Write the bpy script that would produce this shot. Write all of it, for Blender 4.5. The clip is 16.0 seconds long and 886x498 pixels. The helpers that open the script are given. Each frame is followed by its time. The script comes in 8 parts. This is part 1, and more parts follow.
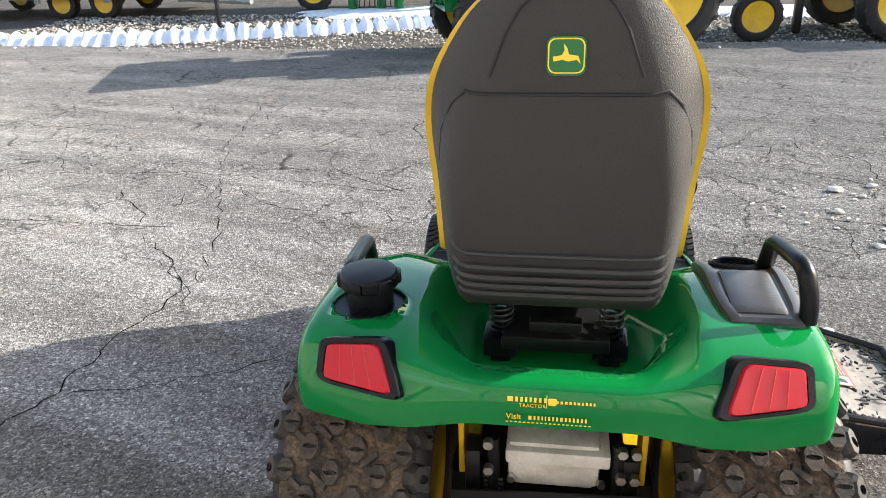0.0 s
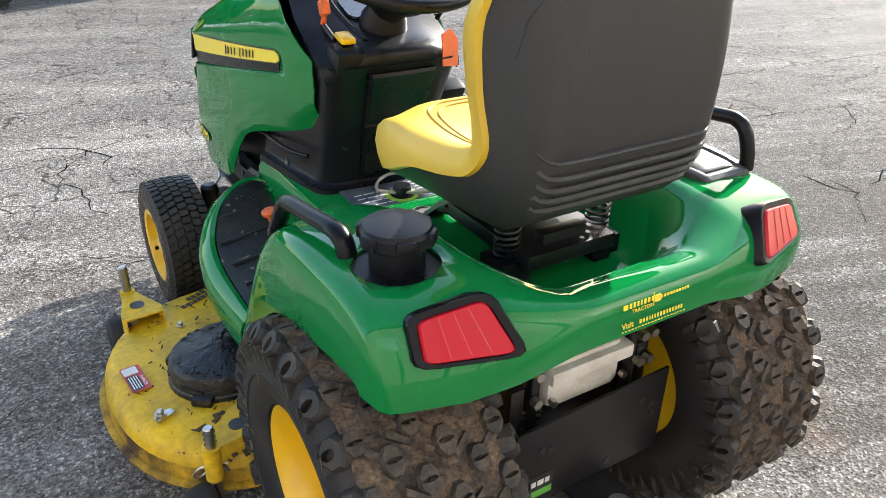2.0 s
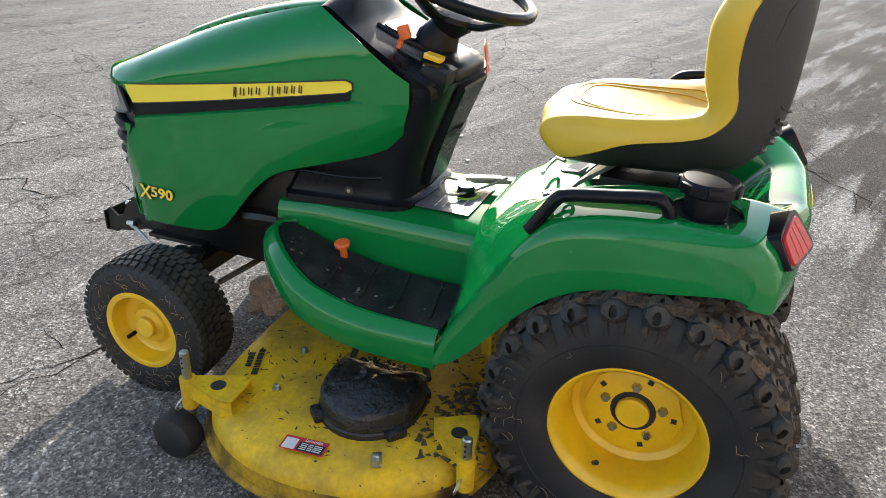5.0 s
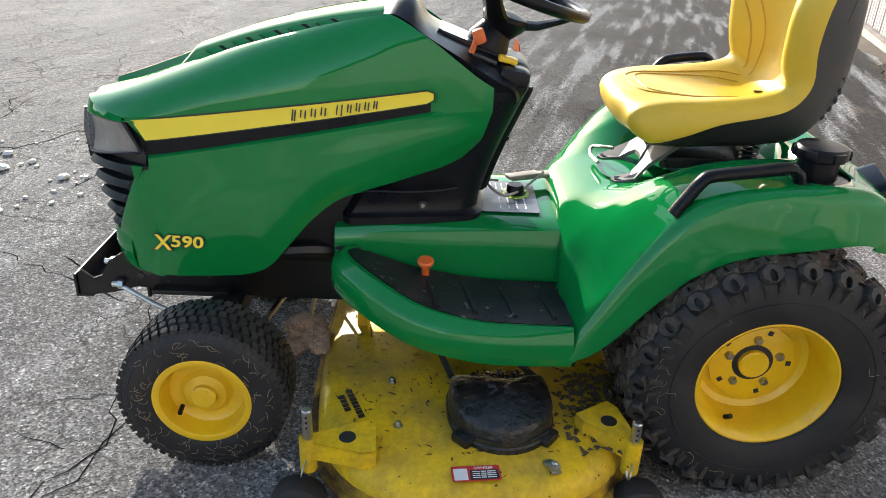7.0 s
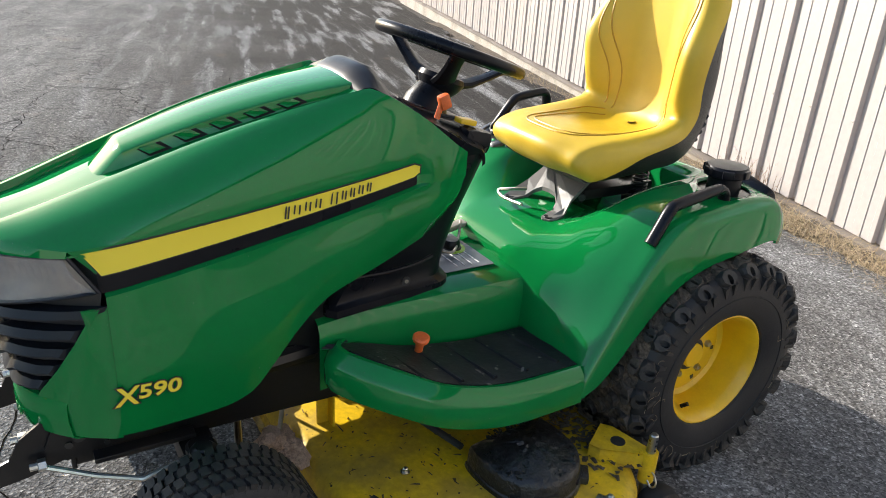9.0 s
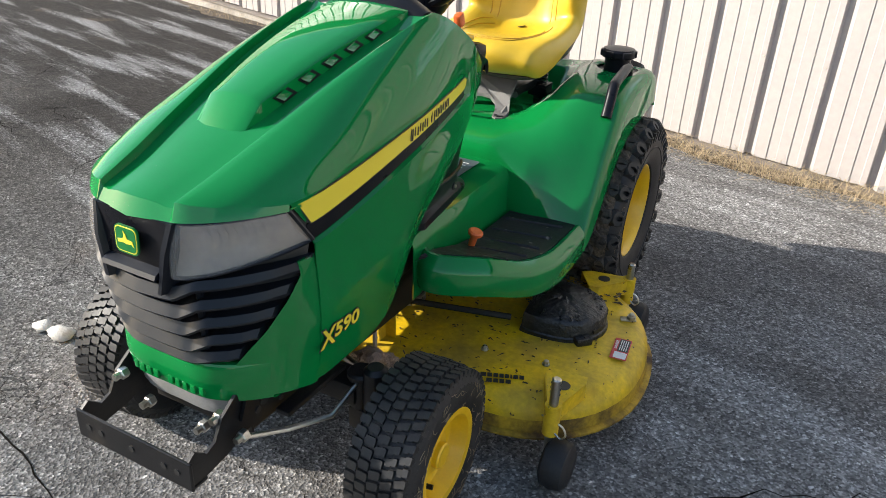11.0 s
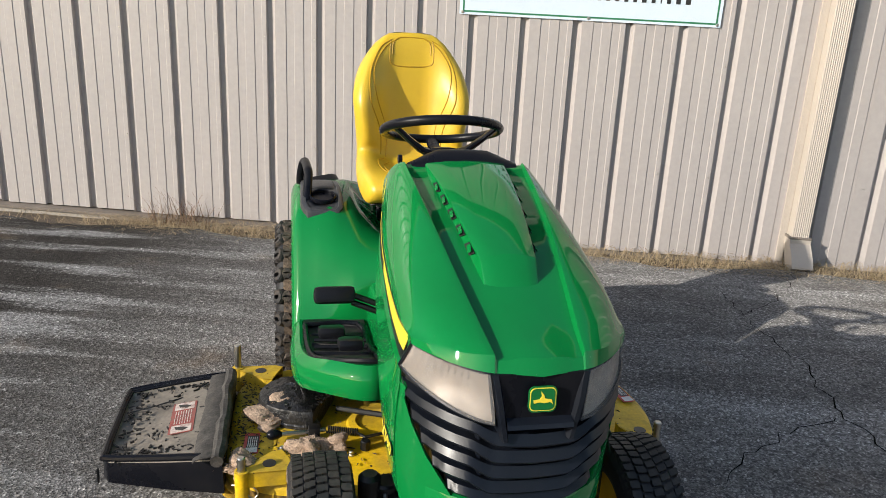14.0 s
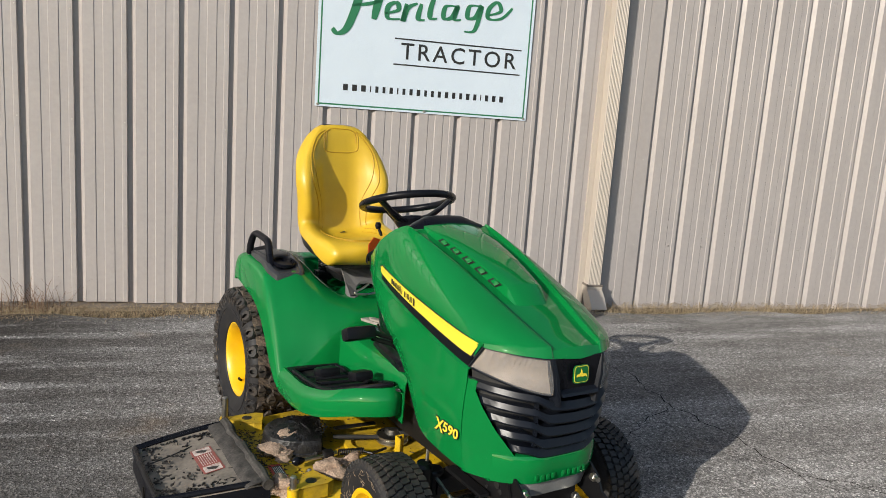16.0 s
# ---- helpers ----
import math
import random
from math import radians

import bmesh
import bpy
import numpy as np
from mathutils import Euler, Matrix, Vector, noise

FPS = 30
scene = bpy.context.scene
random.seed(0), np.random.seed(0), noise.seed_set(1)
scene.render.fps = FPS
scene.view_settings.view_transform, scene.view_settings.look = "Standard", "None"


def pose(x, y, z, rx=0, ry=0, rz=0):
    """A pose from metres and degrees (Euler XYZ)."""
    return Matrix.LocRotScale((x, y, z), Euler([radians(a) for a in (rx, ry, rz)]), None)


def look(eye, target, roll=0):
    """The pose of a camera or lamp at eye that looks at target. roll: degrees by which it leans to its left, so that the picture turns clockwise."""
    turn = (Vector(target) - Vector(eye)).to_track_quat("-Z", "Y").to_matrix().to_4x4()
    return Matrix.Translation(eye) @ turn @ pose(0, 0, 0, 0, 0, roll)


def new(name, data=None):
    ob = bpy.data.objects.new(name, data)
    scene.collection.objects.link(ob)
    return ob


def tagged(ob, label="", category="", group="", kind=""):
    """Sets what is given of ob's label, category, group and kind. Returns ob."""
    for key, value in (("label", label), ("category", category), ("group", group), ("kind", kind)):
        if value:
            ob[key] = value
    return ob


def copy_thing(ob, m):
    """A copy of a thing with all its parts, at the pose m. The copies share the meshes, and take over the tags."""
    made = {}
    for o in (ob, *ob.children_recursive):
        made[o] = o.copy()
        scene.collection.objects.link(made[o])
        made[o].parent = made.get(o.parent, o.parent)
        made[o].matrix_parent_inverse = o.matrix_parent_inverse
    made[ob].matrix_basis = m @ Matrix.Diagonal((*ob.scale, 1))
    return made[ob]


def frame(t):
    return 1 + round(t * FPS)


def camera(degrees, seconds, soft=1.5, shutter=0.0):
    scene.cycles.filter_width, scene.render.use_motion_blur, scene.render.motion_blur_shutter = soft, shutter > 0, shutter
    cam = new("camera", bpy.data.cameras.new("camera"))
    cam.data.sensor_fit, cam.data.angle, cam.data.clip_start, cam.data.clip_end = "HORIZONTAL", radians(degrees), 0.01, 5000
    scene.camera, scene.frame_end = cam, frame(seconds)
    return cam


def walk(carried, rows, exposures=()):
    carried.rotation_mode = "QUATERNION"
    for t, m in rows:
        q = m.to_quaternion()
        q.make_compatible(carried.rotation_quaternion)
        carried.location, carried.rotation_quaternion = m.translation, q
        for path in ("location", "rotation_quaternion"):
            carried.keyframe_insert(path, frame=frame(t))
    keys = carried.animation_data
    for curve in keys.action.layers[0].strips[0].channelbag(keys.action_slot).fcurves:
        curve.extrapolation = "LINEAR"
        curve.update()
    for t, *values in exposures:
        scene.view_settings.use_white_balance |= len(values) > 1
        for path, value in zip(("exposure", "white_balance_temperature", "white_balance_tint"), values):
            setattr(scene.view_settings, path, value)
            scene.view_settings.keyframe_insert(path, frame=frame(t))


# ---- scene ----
cam = camera(61.2, 16.0, soft=0.4)
PATH = [
    (0, (-0.008, -1.283, 1.444), (-0.301, 0.519, 0.628), -1.8),
    (0.5, (-0.231, -1.145, 1.415), (-0.269, 0.67, 0.577), -3.2),
    (1, (-0.418, -1.065, 1.388), (-0.024, 0.69, 0.515), -1.2),
    (1.5, (-0.638, -1.051, 1.379), (0.135, 0.562, 0.484), 0.9),
    (2, (-0.815, -0.93, 1.334), (0.124, 0.557, 0.382), 1.5),
    (2.5, (-0.966, -0.789, 1.337), (0.093, 0.583, 0.338), 1.3),
    (3, (-1.173, -0.728, 1.33), (0.044, 0.527, 0.36), 1.5),
    (3.5, (-1.4, -0.676, 1.375), (-0.008, 0.461, 0.498), 2.5),
    (4, (-1.533, -0.505, 1.366), (-0.032, 0.533, 0.549), 2.1),
    (4.5, (-1.649, -0.286, 1.372), (-0.063, 0.594, 0.529), 1.8),
    (4.7, (-1.704, -0.204, 1.35), (-0.083, 0.586, 0.485), 1.9),
    (6.8, (-1.899, 0.671, 1.304), (-0.101, 0.715, 0.43), 2.5),
    (7, (-1.903, 0.78, 1.318), (-0.105, 0.746, 0.442), 2.5),
    (7.5, (-1.854, 0.988, 1.344), (-0.079, 0.712, 0.464), 1.7),
    (8, (-1.744, 1.211, 1.362), (-0.032, 0.668, 0.482), 1.8),
    (8.2, (-1.715, 1.287, 1.377), (-0.031, 0.649, 0.507), 2.5),
    (10.3, (-1.226, 2.136, 1.358), (-0.09, 0.693, 0.567), 3.8),
    (10.5, (-1.167, 2.245, 1.337), (-0.129, 0.747, 0.513), 4.0),
    (11, (-1.019, 2.433, 1.341), (-0.199, 0.847, 0.44), 2.9),
    (11.5, (-0.745, 2.504, 1.357), (-0.118, 0.826, 0.468), 1.1),
    (12, (-0.523, 2.592, 1.403), (-0.132, 0.795, 0.618), 2.1),
    (12.5, (-0.277, 2.741, 1.423), (-0.127, 0.87, 0.731), 3.1),
    (13, (-0.042, 2.771, 1.388), (-0.078, 0.895, 0.695), 2.6),
    (13.5, (0.192, 2.779, 1.414), (-0.017, 0.91, 0.735), 2.3),
    (14, (0.462, 2.868, 1.426), (0.069, 0.997, 0.838), 2.9),
    (14.5, (0.715, 2.955, 1.443), (0.206, 1.085, 0.95), 2.7),
    (15, (0.967, 2.953, 1.433), (0.257, 1.133, 1.004), 2.1),
    (15.5, (1.189, 3.017, 1.438), (0.311, 1.263, 1.049), 3.4),
    (16, (1.418, 3.173, 1.43), (0.386, 1.495, 1.087), 3.9),
]
EXPOSURES = [(0.0, 1.66), (1.5, 1.84), (2.5, 1.91), (3.5, 1.76), (4.5, 1.58), (7.0, 1.49), (8.2, 1.32), (10.5, 1.12), (11.0, 1.19), (11.6, 1.17), (12.5, 0.78), (13.5, 0.50), (14.5, 0.22), (16.0, 0.02)]
walk(cam, [(t, look(eye, target, roll)) for t, eye, target, roll in PATH], EXPOSURES)

# world, sun and exposure
SUN_DIR = Vector((2.46, 1.0, 1.1)).normalized()
world = bpy.data.worlds.new("sky")
scene.world = world
world.use_nodes = True
wn = world.node_tree
sky = wn.nodes.new("ShaderNodeTexSky")
sky.sky_type, sky.sun_disc = "NISHITA", False
sky.sun_elevation = math.asin(SUN_DIR.z)
sky.sun_rotation = math.atan2(SUN_DIR.x, SUN_DIR.y)
sky.dust_density, sky.air_density, sky.ozone_density = 0.9, 1.0, 0.3
wn.links.new(sky.outputs[0], wn.nodes["Background"].inputs[0])
wn.nodes["Background"].inputs[1].default_value = 0.145
sun = new("sun", bpy.data.lights.new("sun", "SUN"))
sun.data.energy, sun.data.angle, sun.data.color = 4.5, radians(0.55), (1.0, 0.94, 0.85)
sun.matrix_world = look(SUN_DIR * 30, (0, 0, 0))


# ---- materials ----
def nodes_of(name):
    m = bpy.data.materials.new(name)
    m.use_nodes = True
    t = m.node_tree
    return m, t, t.nodes["Principled BSDF"]


def nd(t, kind, **values):
    n = t.nodes.new(kind)
    for k, v in values.items():
        n.inputs[k.replace("_", " ")].default_value = v
    return n


def coords(t, scale=(1, 1, 1)):
    tc = t.nodes.new("ShaderNodeTexCoord")
    mp = t.nodes.new("ShaderNodeMapping")
    mp.inputs["Scale"].default_value = scale
    t.links.new(tc.outputs["Object"], mp.inputs[0])
    return mp.outputs[0]


def noise_at(t, vec, scale, detail=4.0, rough=0.55):
    n = nd(t, "ShaderNodeTexNoise", Scale=scale, Detail=detail, Roughness=rough)
    t.links.new(vec, n.inputs["Vector"])
    return n.outputs["Fac"]


def ramp(t, fac, stops):
    r = t.nodes.new("ShaderNodeValToRGB")
    el = r.color_ramp.elements
    while len(el) < len(stops):
        el.new(0.5)
    for e, (p, c) in zip(el, stops):
        e.position = p
        e.color = (*c, 1) if len(c) == 3 else c
    t.links.new(fac, r.inputs[0])
    return r.outputs[0]


def mix(t, fac, a, b, mode="MIX"):
    m = t.nodes.new("ShaderNodeMix")
    m.data_type, m.blend_type = "RGBA", mode
    for sock, v in ((m.inputs[0], fac), (m.inputs[6], a), (m.inputs[7], b)):
        if hasattr(v, "is_linked"):
            t.links.new(v, sock)
        else:
            sock.default_value = (*v, 1) if isinstance(v, tuple) else v
    return m.outputs[2]


def bump(t, bsdf, height, strength=0.3, dist=0.01):
    b = nd(t, "ShaderNodeBump", Strength=strength, Distance=dist)
    t.links.new(height, b.inputs["Height"])
    t.links.new(b.outputs[0], bsdf.inputs["Normal"])


def grey(v):
    return (v, v, v)


def surface(name, base, rough, metal=0.0, spot=None, spot_amount=0.45, spot_scale=6.0, grain=0.15, grain_scale=180.0,
            relief=0.1, relief_dist=0.002, coat=0.0, rough_var=0.12, speck=None, gloss=0.5):
    """Base colour with wide blotches of a second colour, fine grain and fine relief."""
    m, t, b = nodes_of(name)
    v = coords(t)
    wide = noise_at(t, v, spot_scale, 5.0, 0.6)
    fine = noise_at(t, v, grain_scale, 3.0, 0.6)
    col = mix(t, ramp(t, wide, [(1 - spot_amount - 0.12, grey(0)), (1 - spot_amount + 0.18, grey(1))]), base, spot or tuple(c * 0.75 for c in base))
    col = mix(t, ramp(t, fine, [(0.3, grey(1 - grain)), (0.7, grey(1 + 0.0))]), (0, 0, 0), col)
    if speck:
        dots = noise_at(t, v, speck[1], 2.0, 0.5)
        col = mix(t, ramp(t, dots, [(speck[2], grey(0)), (speck[2] + 0.03, grey(1))]), col, speck[0])
    t.links.new(col, b.inputs["Base Color"])
    r = ramp(t, wide, [(0.3, grey(max(0.02, rough - rough_var))), (0.7, grey(min(1, rough + rough_var)))])
    t.links.new(r, b.inputs["Roughness"])
    b.inputs["Metallic"].default_value = metal
    b.inputs["Coat Weight"].default_value = coat
    b.inputs["Coat Roughness"].default_value = 0.03
    b.inputs["Specular IOR Level"].default_value = gloss
    if relief:
        bump(t, b, fine, relief, relief_dist)
    return m


def plain(name, base, rough, metal=0.0, coat=0.0):
    m, t, b = nodes_of(name)
    b.inputs["Base Color"].default_value = (*base, 1)
    b.inputs["Roughness"].default_value = rough
    b.inputs["Metallic"].default_value = metal
    b.inputs["Coat Weight"].default_value = coat
    return m


M_GREEN = surface("green_paint", (0.003, 0.168, 0.037), 0.36, spot=(0.004, 0.153, 0.034), coat=0.8, gloss=0.0, grain=0.05, relief=0.0, rough_var=0.08, speck=((0.12, 0.20, 0.13), 260.0, 0.74))
M_YELLOW = surface("yellow_paint", (0.78, 0.48, 0.006), 0.4, spot=(0.62, 0.36, 0.01), coat=0.3, grain=0.06, relief=0.0)
M_DECK = surface("worn_yellow_deck_paint", (0.78, 0.50, 0.012), 0.45, coat=0.06, gloss=0.22, spot=(0.40, 0.27, 0.04), spot_amount=0.50, spot_scale=6.0, grain=0.25, grain_scale=60, relief=0.06, speck=((0.05, 0.035, 0.02), 55.0, 0.70))
M_SEAT = surface("yellow_vinyl", (0.60, 0.395, 0.024), 0.42, spot=(0.53, 0.345, 0.022), grain=0.06, grain_scale=500, relief=0.12, relief_dist=0.001)
M_SHELL = surface("textured_black_plastic", (0.026, 0.026, 0.027), 0.5, gloss=0.4, spot=(0.036, 0.0355, 0.0355), grain=0.3, grain_scale=420, relief=0.5, relief_dist=0.002)
M_BLACK = surface("black_plastic", (0.0055, 0.006, 0.009), 0.31, gloss=0.17, spot=(0.012, 0.012, 0.014), grain=0.2, grain_scale=300, relief=0.15, relief_dist=0.001)
M_GRILLE = surface("dark_grey_grille_plastic", (0.006, 0.008, 0.013), 0.38, gloss=0.28, spot=(0.011, 0.013, 0.018), grain=0.15, grain_scale=300, relief=0.15, relief_dist=0.001)
M_IRON = surface("black_painted_steel", (0.009, 0.009, 0.010), 0.38, gloss=0.35, spot=(0.034, 0.028, 0.022), spot_amount=0.35, grain=0.3, relief=0.2, relief_dist=0.001)
M_STEEL = surface("zinc_plated_steel", (0.55, 0.54, 0.50), 0.35, metal=1.0, spot=(0.40, 0.34, 0.26), spot_scale=20)
M_GREYSTEEL = surface("grey_painted_steel", (0.28, 0.28, 0.275), 0.45, metal=0.3, spot=(0.20, 0.20, 0.19))
M_MAT = surface("scuffed_foot_rubber", (0.012, 0.012, 0.014), 0.5, gloss=0.3, spot=(0.045, 0.040, 0.036), spot_amount=0.42, spot_scale=14, grain=0.4, grain_scale=90, relief=0.5, relief_dist=0.003, speck=((0.16, 0.14, 0.12), 34.0, 0.70))
M_ZINCGREY = surface("pale_grey_cast_metal", (0.150, 0.147, 0.145), 0.55, metal=0.1, gloss=0.3, spot=(0.165, 0.160, 0.150), spot_scale=18)
M_RUBBER = surface("front_tyre_rubber", (0.018, 0.018, 0.019), 0.6, gloss=0.4, spot=(0.07, 0.06, 0.05), spot_amount=0.40, spot_scale=9, grain=0.35, grain_scale=120, relief=0.25)
M_LUG = surface("dusty_lug_rubber", (0.034, 0.031, 0.029), 0.7, spot=(0.118, 0.092, 0.070), spot_amount=0.52, spot_scale=30, grain=0.5, grain_scale=160, relief=0.6, relief_dist=0.004, gloss=0.3)
M_SHOULDER = surface("black_shoulder_rubber", (0.024, 0.023, 0.023), 0.6, spot=(0.085, 0.068, 0.054), spot_amount=0.42, spot_scale=26, grain=0.4, grain_scale=140, relief=0.4, gloss=0.35)
M_STRAND = surface("dried_grass_strand", (0.26, 0.20, 0.13), 0.9, spot=(0.16, 0.12, 0.08))
M_SKIRT = surface("grimy_deck_skirt", (0.60, 0.37, 0.025), 0.6, gloss=0.2, spot=(0.085, 0.052, 0.028), spot_amount=0.56, spot_scale=9, grain=0.4, grain_scale=70, relief=0.3)
M_MUD = surface("muddy_tyre_rubber", (0.062, 0.050, 0.041), 0.85, spot=(0.200, 0.145, 0.100), spot_amount=0.50, spot_scale=22, grain=0.65, grain_scale=150, relief=0.8, relief_dist=0.005, gloss=0.25)
M_SIDEWALL = surface("dusty_sidewall_rubber", (0.017, 0.017, 0.019), 0.6, gloss=0.35, spot=(0.042, 0.038, 0.035), spot_amount=0.4, spot_scale=8, grain=0.3, relief=0.2)
M_LENS_RED = surface("red_lamp_lens", (0.46, 0.010, 0.024), 0.3, spot=(0.36, 0.010, 0.022), coat=0.12, gloss=0.2, grain=0.1, relief=0.0)
M_ORANGE = surface("orange_plastic", (0.72, 0.13, 0.02), 0.45, spot=(0.6, 0.12, 0.03))
M_DECALY = plain("yellow_decal_film", (0.80, 0.63, 0.05), 0.35)
M_VOID = plain("dark_opening", (0.006, 0.006, 0.006), 0.9)
M_INK = plain("black_decal_ink", (0.02, 0.02, 0.02), 0.4)
M_WHITE = surface("white_decal_film", (0.75, 0.75, 0.74), 0.45, spot=(0.6, 0.6, 0.58))
M_RED = plain("red_decal_film", (0.5, 0.03, 0.03), 0.4)
M_BLUEGREY = surface("scuffed_decal_film", (0.06, 0.07, 0.09), 0.35, spot=(0.12, 0.13, 0.15), spot_scale=25)
M_TANK = surface("milky_white_plastic", (0.62, 0.60, 0.55), 0.5, spot=(0.42, 0.39, 0.33), spot_scale=14)
M_BADGE = plain("badge_green", (0.005, 0.13, 0.03), 0.3)
M_CHUTE = surface("dusty_black_chute_plastic", (0.055, 0.050, 0.045), 0.55, spot=(0.235, 0.205, 0.170), spot_amount=0.66, spot_scale=5.0, grain=0.3, grain_scale=70, relief=0.3, speck=((0.012, 0.011, 0.010), 28.0, 0.66))
M_GRIME = surface("grass_caked_black_plastic", (0.009, 0.009, 0.010), 0.38, spot=(0.030, 0.028, 0.027), spot_scale=24, grain=0.5, grain_scale=60, relief=0.9, relief_dist=0.006)
M_DEBRIS = surface("dried_grass_clippings", (0.055, 0.040, 0.022), 0.9, spot=(0.12, 0.09, 0.05), spot_scale=60)
M_LEVER = surface("dusty_beige_plastic", (0.33, 0.30, 0.26), 0.6, spot=(0.22, 0.19, 0.15), spot_scale=20)
M_FLUFF = surface("matted_dry_fibre", (0.50, 0.36, 0.26), 0.95, spot=(0.36, 0.25, 0.18), spot_scale=40, grain=0.5, relief=0.8, relief_dist=0.006)


def lens_glass():
    m, t, b = nodes_of("clear_hazy_headlight_lens")
    v = coords(t)
    haze = noise_at(t, v, 30.0, 4.0, 0.6)
    b.inputs["Base Color"].default_value = (0.45, 0.43, 0.41, 1)
    t.links.new(ramp(t, haze, [(0.3, grey(0.08)), (0.7, grey(0.20))]), b.inputs["Alpha"])
    b.inputs["Roughness"].default_value = 0.12
    return m


M_LENS = lens_glass()
M_REFLECTOR = surface("silver_reflector", (0.31, 0.26, 0.215), 0.46, metal=0.2, gloss=0.3, spot=(0.24, 0.20, 0.165))


# ---- mesh helpers ----
def part(name, bm, mat, parent=None, label="", smooth=True, angle=35.0, fix=True):
    if fix:
        bmesh.ops.recalc_face_normals(bm, faces=bm.faces[:])
    if smooth:
        lim = radians(angle)
        for f in bm.faces:
            f.smooth = True
        for e in bm.edges:
            e.smooth = len(e.link_faces) == 2 and e.calc_face_angle(0.0) < lim
    me = bpy.data.meshes.new(name)
    bm.to_mesh(me)
    bm.free()
    for m in (mat if isinstance(mat, (list, tuple)) else [mat]):
        me.materials.append(m)
    ob = new(name, me)
    if parent is not None:
        ob.parent = parent
    if label:
        ob["label"] = label
    return ob


def box(bm, c, s, bev=0.0, m=None):
    """A box of size s about c, bevelled, turned by m about its centre."""
    r = bmesh.ops.create_cube(bm, size=1.0)
    vs = r["verts"]
    for v in vs:
        v.co = Vector((v.co.x * s[0], v.co.y * s[1], v.co.z * s[2]))
    if bev:
        es = list({e for v in vs for e in v.link_edges})
        out = bmesh.ops.bevel(bm, geom=es, offset=bev, segments=2, affect="EDGES", profile=0.6)
        vs = list({v for f in out["faces"] for v in f.verts} | {v for v in vs if v.is_valid})
    mm = Matrix.Translation(c) @ (m.to_4x4() if m else Matrix())
    for v in vs:
        v.co = mm @ v.co
    return vs


def loft(bm, rings, cap=(True, True), closed=True):
    rows = [[bm.verts.new(p) for p in r] for r in rings]
    n = len(rows[0])
    for a, b in zip(rows, rows[1:]):
        for i in range(n if closed else n - 1):
            j = (i + 1) % n
            bm.faces.new((a[i], a[j], b[j], b[i]))
    if closed and cap[0]:
        bm.faces.new(rows[0])
    if closed and cap[1]:
        bm.faces.new(rows[-1])
    return rows


def grid(bm, rows):
    return loft(bm, rows, closed=False)


def spline(pts, n):
    """Catmull-Rom through pts, n steps a span."""
    out = []
    p = [Vector(a) for a in pts]
    for i in range(len(p) - 1):
        a, b, c, d = p[max(i - 1, 0)], p[i], p[i + 1], p[min(i + 2, len(p) - 1)]
        for k in range(n):
            t = k / n
            out.append(0.5 * (2 * b + (c - a) * t + (2 * a - 5 * b + 4 * c - d) * t * t + (3 * b - a - 3 * c + d) * t ** 3))
    out.append(p[-1])
    return out


def at(xs, ys, x):
    """A smooth curve through (xs, ys) that never swings past them."""
    if x <= xs[0] or x >= xs[-1]:
        return float(ys[0] if x <= xs[0] else ys[-1])
    n = len(xs)
    d = [(ys[i + 1] - ys[i]) / max(1e-9, xs[i + 1] - xs[i]) for i in range(n - 1)]
    i = max(k for k in range(n - 1) if xs[k] <= x)

    def tangent(k):
        if k == 0 or k == n - 1:
            return d[0] if k == 0 else d[-1]
        return 0.0 if d[k - 1] * d[k] <= 0 else 2 * d[k - 1] * d[k] / (d[k - 1] + d[k])
    w = xs[i + 1] - xs[i]
    t = (x - xs[i]) / w
    a, b = tangent(i) * w, tangent(i + 1) * w
    return float(ys[i] * (1 + 2 * t) * (1 - t) ** 2 + a * t * (1 - t) ** 2 + ys[i + 1] * t * t * (3 - 2 * t) + b * t * t * (t - 1))


def tube(bm, pts, r, seg=10, cap=True, flat=1.0):
    """A rod of radius r along pts; flat squeezes it upright."""
    pts = [Vector(p) for p in pts]
    rings = []
    side = None
    for i, p in enumerate(pts):
        d = (pts[min(i + 1, len(pts) - 1)] - pts[max(i - 1, 0)]).normalized()
        if side is None:
            side = d.cross(Vector((0, 0, 1)) if abs(d.z) < 0.9 else Vector((1, 0, 0))).normalized()
        side = (side - d * side.dot(d)).normalized()
        up = d.cross(side)
        rr = r[i] if isinstance(r, (list, tuple)) else r
        rings.append([p + side * math.cos(2 * math.pi * k / seg) * rr + up * math.sin(2 * math.pi * k / seg) * rr * flat for k in range(seg)])
    loft(bm, rings, (cap, cap))


def lathe(bm, prof, seg=48, m=None, close=False):
    """Turns a profile of (radius, along) about x."""
    m = m or Matrix()
    rings = []
    for r, a in prof:
        rings.append([m @ Vector((a, math.cos(2 * math.pi * k / seg) * r, math.sin(2 * math.pi * k / seg) * r)) for k in range(seg)])
    if close:
        rings.append(rings[0])
    ends = (prof[0][0] > 1e-4 and not close, prof[-1][0] > 1e-4 and not close)
    loft(bm, rings, ends)
    bmesh.ops.remove_doubles(bm, verts=bm.verts[:], dist=1e-6)


def disc(bm, c, r, h, seg=16, axis="z", bev=0.0):
    """A short cylinder from c along its axis, with a chamfered far end."""
    q = {"z": Matrix.Rotation(radians(-90), 4, "Y"), "x": Matrix(), "y": Matrix.Rotation(radians(90), 4, "Z")}[axis]
    prof = [(r, 0), (r, h - bev), (r - bev, h)] if bev else [(r, 0), (r, h)]
    lathe(bm, prof, seg, Matrix.Translation(c) @ q)


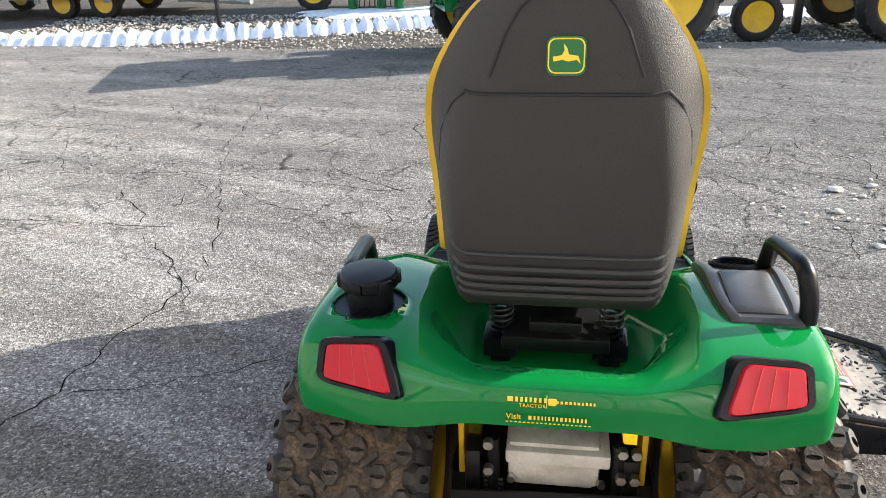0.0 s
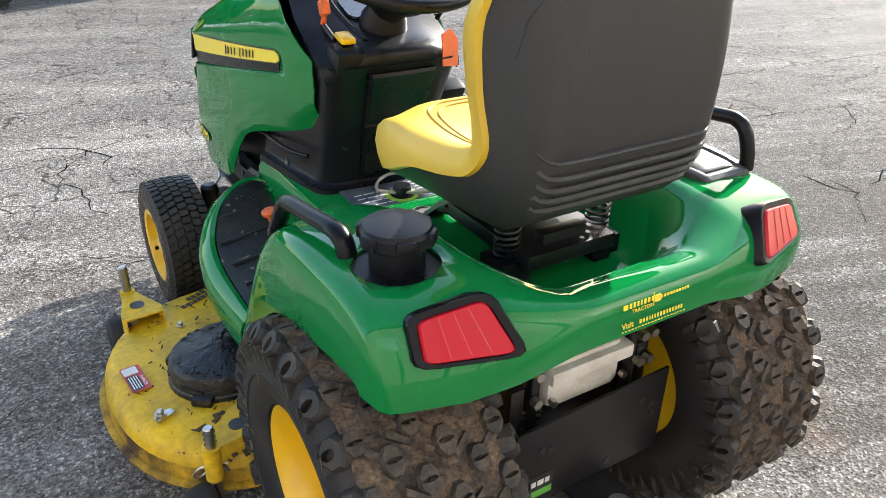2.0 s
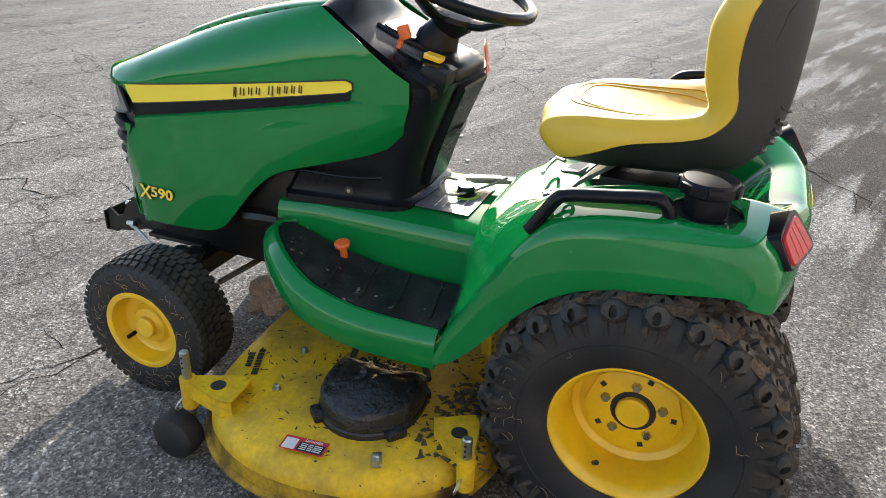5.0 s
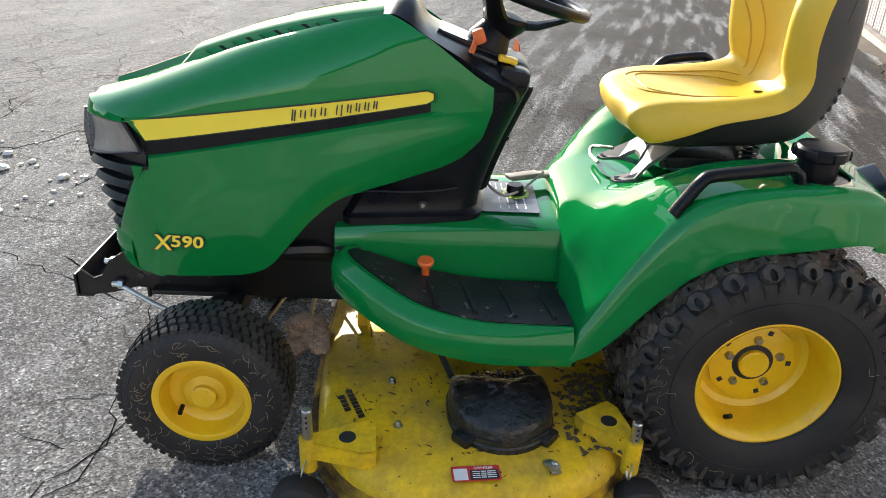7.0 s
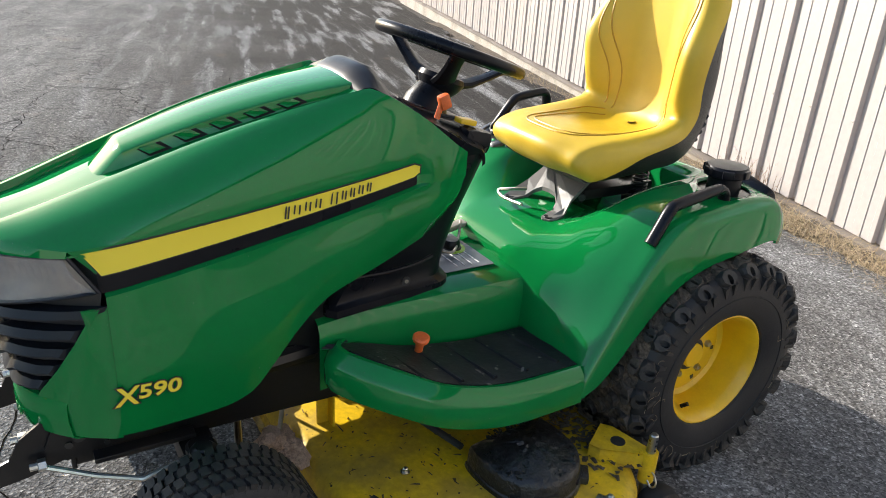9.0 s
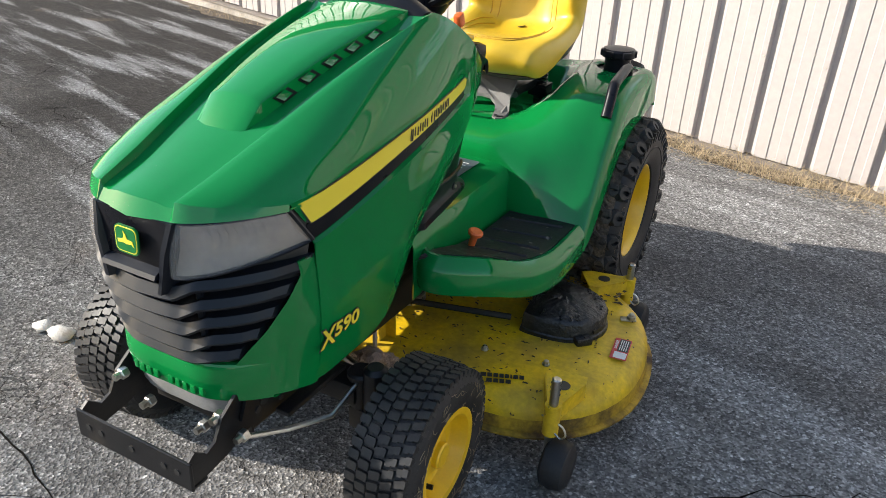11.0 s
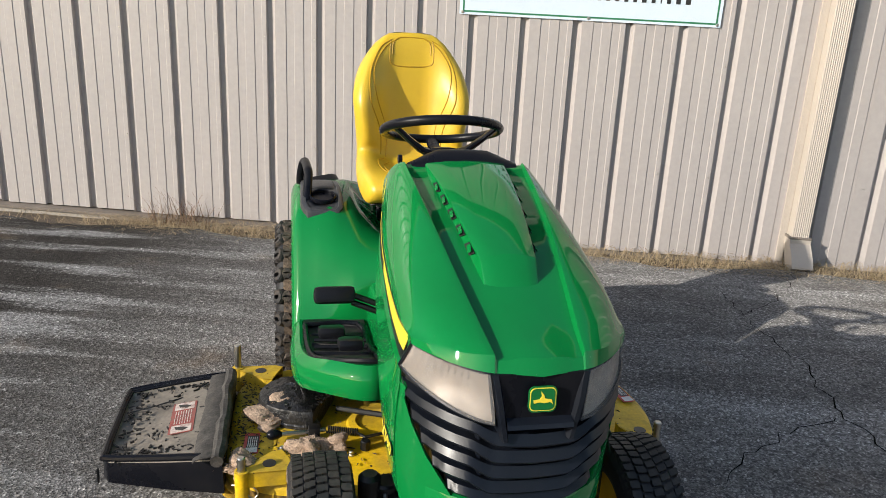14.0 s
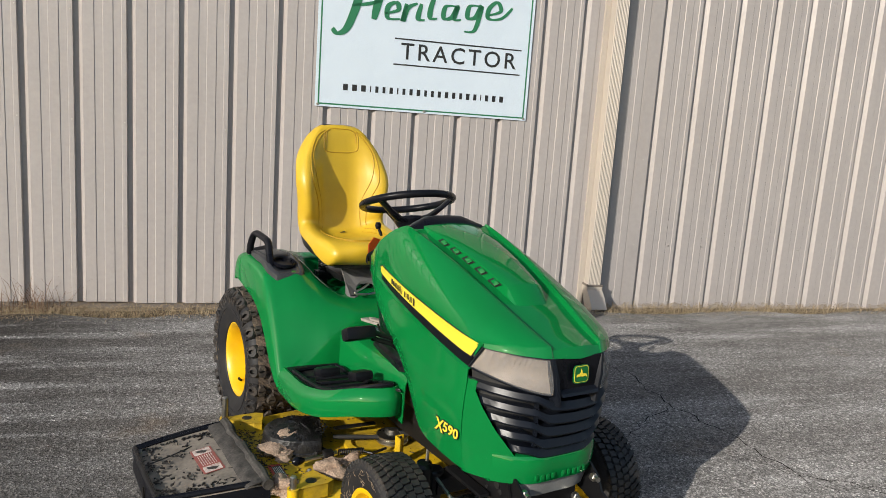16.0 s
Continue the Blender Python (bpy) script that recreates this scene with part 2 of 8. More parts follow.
def prism(bm, poly, depth, m):
    """A flat polygon in its own xy, thickened along z, placed by m."""
    loft(bm, [[m @ Vector((x, y, 0)) for x, y in poly], [m @ Vector((x, y, depth)) for x, y in poly]])


def rrect(w, h, r, n=4):
    out = []
    for cx, cy, a in ((w / 2 - r, h / 2 - r, 0), (-w / 2 + r, h / 2 - r, 90), (-w / 2 + r, -h / 2 + r, 180), (w / 2 - r, -h / 2 + r, 270)):
        for k in range(n + 1):
            q = radians(a + 90 * k / n)
            out.append((cx + r * math.cos(q), cy + r * math.sin(q)))
    return out


def facing(p, n, up=(0, 0, 1)):
    """A frame at p whose z looks along n and whose y is near up."""
    z = Vector(n).normalized()
    x = Vector(up).cross(z).normalized()
    y = z.cross(x)
    return Matrix(((x.x, y.x, z.x, p[0]), (x.y, y.y, z.y, p[1]), (x.z, y.z, z.z, p[2]), (0, 0, 0, 1)))


def lettering(name, text, size, m, mat, parent, depth=0.0012, bold=0.0, spacing=1.0, label=""):
    cu = bpy.data.curves.new(name, "FONT")
    cu.body, cu.size, cu.extrude, cu.offset, cu.space_character = text, size, depth, bold, spacing
    cu.align_x, cu.align_y, cu.resolution_u = "CENTER", "CENTER", 3
    ob = bpy.data.objects.new(name, cu)
    scene.collection.objects.link(ob)
    me = bpy.data.meshes.new_from_object(ob.evaluated_get(bpy.context.evaluated_depsgraph_get()))
    bpy.data.objects.remove(ob)
    me.transform(m)
    me.materials.clear()
    me.materials.append(mat)
    ob = new(name, me)
    ob.parent = parent
    if label:
        ob["label"] = label
    return ob


def bars(bm, m, widths, height, gap, depth=0.001):
    """A line of plain bars standing for writing, centred in m."""
    x = -(sum(widths) + gap * (len(widths) - 1)) / 2
    for w in widths:
        prism(bm, [(x, -height / 2), (x + w, -height / 2), (x + w, height / 2), (x, height / 2)], depth, m)
        x += w + gap


def root(name, label, category, group="", kind="", at_=(0, 0, 0)):
    ob = tagged(new(name), label, category, group, kind)
    ob.location = at_
    return ob

# ---- ground, wall ----
WALL_T, WALL_N, WALL_O = Vector((0.9617, -0.2740, 0)), Vector((0.2740, 0.9617, 0)), Vector((0, -2.136, 0))


def asphalt_material():
    """Sealed dark strip by the shed, with shade along the wall put into its colour, paler worn asphalt further out,
    gritty salt streaks along the wall, stone chips.
    """
    m, t, b = nodes_of("worn_asphalt")
    v = coords(t)

    def sums(a, b_, k=1.0, c=0.0):
        """a + (b_ + c) * k"""
        n = t.nodes.new("ShaderNodeMath")
        n.operation = "ADD"
        t.links.new(b_, n.inputs[0])
        n.inputs[1].default_value = c
        n2 = t.nodes.new("ShaderNodeMath")
        n2.operation = "MULTIPLY_ADD"
        t.links.new(n.outputs[0], n2.inputs[0])
        n2.inputs[1].default_value = k
        t.links.new(a, n2.inputs[2])
        return n2.outputs[0]

    def span_of(value, lo, hi, to=(0.0, 1.0)):
        n = nd(t, "ShaderNodeMapRange")
        n.inputs["From Min"].default_value, n.inputs["From Max"].default_value = lo, hi
        n.inputs["To Min"].default_value, n.inputs["To Max"].default_value = to
        t.links.new(value, n.inputs["Value"])
        return n.outputs[0]

    tc = t.nodes.new("ShaderNodeTexCoord")
    along = t.nodes.new("ShaderNodeMapping")
    along.inputs["Rotation"].default_value = (0, 0, radians(15.9))
    t.links.new(tc.outputs["Object"], along.inputs[0])
    sep = t.nodes.new("ShaderNodeSeparateXYZ")
    t.links.new(along.outputs[0], sep.inputs[0])

    def stretched(sx, sy):
        n = t.nodes.new("ShaderNodeMapping")
        n.inputs["Scale"].default_value = (sx, sy, 1.0)
        t.links.new(along.outputs[0], n.inputs[0])
        return n.outputs[0]

    streak = noise_at(t, stretched(0.40, 1.9), 1.35, 8.0, 0.68)
    thin_streak = noise_at(t, stretched(0.42, 3.4), 1.7, 3.0, 0.5)
    patch = noise_at(t, v, 2.6, 8.0, 0.70)
    blot = noise_at(t, v, 0.8, 4.0, 0.55)
    fine = noise_at(t, v, 48.0, 5.0, 0.75)
    grit = noise_at(t, v, 120.0, 3.0, 0.8)
    stone = nd(t, "ShaderNodeTexVoronoi", Scale=150.0)
    t.links.new(v, stone.inputs["Vector"])
    cell = t.nodes.new("ShaderNodeSeparateColor")
    t.links.new(stone.outputs["Color"], cell.inputs[0])
    big = nd(t, "ShaderNodeTexVoronoi", Scale=72.0)
    t.links.new(v, big.inputs["Vector"])
    big_cell = t.nodes.new("ShaderNodeSeparateColor")
    t.links.new(big.outputs["Color"], big_cell.inputs[0])

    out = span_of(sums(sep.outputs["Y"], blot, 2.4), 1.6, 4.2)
    # Tractor's shade towards the wall, deepened by darkening the ground colour.
    shade_by_wall = span_of(sums(sep.outputs["Y"], blot, 0.8, -0.5), 1.0, 0.1, (0.0, 0.26))
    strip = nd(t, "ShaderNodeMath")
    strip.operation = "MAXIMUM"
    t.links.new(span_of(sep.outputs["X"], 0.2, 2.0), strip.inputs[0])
    t.links.new(shade_by_wall, strip.inputs[1])
    sealed_or_shaded = strip.outputs[0]
    # salt and grit lie in streaks that break up into single grains at their edges
    worn = sums(sums(sums(streak, grit, 0.34, -0.5), cell.outputs[1], 0.12, -0.5), fine, 0.12, -0.5)
    salt = ramp(t, worn, [(0.44, grey(0)), (0.68, grey(1))])
    worn2 = sums(sums(sums(thin_streak, grit, 0.26, -0.5), cell.outputs[1], 0.10, -0.5), fine, 0.12, -0.5)
    salt2 = ramp(t, sums(worn2, blot, 0.30, -0.5), [(0.525, grey(0)), (0.645, grey(1))])
    salt = mix(t, 1.0, salt, span_of(sep.outputs["Y"], 2.6, 5.0, (1.0, 0.55)), "MULTIPLY")
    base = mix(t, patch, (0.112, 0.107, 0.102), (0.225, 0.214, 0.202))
    base = mix(t, sealed_or_shaded, base, mix(t, patch, (0.021, 0.0185, 0.0165), (0.066, 0.060, 0.054)))
    near_salt = mix(t, sealed_or_shaded, salt, salt2)
    near_salt = mix(t, 1.0, near_salt, ramp(t, sealed_or_shaded, [(0.0, grey(0.75)), (1.0, grey(0.68))]), "MULTIPLY")
    dark = mix(t, near_salt, base, (0.40, 0.394, 0.385))
    pale = mix(t, salt, mix(t, patch, (0.125, 0.118, 0.110), (0.220, 0.208, 0.192)), (0.34, 0.320, 0.290))
    col = mix(t, out, dark, pale)
    chips = ramp(t, cell.outputs[0], [(0.0, grey(0.38)), (0.40, grey(0.76)), (0.80, grey(1.18)), (0.95, grey(1.75)), (1.0, grey(2.4))])
    col = mix(t, 0.9, col, chips, "MULTIPLY")
    chips = ramp(t, big_cell.outputs[0], [(0.0, grey(0.75)), (0.7, grey(1.0)), (0.92, grey(1.1)), (0.98, grey(1.5))])
    col = mix(t, 0.8, col, chips, "MULTIPLY")
    col = mix(t, 0.8, col, ramp(t, fine, [(0.30, grey(0.62)), (0.66, grey(1.30))]), "MULTIPLY")
    rust = noise_at(t, v, 1.7, 4.0, 0.6)
    col = mix(t, ramp(t, rust, [(0.62, grey(0)), (0.78, grey(0.30))]), col, (0.28, 0.20, 0.13))
    # web of fine cracks, thick in places and absent in others
    wob = nd(t, "ShaderNodeTexNoise", Scale=5.0, Detail=5.0, Roughness=0.65)
    t.links.new(v, wob.inputs["Vector"])
    warp = nd(t, "ShaderNodeVectorMath")
    warp.operation = "MULTIPLY_ADD"
    t.links.new(wob.outputs["Color"], warp.inputs[0])
    warp.inputs[1].default_value = (0.24, 0.24, 0.0)
    t.links.new(v, warp.inputs[2])
    web = None
    for scale, width, lo in ((1.9, 0.010, 0.44), (5.5, 0.022, 0.50), (11.0, 0.040, 0.53)):
        vor = t.nodes.new("ShaderNodeTexVoronoi")
        vor.feature = "DISTANCE_TO_EDGE"
        vor.inputs["Scale"].default_value = scale
        t.links.new(warp.outputs[0], vor.inputs["Vector"])
        where = noise_at(t, v, 1.1 if scale < 3 else 1.6 if scale < 8 else 2.1, 3.0, 0.6)
        line = mix(t, 1.0, ramp(t, vor.outputs["Distance"], [(width * 0.35, grey(1)), (width, grey(0))]), ramp(t, where, [(lo, grey(0)), (lo + 0.08, grey(1))]), "MULTIPLY")
        web = line if web is None else mix(t, 1.0, web, line, "LIGHTEN")
    web = mix(t, 1.0, web, ramp(t, out, [(0.0, grey(0.15)), (0.6, grey(0.85))]), "MULTIPLY")
    col = mix(t, web, col, (0.022, 0.021, 0.020))
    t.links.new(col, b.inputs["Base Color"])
    b.inputs["Roughness"].default_value = 0.9
    b.inputs["Diffuse Roughness"].default_value = 0.6
    b.inputs["Specular IOR Level"].default_value = 0.12
    h = mix(t, 0.5, stone.outputs["Distance"], fine)
    h = mix(t, web, h, (0, 0, 0))
    bump(t, b, h, 0.9, 0.006)
    return m


M_ASPHALT = asphalt_material()
M_GRAVEL = surface("pale_gravel", (0.150, 0.137, 0.122), 0.95, spot=(0.095, 0.086, 0.076), spot_scale=2.0, gloss=0.05, grain=0.7, grain_scale=22, relief=0.6, relief_dist=0.02)

def on_wall(u, d, z):
    """A place by its run along the wall, its distance in front of it and its height."""
    return WALL_O + WALL_T * u + WALL_N * d + Vector((0, 0, z))


bm = bmesh.new()
S = 900
bm.faces.new([bm.verts.new(p) for p in ((-S, -S, -0.06), (S, -S, -0.06), (S, S, -0.06), (-S, S, -0.06))])
tagged(part("ground", bm, M_GRAVEL), "pale crushed gravel ground round the yard", "ground", kind="structure")

EDGE = [(-40, 9.5), (-14, 8.6), (-7.5, 8.03), (-5.5, 7.85), (-3.3, 7.60), (-1.2, 7.72), (1.5, 7.95), (3.2, 8.05), (4.8, 7.15), (7.0, 6.3), (8.6, 5.7), (9.8, 4.1), (12.2, 1.4), (13.5, -1.0), (16, -4), (30, -9)]
bm = bmesh.new()
random.seed(3)
top = []
for (x0, y0), (x1, y1) in zip(EDGE, EDGE[1:]):
    k = max(2, int(math.hypot(x1 - x0, y1 - y0) / 0.18)) if abs(x0) < 14 else 6
    for i in range(k):
        f = i / k
        top.append((x0 + (x1 - x0) * f, y0 + (y1 - y0) * f + random.uniform(-0.035, 0.035)))
wall_side = []
for i in range(120):
    u = 9 - i * 0.15
    p = on_wall(u, 0.30 + 0.05 * math.sin(i * 0.7) + random.uniform(-0.03, 0.03), 0)
    wall_side.append((p.x, p.y))
start, end = on_wall(30, 0.3, 0), on_wall(-30, 0.3, 0)
poly = top + [(start.x, start.y)] + wall_side + [(end.x, end.y), (-40, -20)]
loft(bm, [[Vector((x, y, -0.05)) for x, y in poly], [Vector((x, y, 0)) for x, y in poly]], (False, True))
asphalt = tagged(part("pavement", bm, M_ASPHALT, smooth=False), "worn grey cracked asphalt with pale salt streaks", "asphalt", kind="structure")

M_PANEL = surface("tan_painted_metal", (0.395, 0.362, 0.345), 0.42, spot=(0.366, 0.335, 0.318), spot_amount=0.5, spot_scale=1.4, grain=0.08, grain_scale=30, relief=0.0)
# Darker copy of the panel tan; joint shade is put into its colour.
M_PANEL2 = surface("tan_metal_darkened_for_shade", (0.34, 0.30, 0.26), 0.45, spot=(0.30, 0.26, 0.22), spot_scale=2)
M_CONCRETE = surface("stained_concrete", (0.42, 0.38, 0.33), 0.85, spot=(0.26, 0.22, 0.18), spot_scale=3, grain=0.4, grain_scale=60, relief=0.5)
M_FLASH = surface("dull_brown_flashing", (0.20, 0.17, 0.145), 0.6, spot=(0.13, 0.11, 0.09), spot_scale=3)
PITCH = 0.3244
U0 = 3.543


def panel_mesh(height):
    """Broad raised pans with narrow valleys between and two shallow flutes in each; runs along x, faces +y."""
    prof = []
    for k in range(3):
        a = -k * PITCH
        prof += [(a + 0.006, 0.029), (a + 0.002, 0.0), (a - 0.026, 0.0), (a - 0.052, 0.029)]
        for c, e in ((-0.120, -0.177), (-0.235, -0.290)):
            prof += [(a + c, 0.029), (a + c - 0.004, 0.0250), (a + e + 0.004, 0.0250), (a + e, 0.029)]
    prof.append((-3 * PITCH + 0.0065, 0.029))
    bm = bmesh.new()
    grid(bm, [[Vector((x, y, z)) for x, y in prof] for z in (0, height)])
    me = bpy.data.meshes.new("panel")
    bm.to_mesh(me)
    bm.free()
    me.materials.append(M_PANEL)
    return me


turn = Matrix(((WALL_T.x, WALL_N.x, 0, 0), (WALL_T.y, WALL_N.y, 0, 0), (0, 0, 1, 0), (0, 0, 0, 1)))
bm = bmesh.new()
box(bm, (-2, -0.075, 2.0), (36, 0.13, 4.3), 0)
for v in bm.verts:
    v.co = Matrix.Translation(WALL_O) @ turn @ v.co
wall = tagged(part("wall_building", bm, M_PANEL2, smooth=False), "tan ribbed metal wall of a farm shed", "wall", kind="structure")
pm = panel_mesh(4.2)
SPLIT = -3.02
for k in range(-4, 24):
    u = U0 - 3 * PITCH * (k - 4)
    if u - 3 * PITCH < SPLIT - 0.6:
        break
    ob = new("panel", pm)
    ob.parent = wall
    ob.matrix_world = Matrix.Translation(on_wall(u, 0.0, 0.004 + 0.012 * u)) @ turn
for k in range(9):
    ob = new("panel", pm)
    ob.parent = wall
    ob.matrix_world = Matrix.Translation(on_wall(-3.305 - 3 * PITCH * 1.04 * k, 0.001, -0.036 - 0.012 * k)) @ turn @ Matrix.Diagonal((1.04, 1, 1, 1))
bm = bmesh.new()
loft(bm, [[Matrix.Translation(WALL_O) @ turn @ Vector((u, y, z)) for u, y in ((-3.20, 0.0305), (-3.20, 0.0312), (-3.2995, 0.0312), (-3.2995, 0.0))] for z in (-0.034, 4.15)])
part("joint_strip", bm, M_PANEL, wall, smooth=False)
# screws in the ribs
screws = bmesh.new()
for k in range(30):
    for z in (0.55, 1.25, 1.95, 2.65):
        disc(screws, (0, 0, 0), 0.005, 0.003, 6, "y")
        m = Matrix.Translation(on_wall(U0 - PITCH * k + 0.018, 0.0288, z + 0.012 * (U0 - PITCH * k))) @ turn
        for v in screws.verts[-12:]:
            v.co = m @ v.co
ob = tagged(part("wall_screws", screws, M_STEEL, smooth=False), "small steel screws along the wall ribs", "screws", kind="stuff")
bm = bmesh.new()
loft(bm, [[Matrix.Translation(WALL_O) @ turn @ Vector((u, y, z + 0.012 * u)) for y, z in ((-0.01, -0.024), (0.066, -0.030), (0.068, -0.012), (-0.01, 0.004))] for u in (-14, -3, 2, 12)])
tagged(part("base_flashing", bm, M_FLASH, smooth=False), "dull grey-brown metal flashing at the wall foot", "flashing", kind="structure")
bm = bmesh.new()
loft(bm, [[Matrix.Translation(WALL_O) @ turn @ Vector((u, y, z)) for y, z in ((-0.02, -0.3), (0.050, -0.3), (0.050, -0.018 + 0.012 * u), (-0.02, -0.016 + 0.012 * u))] for u in (-14, -3, 2, 12)])
tagged(part("foundation", bm, M_CONCRETE, smooth=False), "stained concrete footing under the metal wall", "foundation", kind="structure")
bm = bmesh.new()
box(bm, (-2, -4, 4.25), (36, 8.5, 0.12), 0.0, Matrix.Rotation(radians(6), 3, "X"))
for v in bm.verts:
    v.co = Matrix.Translation(WALL_O) @ turn @ v.co
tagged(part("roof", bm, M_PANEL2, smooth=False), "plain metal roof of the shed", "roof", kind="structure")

# sign
M_SIGN = surface("pale_blue_white_sign", (0.62, 0.71, 0.79), 0.4, spot=(0.59, 0.68, 0.76), relief=0.0)
M_SIGNGREEN = plain("dark_green_sign_ink", (0.02, 0.16, 0.07), 0.5)
sign = root("wall_sign", "pale rectangular metal dealer sign with a thin green border", "sign")
sc = on_wall(-1.41, 0.0315, 1.965)
sf = facing(sc, WALL_N)
sf = sf @ Matrix.Rotation(radians(-0.2), 4, "Z")
bm = bmesh.new()
prism(bm, rrect(1.60, 1.02, 0.004, 1), 0.006, sf)
part("board", bm, M_SIGN, sign, smooth=False)
bm = bmesh.new()
for x0, y0, w, h in ((0, 0.490, 1.55, 0.010), (0, -0.490, 1.55, 0.010), (-0.775, 0, 0.010, 0.99), (0.775, 0, 0.010, 0.99)):
    prism(bm, [(x0 - w / 2, y0 - h / 2), (x0 + w / 2, y0 - h / 2), (x0 + w / 2, y0 + h / 2), (x0 - w / 2, y0 + h / 2)], 0.0075, sf)
part("border", bm, M_SIGNGREEN, sign, smooth=False)
lettering("sign_word", "TRACTOR", 0.165, sf @ Matrix.Translation((0.24, -0.085, 0.007)), M_INK, sign, 0.001, 0.001, 1.25)
bm = bmesh.new()
for y in (0.005, -0.175):
    prism(bm, [(-0.25, y - 0.005), (0.72, y - 0.005), (0.72, y + 0.005), (-0.25, y + 0.005)], 0.0075, sf)
bars(bm, sf @ Matrix.Translation((0.0, -0.365, 0.0)), [0.034] * 3 + [0.007] + [0.022, 0.020, 0.024, 0.010, 0.021, 0.023, 0.026, 0.020, 0.021, 0.023, 0.025, 0.024, 0.021, 0.027, 0.023] + [0.007] + [0.024, 0.027, 0.030], 0.044, 0.031, 0.0075)
part("address_bar", bm, M_INK, sign, "dark web address as bars", smooth=False)

# green script on the sign stands as plain brush shapes
for pts, r in (
    ([(-0.70, 0.03), (-0.66, 0.00), (-0.60, 0.04), (-0.55, 0.16), (-0.51, 0.30), (-0.48, 0.36), (-0.56, 0.36), (-0.64, 0.30), (-0.66, 0.24)], 0.030),
    ([(-0.57, 0.20), (-0.46, 0.22), (-0.36, 0.25)], 0.020),
    ([(-0.34, 0.37), (-0.38, 0.26), (-0.41, 0.12)], 0.030),
    ([(-0.33, 0.17), (-0.24, 0.20), (-0.25, 0.25), (-0.31, 0.22), (-0.31, 0.14), (-0.22, 0.14)], 0.020),
    ([(-0.18, 0.25), (-0.20, 0.13), (-0.17, 0.22), (-0.10, 0.26)], 0.020),
    ([(-0.07, 0.26), (-0.09, 0.16), (-0.04, 0.15)], 0.020),
    ([(0.04, 0.38), (0.0, 0.24), (0.0, 0.17), (0.05, 0.17)], 0.020),
    ([(0.19, 0.27), (0.11, 0.26), (0.10, 0.18), (0.16, 0.19), (0.20, 0.27), (0.18, 0.18), (0.23, 0.18)], 0.020),
    ([(0.37, 0.29), (0.29, 0.28), (0.28, 0.20), (0.34, 0.21), (0.38, 0.29), (0.34, 0.12), (0.26, 0.10)], 0.020),
    ([(0.43, 0.23), (0.53, 0.27), (0.50, 0.33), (0.44, 0.28), (0.44, 0.21), (0.54, 0.22), (0.62, 0.30)], 0.018),
):
    line = spline([(x, y, 0) for x, y in pts], 8)
    bm = bmesh.new()
    left, right = [], []
    for i, p in enumerate(line):
        d = (line[min(i + 1, len(line) - 1)] - line[max(i - 1, 0)]).normalized()
        w = r * (0.35 + 0.65 * abs(math.sin(math.pi * (0.12 + 0.8 * i / len(line))))) * (0.45 + 0.55 * abs(d.y))
        left.append(sf @ (p + Vector((-d.y, d.x, 0)) * w + Vector((0, 0, 0.0085))))
        right.append(sf @ (p - Vector((-d.y, d.x, 0)) * w + Vector((0, 0, 0.0085))))
    grid(bm, [left, right])
    ob = part("script_stroke", bm, M_SIGNGREEN, sign, "green script stroke", smooth=False)
    ob.modifiers.new("thickness", "SOLIDIFY").thickness = 0.001
for x, y in ((-0.78, -0.495), (0.0, -0.495), (0.78, -0.495), (-0.78, 0.495), (0.0, 0.495), (0.78, 0.495)):
    bm = bmesh.new()
    lathe(bm, [(0.010, 0.0), (0.009, 0.004), (0.0, 0.006)], 10, sf @ Matrix.Translation((x, y, 0.006)) @ Matrix.Rotation(radians(-90), 4, "Y"))
    part("screw_head", bm, M_STEEL, sign)

# downspout with ribbed face and a stubby end
spout = root("downspout", "tan ribbed metal downspout with a short kicked-out end", "downspout")
M_SPOUT = surface("tan_downspout_paint", (0.48, 0.425, 0.365), 0.4, spot=(0.44, 0.39, 0.335), spot_scale=2, relief=0.0)
bm = bmesh.new()
prof = [(-0.055, 0.0), (-0.055, 0.085)]
for k in range(8):
    a = -0.050 + 0.0125 * k
    prof += [(a, 0.089), (a + 0.003, 0.0865), (a + 0.007, 0.0865), (a + 0.010, 0.089)]
prof += [(0.055, 0.085), (0.055, 0.0)]
wf = Matrix.Translation(on_wall(-2.885, 0.052, 0)) @ turn
loft(bm, [[wf @ Vector((x, (y + 0.02) * 0.98 - 0.03, z)) for x, y in prof] for z in (0.10, 4.1)])
part("pipe", bm, M_SPOUT, spout, smooth=False)
bm = bmesh.new()
ring = [(-0.066, -0.02), (-0.066, 0.090), (0.066, 0.090), (0.066, -0.02)]
loft(bm, [[wf @ Vector((x, y + dy, z + (0.05 if y < 0.05 else 0.0) * k)) for x, y in ring] for dy, z, k in ((0.0, 0.19, 0), (0.0, 0.150, 0), (0.050, 0.105, -0.5), (0.115, 0.015, -1.0))], (False, False))
elbow = part("elbow", bm, M_SPOUT, spout, "short kicked-out elbow", smooth=False)
elbow.modifiers.new("thickness", "SOLIDIFY").thickness = 0.002
bm = bmesh.new()
box(bm, wf @ Vector((0, 0.165, 0.000)), (0.120, 0.075, 0.008), 0.002, turn.to_3x3() @ Matrix.Rotation(radians(-20), 3, "X"))
part("elbow_mouth", bm, M_INK, spout, "dark mouth of the elbow", smooth=False)
bm = bmesh.new()
box(bm, wf @ Vector((0, 0.036, 0.185)), (0.140, 0.116, 0.014), 0.003, turn.to_3x3())
part("collar", bm, M_FLASH, spout, smooth=False)
bm = bmesh.new()
